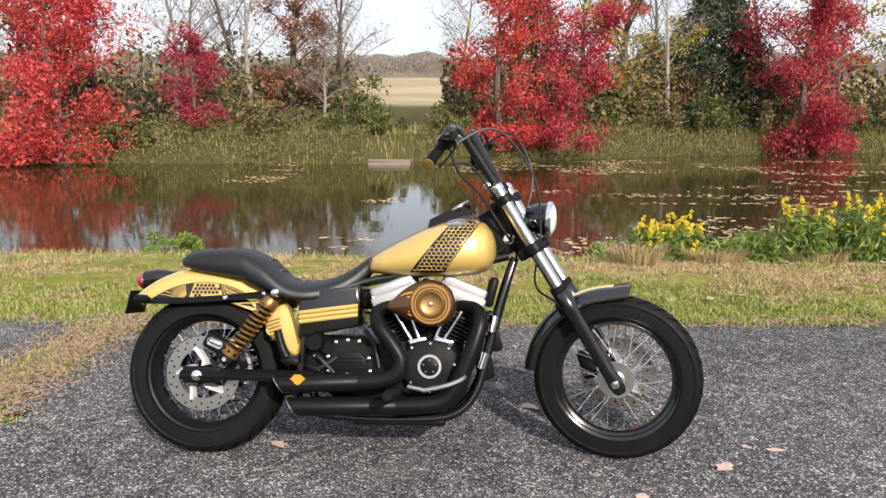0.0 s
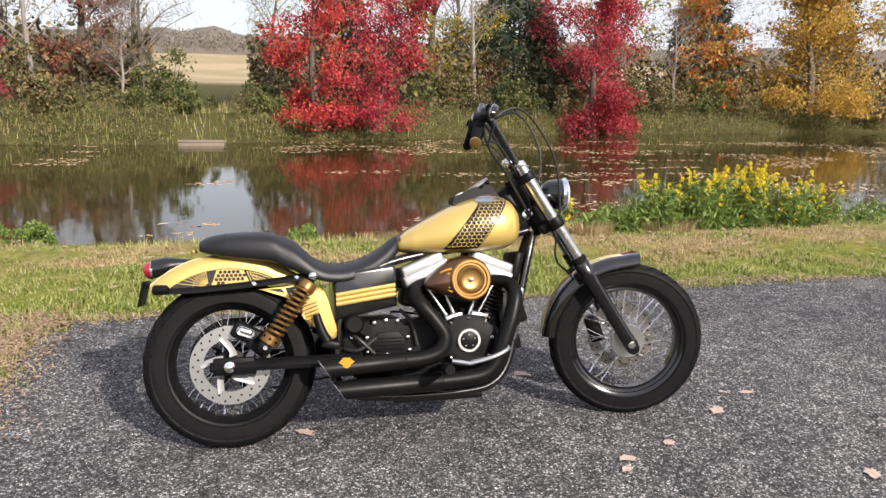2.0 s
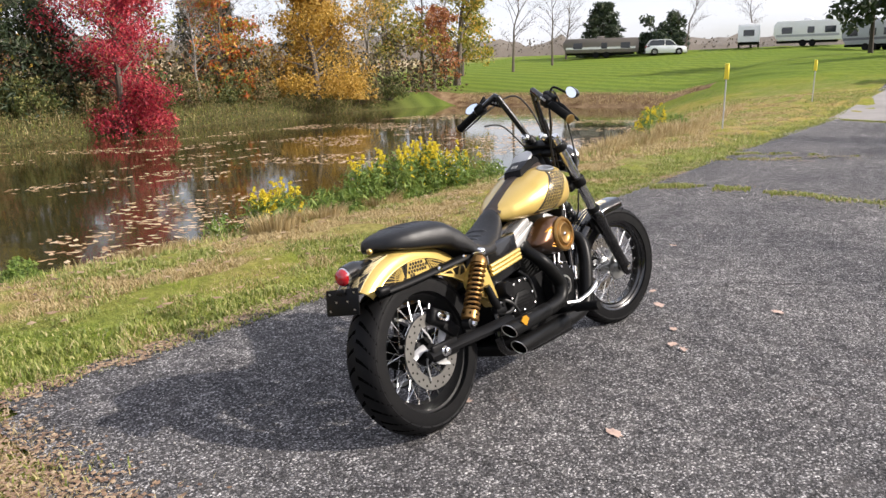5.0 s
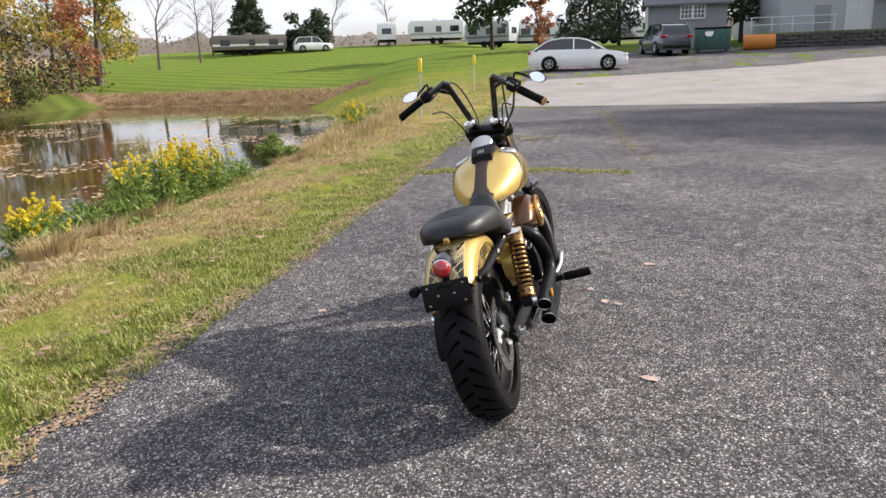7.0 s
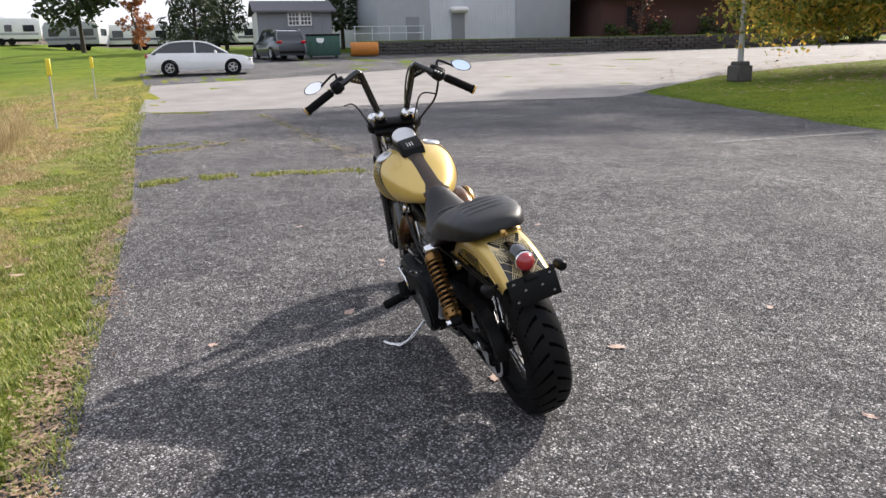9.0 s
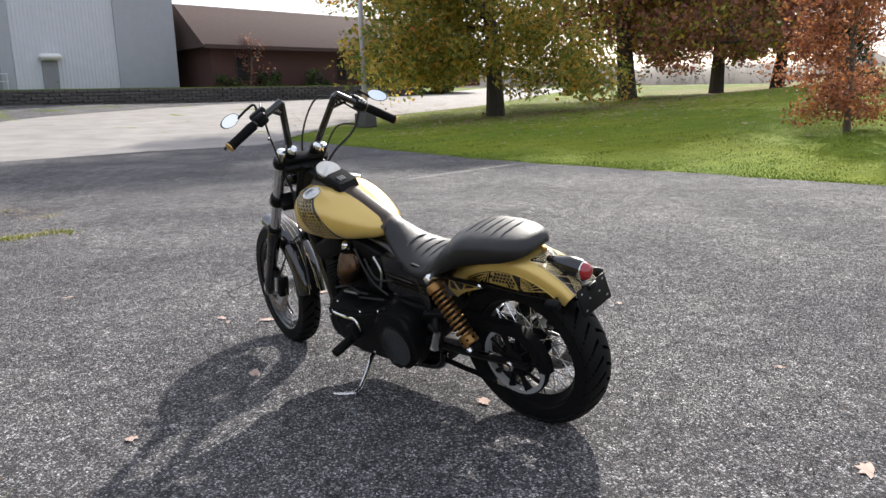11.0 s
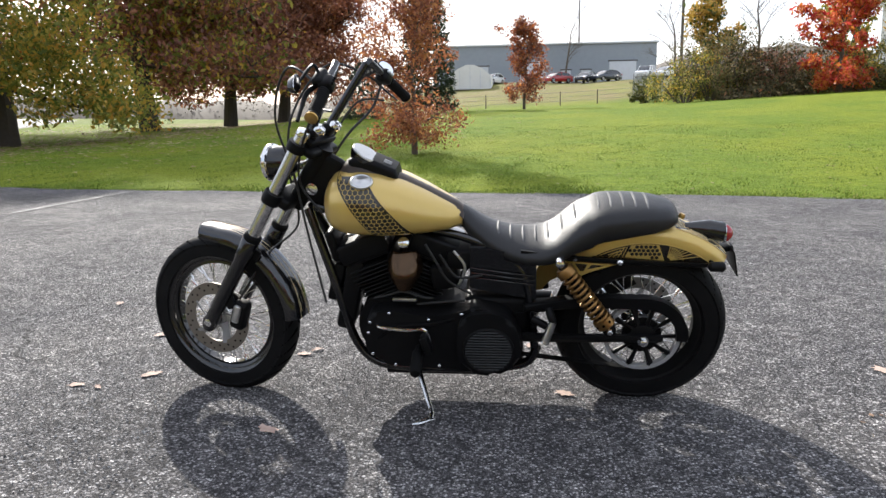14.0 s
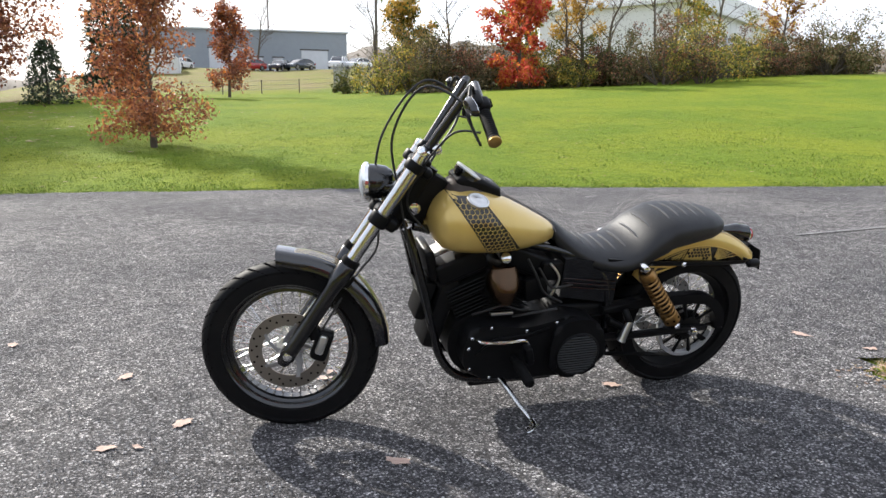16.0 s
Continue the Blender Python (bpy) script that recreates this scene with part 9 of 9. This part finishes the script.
for yy in (9.8, 8.6, 7.4, 6.2, 5.0):
    bm = bmesh.new()
    rod(bm, (0, yy, 0), (0, yy, 1.0), 0.03, None, 8)
    part("post", bm, METAL_PALE, hr)
for zz in (0.55, 1.0):
    bm = bmesh.new()
    rod(bm, (0, 4.9, zz), (0, 9.9, zz), 0.025, None, 8)
    part("rail", bm, METAL_PALE, hr)

# brick office with a brown roof
of = empty_thing("brick_office", pose(49.0, -42.0, 2.4), "low red-brown brick office under a brown shingle roof", "building")
box_part("wall", of, (8, 0, 1.5), (16, 30, 3.0), BRICK)
bm = bmesh.new()
slab(bm, [(-1.0, 2.9), (17, 2.9), (13.0, 6.2), (3.0, 6.2)], -16, 16)
part("roof", bm, BROWN_ROOF, of)
box_part("fascia", of, (-0.98, 0, 2.95), (0.12, 32, 0.28), BROWN_ROOF)
for yy in (12.5, 3.0, -6):
    window_part(of, (-0.03, yy, 1.45), (1.1, 1.9), 1, 2, BROWN_ROOF)
for k, yy in enumerate((14.2, 10.6, 6.2, 0.8, -3.8, -8.2)):
    bush("hedge", 47.9, -42 + yy, 2.2, 2.4, GREEN_LEAF, "clipped dark green hedge before the brick office", 1100 + k, 1500, 0.13, "hedge", PINE_NEEDLE, 0.5)
tree("bare_ornamental", 48.0, -29.5, 4.5, 1.8, RUST_LEAF, "small leafless reddish tree by the office", leaves=400, leaf=0.1, first=0.15, limbs=20, seed=1120)

# stone retaining wall, stone by stone
wall = empty_thing("retaining_wall", pose(0, 0, 0), "low dark stone retaining wall along the parking area", "wall", kind="structure")
line_ = [(48.6, -9.2), (47.2, -18), (46.0, -26), (46.0, -34), (46.6, -45)]
r_ = np.random.default_rng(5)
stone_meshes = []
for k in range(8):
    bm = bmesh.new()
    block(bm, pose(0, 0, 0), (0.28, 0.60, 0.20), 0.035, 1)
    for v in bm.verts:
        v.co += Vector(r_.normal(0, 0.012, 3))
    ob = finish("stone", bm, STONE, wall)
    stone_meshes.append(ob.data)
    ob.matrix_world = pose(48.6, -9.2, 1.6 + 0.1 * k * 0)
    bpy.data.objects.remove(ob)
for (x0, y0), (x1, y1) in zip(line_, line_[1:]):
    ln = math.hypot(x1 - x0, y1 - y0)
    n = int(ln / 0.62)
    rz = math.degrees(math.atan2(y1 - y0, x1 - x0)) - 90
    for i in range(n):
        for j in range(5):
            f = (i + 0.5 * (j % 2) + 0.25) / n
            x, y = x0 + (x1 - x0) * f, y0 + (y1 - y0) * f
            ob = new("stone", stone_meshes[int(r_.integers(8))])
            ob.parent = wall
            ob.matrix_local = pose(x + r_.normal(0, 0.015), y, ground_z(47.5, y) - 0.02 + 0.205 * j, 0, 0, rz + r_.normal(0, 1.5))
    bm = bmesh.new()
    mx_, my_ = (x0 + x1) / 2, (y0 + y1) / 2
    block(bm, pose(mx_ + 1.7, my_, ground_z(47.5, my_) + 0.46, 0, 0, rz), (3.2, ln + 0.2, 1.0), 0.02)
    part("backfill", bm, GRASS_GROUND, wall)

# dumpster and plough
dm = empty_thing("dumpster", pose(46.0, -5.98, ground_z(46.0, -5.98), 0, 0, -5), "dark green steel dumpster with ribbed sides", "dumpster")
bm = bmesh.new()
slab(bm, [(-0.75, 0.15), (0.75, 0.15), (0.75, 1.35), (-0.55, 1.35), (-0.8, 0.9)], -1.0, 1.0)
part("body", bm, DUMP_GREEN, dm)
for k in range(5):
    box_part("side_rib", dm, (-0.79, -0.8 + 0.4 * k, 0.6), (0.06, 0.08, 0.8), DUMP_GREEN)
box_part("lid", dm, (0.1, 0, 1.40), (1.4, 2.05, 0.07), GRIP_RUBBER, "black plastic lid")
box_part("label_plate", dm, (-0.74, 0.2, 1.05), (0.03, 0.45, 0.3), WHITE_TRIM, "pale blank label", 0, 0, 18)
for s in (-1, 1):
    box_part("foot", dm, (0, s * 0.8, 0.07), (1.3, 0.12, 0.16), DUMP_GREEN)
pl = empty_thing("snow_plough", pose(46.4, -8.7, ground_z(46.4, -8.7), 0, 0, 0), "rusty orange snow plough blade parked by the wall", "plough")
bm = bmesh.new()
prof = [(0.35 - 0.35 * math.cos(q), 0.5 + 0.45 * math.sin(q)) for q in (radians(-80 + 150 * k / 8) for k in range(9))]
slab(bm, prof + [(x + 0.03, z) for x, z in prof[::-1]], -0.9, 0.9)
part("blade", bm, PLOW_ORANGE, pl)
for k in range(5):
    box_part("stiffener", pl, (0.42, -0.7 + 0.35 * k, 0.5), (0.12, 0.05, 0.8), PLOW_ORANGE)
box_part("frame", pl, (0.8, 0, 0.35), (0.8, 0.7, 0.2), PLOW_ORANGE)


def vehicle(name, m, paint, label, L=4.6, W=1.8, H=1.46, suv=False):
    """A car: x ahead. Body skin over cross sections, glasshouse, wheels, lamps."""
    root = empty_thing(name, m, label, "car")
    h0 = 0.22
    if suv:
        deck = [(-0.5, 0.80), (-0.485, 1.02), (-0.36, 1.06), (-0.1, 1.06), (0.16, 1.04), (0.26, 1.0), (0.44, 0.94), (0.495, 0.78), (0.5, 0.55)]
        roof = [(-0.47, 1.06), (-0.40, H * 0.93), (-0.32, H), (0.02, H), (0.12, H * 0.95), (0.25, 1.02)]
    else:
        deck = [(-0.5, 0.70), (-0.485, 0.92), (-0.37, 0.97), (-0.1, 0.96), (0.13, 0.94), (0.24, 0.92), (0.42, 0.80), (0.49, 0.66), (0.5, 0.48)]
        roof = [(-0.44, 0.97), (-0.31, H * 0.92), (-0.18, H * 0.995), (-0.04, H), (0.06, H * 0.96), (0.14, H * 0.87), (0.27, 0.93)]
    bm = bmesh.new()
    rings = []
    for f, z in deck:
        w = W / 2 * (0.86 if abs(f) > 0.48 else (0.95 if abs(f) > 0.40 else 1.0))
        rings.append([Vector((f * L, y, zz)) for y, zz in ((-w * 0.92, h0), (-w, h0 + 0.16), (-w, z * 0.72), (-w * 0.93, z), (-w * 0.5, z + 0.025), (w * 0.5, z + 0.025), (w * 0.93, z), (w, z * 0.72), (w, h0 + 0.16), (w * 0.92, h0))])
    loft(bm, rings)
    part("body", bm, paint, root)
    bm = bmesh.new()
    rings = []
    for f, z in roof:
        k = (z - 0.9) / (H - 0.9)
        w = W / 2 * (0.90 - 0.16 * k)
        rings.append([Vector((f * L, y, zz)) for y, zz in ((-W * 0.455, 0.90), (-w, z - 0.02), (-w * 0.8, z), (w * 0.8, z), (w, z - 0.02), (W * 0.455, 0.90))])
    loft(bm, rings)
    gh = part("glasshouse", bm, WINDOW_DARK, root, "dark tinted windows")
    bm = bmesh.new()
    for s in (-1, 1):
        line = [Vector((f * L, s * (W / 2 * (0.90 - 0.16 * (z - 0.9) / (H - 0.9)) + 0.005), z - 0.01)) for f, z in roof]
        tube(bm, line, 0.035, 6, 3)
        for f in (-0.04,):
            rod(bm, (f * L, s * W * 0.46, 0.93), (f * L, s * W * 0.375, H - 0.02), 0.035, None, 6)
    mid = [p for p in roof if p[1] > H * 0.93]
    rows = [[Vector((f * L, y, z + 0.012)) for y in np.linspace(-W * 0.37, W * 0.37, 5)] for f, z in mid]
    sheet(bm, rows)
    part("roof", bm, paint, gh)
    wr = 0.36 if suv else 0.32
    for f in (-0.285, 0.305):
        for s in (-1, 1):
            bm = bmesh.new()
            c = Vector((f * L, s * (W / 2 - 0.10), wr))
            lathe(bm, [(wr * 0.62, -0.11), (wr * 0.95, -0.11), (wr, -0.07), (wr, 0.07), (wr * 0.95, 0.11), (wr * 0.62, 0.11)], c, (0, s, 0), 26)
            wh = part("wheel", bm, RUBBER, root)
            bm = bmesh.new()
            lathe(bm, [(wr * 0.66, 0.10), (wr * 0.64, 0.125), (wr * 0.58, 0.112), (wr * 0.10, 0.09), (0.001, 0.10)], c, (0, s, 0), 24)
            rm = part("rim", bm, GREY_DIAL, wh)
            for k in range(5):
                q = 2 * math.pi * k / 5
                bm = bmesh.new()
                rod(bm, c + Vector((0, s * 0.115, 0)), c + Vector((wr * 0.6 * math.cos(q), s * 0.122, wr * 0.6 * math.sin(q))), 0.03, 0.02, 6)
                part("rim_spoke", bm, BRUSHED, rm)
            bm = bmesh.new()
            lathe(bm, [(wr + 0.05, 0.0), (wr + 0.05, 0.012), (wr - 0.01, 0.012), (wr - 0.01, 0.0)], Vector((f * L, s * (W / 2 - 0.008), wr)), (0, s, 0), 26, True)
            part("arch_lip", bm, GRIP_RUBBER, root)
    for s in (-1, 1):
        box_part("headlight", root, (0.475 * L, s * W * 0.36, 0.66), (0.22, 0.36, 0.13), CHROME, "", 0.04)
        box_part("tail_light", root, (-0.488 * L, s * W * 0.39, 0.86 if not suv else 0.98), (0.12, 0.34, 0.16), RED_LENS, "", 0.03)
        box_part("door_mirror", root, (0.15 * L, s * (W / 2 + 0.06), 0.98), (0.12, 0.18, 0.13), paint, "", 0.03)
        for f in (-0.15, 0.06):
            box_part("door_handle", root, (f * L, s * (W / 2 + 0.006), 0.80), (0.18, 0.03, 0.03), paint, "", 0.008)
    box_part("bumper", root, (0.485 * L, 0, 0.36), (0.12, W * 0.8, 0.16), GRIP_RUBBER, "", 0.03)
    box_part("bumper", root, (-0.49 * L, 0, 0.40), (0.10, W * 0.84, 0.20), GRIP_RUBBER, "", 0.03)
    return root


sedan = vehicle("sedan", pose(34.6, 1.35, ground_z(34.6, 1.35), 0, 0, -90), WHITE_CAR, "white four-door sedan parked at the lawn's edge", 4.6, 1.78, 1.47)
suv = vehicle("suv", pose(45.4, -3.15, ground_z(45.4, -3.15), 0, 0, 15), DARK_CAR, "dark blue-grey suv parked by the shed", 4.7, 1.9, 1.72, True)
for k, (x, paint, lb) in enumerate(((4.9, WHITE_CAR, "white car parked before the warehouse"), (-3.9, RED_CAR, "red car parked before the warehouse"), (-7.8, BLACK_CAR, "black car parked before the warehouse"), (-10.5, DARK_CAR, "dark car parked before the warehouse"), (-15.8, WHITE_CAR, "white suv parked before the warehouse"), (-18.5, WHITE_CAR, "white car at the end of the row"))):
    c = copy_thing(suv if k == 4 else sedan, pose(x, -103.0, ground_z(x, -103.0), 0, 0, 40 if k % 2 else 65))
    tagged(c, lb, "car", "cars before the warehouse")
    for o in c.children_recursive:
        if o.data and o.data.materials and o.data.materials[0] in (WHITE_CAR, DARK_CAR) and o.data.materials[0] is not paint:
            o.data = o.data.copy()
            o.data.materials[0] = paint


def trailer(x, y, L, H, rz, label, paint, stripe):
    root = empty_thing("camper_trailer", pose(x, y, ground_z(x, y), 0, 0, rz), label, "camper", "campers on the rise")
    bm = bmesh.new()
    slab(bm, [(-L / 2, 0.6), (L / 2 - 0.5, 0.6), (L / 2, 1.3), (L / 2, H - 0.5), (L / 2 - 0.35, H), (-L / 2 + 0.2, H), (-L / 2, H - 0.3)], -1.2, 1.2, 0.08)
    part("body", bm, paint, root)
    for s in (-1, 1):
        box_part("stripe", root, (0, s * 1.206, 1.15), (L * 0.92, 0.02, 0.25), stripe)
        for k, f in enumerate((-0.33, -0.05, 0.3)):
            box_part("window", root, (f * L, s * 1.21, H * 0.62), (1.1 if k != 1 else 0.7, 0.03, 0.7), WINDOW_DARK)
        for f in (-0.08, 0.06):
            bm = bmesh.new()
            lathe(bm, [(0.2, -0.1), (0.36, -0.1), (0.36, 0.1), (0.2, 0.1)], (f * L, s * 1.1, 0.36), (0, s, 0), 20)
            part("wheel", bm, RUBBER, root)
    box_part("end_window", root, (-L / 2 - 0.01, 0, H * 0.62), (0.03, 1.2, 0.7), WINDOW_DARK)
    box_part("roof_unit", root, (0, 0, H + 0.13), (0.9, 0.8, 0.28), paint, "", 0.08)
    box_part("underbody", root, (0, 0, 0.5), (L * 0.9, 2.0, 0.25), GRIP_RUBBER)
    return root


CAMPER_WHITE = painted("camper_white", (0.78, 0.78, 0.78), 0.4)
CAMPER_GREY = painted("camper_grey", (0.36, 0.37, 0.39), 0.45)
CAMPER_BROWN = painted("camper_brown", (0.17, 0.145, 0.13), 0.45)
STRIPE = painted("camper_stripe", (0.12, 0.12, 0.14), 0.5)
trailer(94.5, 28.8, 5.5, 2.6, 17, "white camper trailer standing on the rise", CAMPER_WHITE, STRIPE)
trailer(92.8, 21.8, 7.0, 2.8, 103, "white and grey camper trailer on the rise", CAMPER_WHITE, CAMPER_GREY)
trailer(88, 14.0, 6, 2.9, 70, "grey fifth-wheel camper on the rise", CAMPER_GREY, STRIPE)
trailer(90, 8.0, 7, 2.7, 95, "white camper partly behind trees", CAMPER_WHITE, STRIPE)
trailer(88, 0.5, 8, 2.7, 95, "grey camper behind the pines", CAMPER_GREY, STRIPE)
trailer(86, -6.0, 8, 2.7, 95, "white camper behind the shed", CAMPER_WHITE, STRIPE)
trailer(84, 43.2, 9.0, 2.3, 117, "brown and tan motorhome parked on the rise", CAMPER_BROWN, CAMPER_WHITE)
pk = copy_thing(suv, pose(85.8, 35.6, ground_z(85.8, 35.6), 0, 0, -60))
tagged(pk, "white pickup parked beside the motorhome", "car")
for o in pk.children_recursive:
    if o.data.materials[0] is DARK_CAR:
        o.data = o.data.copy()
        o.data.materials[0] = WHITE_CAR

# lamp post on its concrete foot
lp = empty_thing("lamp_post", pose(21.6, -17.8, ground_z(21.6, -17.8)), "dark lamp post on a square concrete foot", "lamp post")
box_part("foot", lp, (0, 0, 0.28), (0.66, 0.66, 0.60), STONE, "weathered dark concrete foot", 0.05)
box_part("foot_cap", lp, (0, 0, 0.64), (0.5, 0.5, 0.16), STONE, "", 0.04)
bm = bmesh.new()
rod(bm, (0, 0, 0.7), (0, 0, 9.5), 0.11, 0.07, 14)
part("pole", bm, GREY_DIAL, lp)
box_part("lamp_head", lp, (0.5, 0, 9.5), (0.9, 0.4, 0.2), GREY_DIAL, "", 0.05)
# marker stakes with yellow flags
for x, y, h, ln in ((15.8, 4.35, 1.50, 0.06), (25.5, 4.75, 1.35, 0.05)):
    st = empty_thing("marker_stake", pose(x, y, ground_z(x, y), 0, 3, 0), "dark marker stake with a yellow tip by the pond", "stake", "marker stakes")
    bm = bmesh.new()
    rod(bm, (0, 0, -0.1), (0, 0, h), 0.018, None, 8)
    part("stake", bm, GREY_DIAL, st)
    box_part("flag", st, (0, 0, h - 0.16), (0.05, 0.10, 0.36), YELLOW_FLAG, "yellow plastic tip", 0.015)
# concrete sluice block across the pond
SLUICE = painted("stained_concrete", (0.20, 0.155, 0.12), 0.85, 0.3, 4)
sb = empty_thing("sluice_block", pose(-2.0, 24.25, WATER), "weathered concrete block at the far waterline", "block")
box_part("block", sb, (0, 0, -0.03), (1.5, 0.6, 0.30), SLUICE, "", 0.03)
box_part("cap", sb, (0, 0.02, 0.142), (1.56, 0.66, 0.05), SLUICE, "", 0.02)

# warehouse, tent, fence, pole and white building beyond the lawn
wh_ = empty_thing("warehouse", pose(-2.3, -116, 6.2), "long blue-grey metal warehouse beyond the lawn", "building")
WARE = painted("blue_grey_metal", (0.27, 0.30, 0.34), 0.5)
box_part("wall", wh_, (0, -10, 3.1), (34, 20, 6.6), WARE)
box_part("roof", wh_, (0, -10, 6.5), (34.6, 20.6, 0.22), METAL_PALE)
for x, w, h in ((-12, 4.0, 3.6), (1.5, 4.0, 3.6), (10, 3.2, 3.2), (-6.5, 1.4, 2.4), (-3.5, 1.4, 2.4)):
    d_ = box_part("door", wh_, (x, 0.03, h / 2 + 0.1), (w, 0.14, h), METAL_PALE, "pale roller door")
    box_part("door_frame", d_, (x, 0.02, h + 0.2), (w + 0.4, 0.2, 0.2), STONE)
box_part("wainscot", wh_, (0, 0.02, 0.35), (34.05, 0.1, 0.7), STONE)
tn = empty_thing("tent_building", pose(7.3, -94, ground_z(7.3, -94)), "white fabric storage tent with an arched roof", "tent")
bm = bmesh.new()
slab(bm, [(-2.6, 0), (2.6, 0), (2.6, 1.7), (1.6, 2.5), (0.5, 3.0), (-0.5, 3.0), (-1.6, 2.5), (-2.6, 1.7)], -5, 1)
part("cover", bm, TENT_WHITE, tn)
for x in (-2.55, -1.3, 0, 1.3, 2.55):
    bm = bmesh.new()
    rod(bm, (x, 1.03, 0), (x, 1.03, 1.8 + 0.4 * (2.6 - abs(x))), 0.04, None, 6)
    part("hoop", bm, METAL_PALE, tn)
fe = empty_thing("chain_fence", pose(0, 0, 0), "grey chain-link fence round a small yard", "fence")
FENCE = painted("galvanised_mesh", (0.22, 0.23, 0.24), 0.5)
for (x0, y0), (x1, y1) in (((-8.9, -58.3), (-12.8, -57.6)), ((-12.8, -57.6), (-13.2, -62)), ((-8.9, -58.3), (-8.6, -62.5))):
    for k in range(4):
        f = k / 3
        x, y = x0 + (x1 - x0) * f, y0 + (y1 - y0) * f
        bm = bmesh.new()
        rod(bm, (x, y, ground_z(x, y)), (x, y, ground_z(x, y) + 2.2), 0.04, None, 8)
        part("post", bm, FENCE, fe)
    bm = bmesh.new()
    z0, z1 = ground_z(x0, y0), ground_z(x1, y1)
    for k in range(26):
        f = k / 25
        for up in (0, 1):
            rod(bm, (x0 + (x1 - x0) * f, y0 + (y1 - y0) * f, z0 + (z1 - z0) * f + 0.05), (x0 + (x1 - x0) * min(max(f + (0.3 if up else -0.3), 0), 1), y0 + (y1 - y0) * min(max(f + (0.3 if up else -0.3), 0), 1), z0 + (z1 - z0) * f + 2.15), 0.012, None, 4)
    part("wire_mesh", bm, FENCE, fe)
wf = empty_thing("wire_fence", pose(0, 0, 0), "low wire fence on thin posts across the lawn", "fence")
posts_ = [(13.0 - 3.1 * k, -60.0 - 0.35 * k) for k in range(8)]
for x, y in posts_:
    bm = bmesh.new()
    rod(bm, (x, y, ground_z(x, y) - 0.1), (x, y, ground_z(x, y) + 1.15), 0.045, 0.04, 8)
    part("post", bm, WOOD_POLE, wf)
for up in (0.35, 0.7, 1.05):
    bm = bmesh.new()
    tube(bm, [(x, y, ground_z(x, y) + up) for x, y in posts_], 0.010, 4, smooth=False)
    part("wire", bm, FENCE, wf)
for x, y, h in ((-13.2, -66.5, 10.5), (-9.0, -135, 17)):
    up = empty_thing("utility_pole", pose(x, y, ground_z(x, y)), "weathered wooden utility pole", "utility pole")
    bm = bmesh.new()
    rod(bm, (0, 0, -0.2), (0, 0, h), 0.16, 0.11, 10)
    part("pole", bm, WOOD_POLE, up)
    box_part("crossarm", up, (0, 0, h - 0.6), (1.8, 0.12, 0.14), WOOD_POLE)
    box_part("lamp_arm", up, (-0.6, 0, h - 0.1), (1.0, 0.1, 0.1), GREY_DIAL)
wbd = empty_thing("white_building", pose(-62, -88, 3.5, 0, 0, 36), "long white metal building behind the hedgerow", "building")
box_part("wall", wbd, (0, 0, 4.2), (56, 16, 8.4), WHITE_TRIM)
bm = bmesh.new()
slab(bm, [(-28.5, 8.3), (28.5, 8.3), (28.5, 8.6), (-28.5, 8.6)], -8.6, 8.6)
part("roof", bm, WHITE_TRIM, wbd)
bm = bmesh.new()
slab(bm, [(-28.5, 8.6), (28.5, 8.6), (27.5, 11.2), (-27.5, 11.2)], -7.0, 7.0)
part("roof", bm, WHITE_TRIM, wbd)
for k in range(24):
    box_part("rib", wbd, (-27 + 2.35 * k, 8.03, 4.2), (0.12, 0.08, 8.2), WHITE_TRIM)
for k in range(5):
    box_part("window", wbd, (-22 + 11 * k, 8.05, 5.6), (4.0, 0.1, 1.0), WINDOW_DARK)
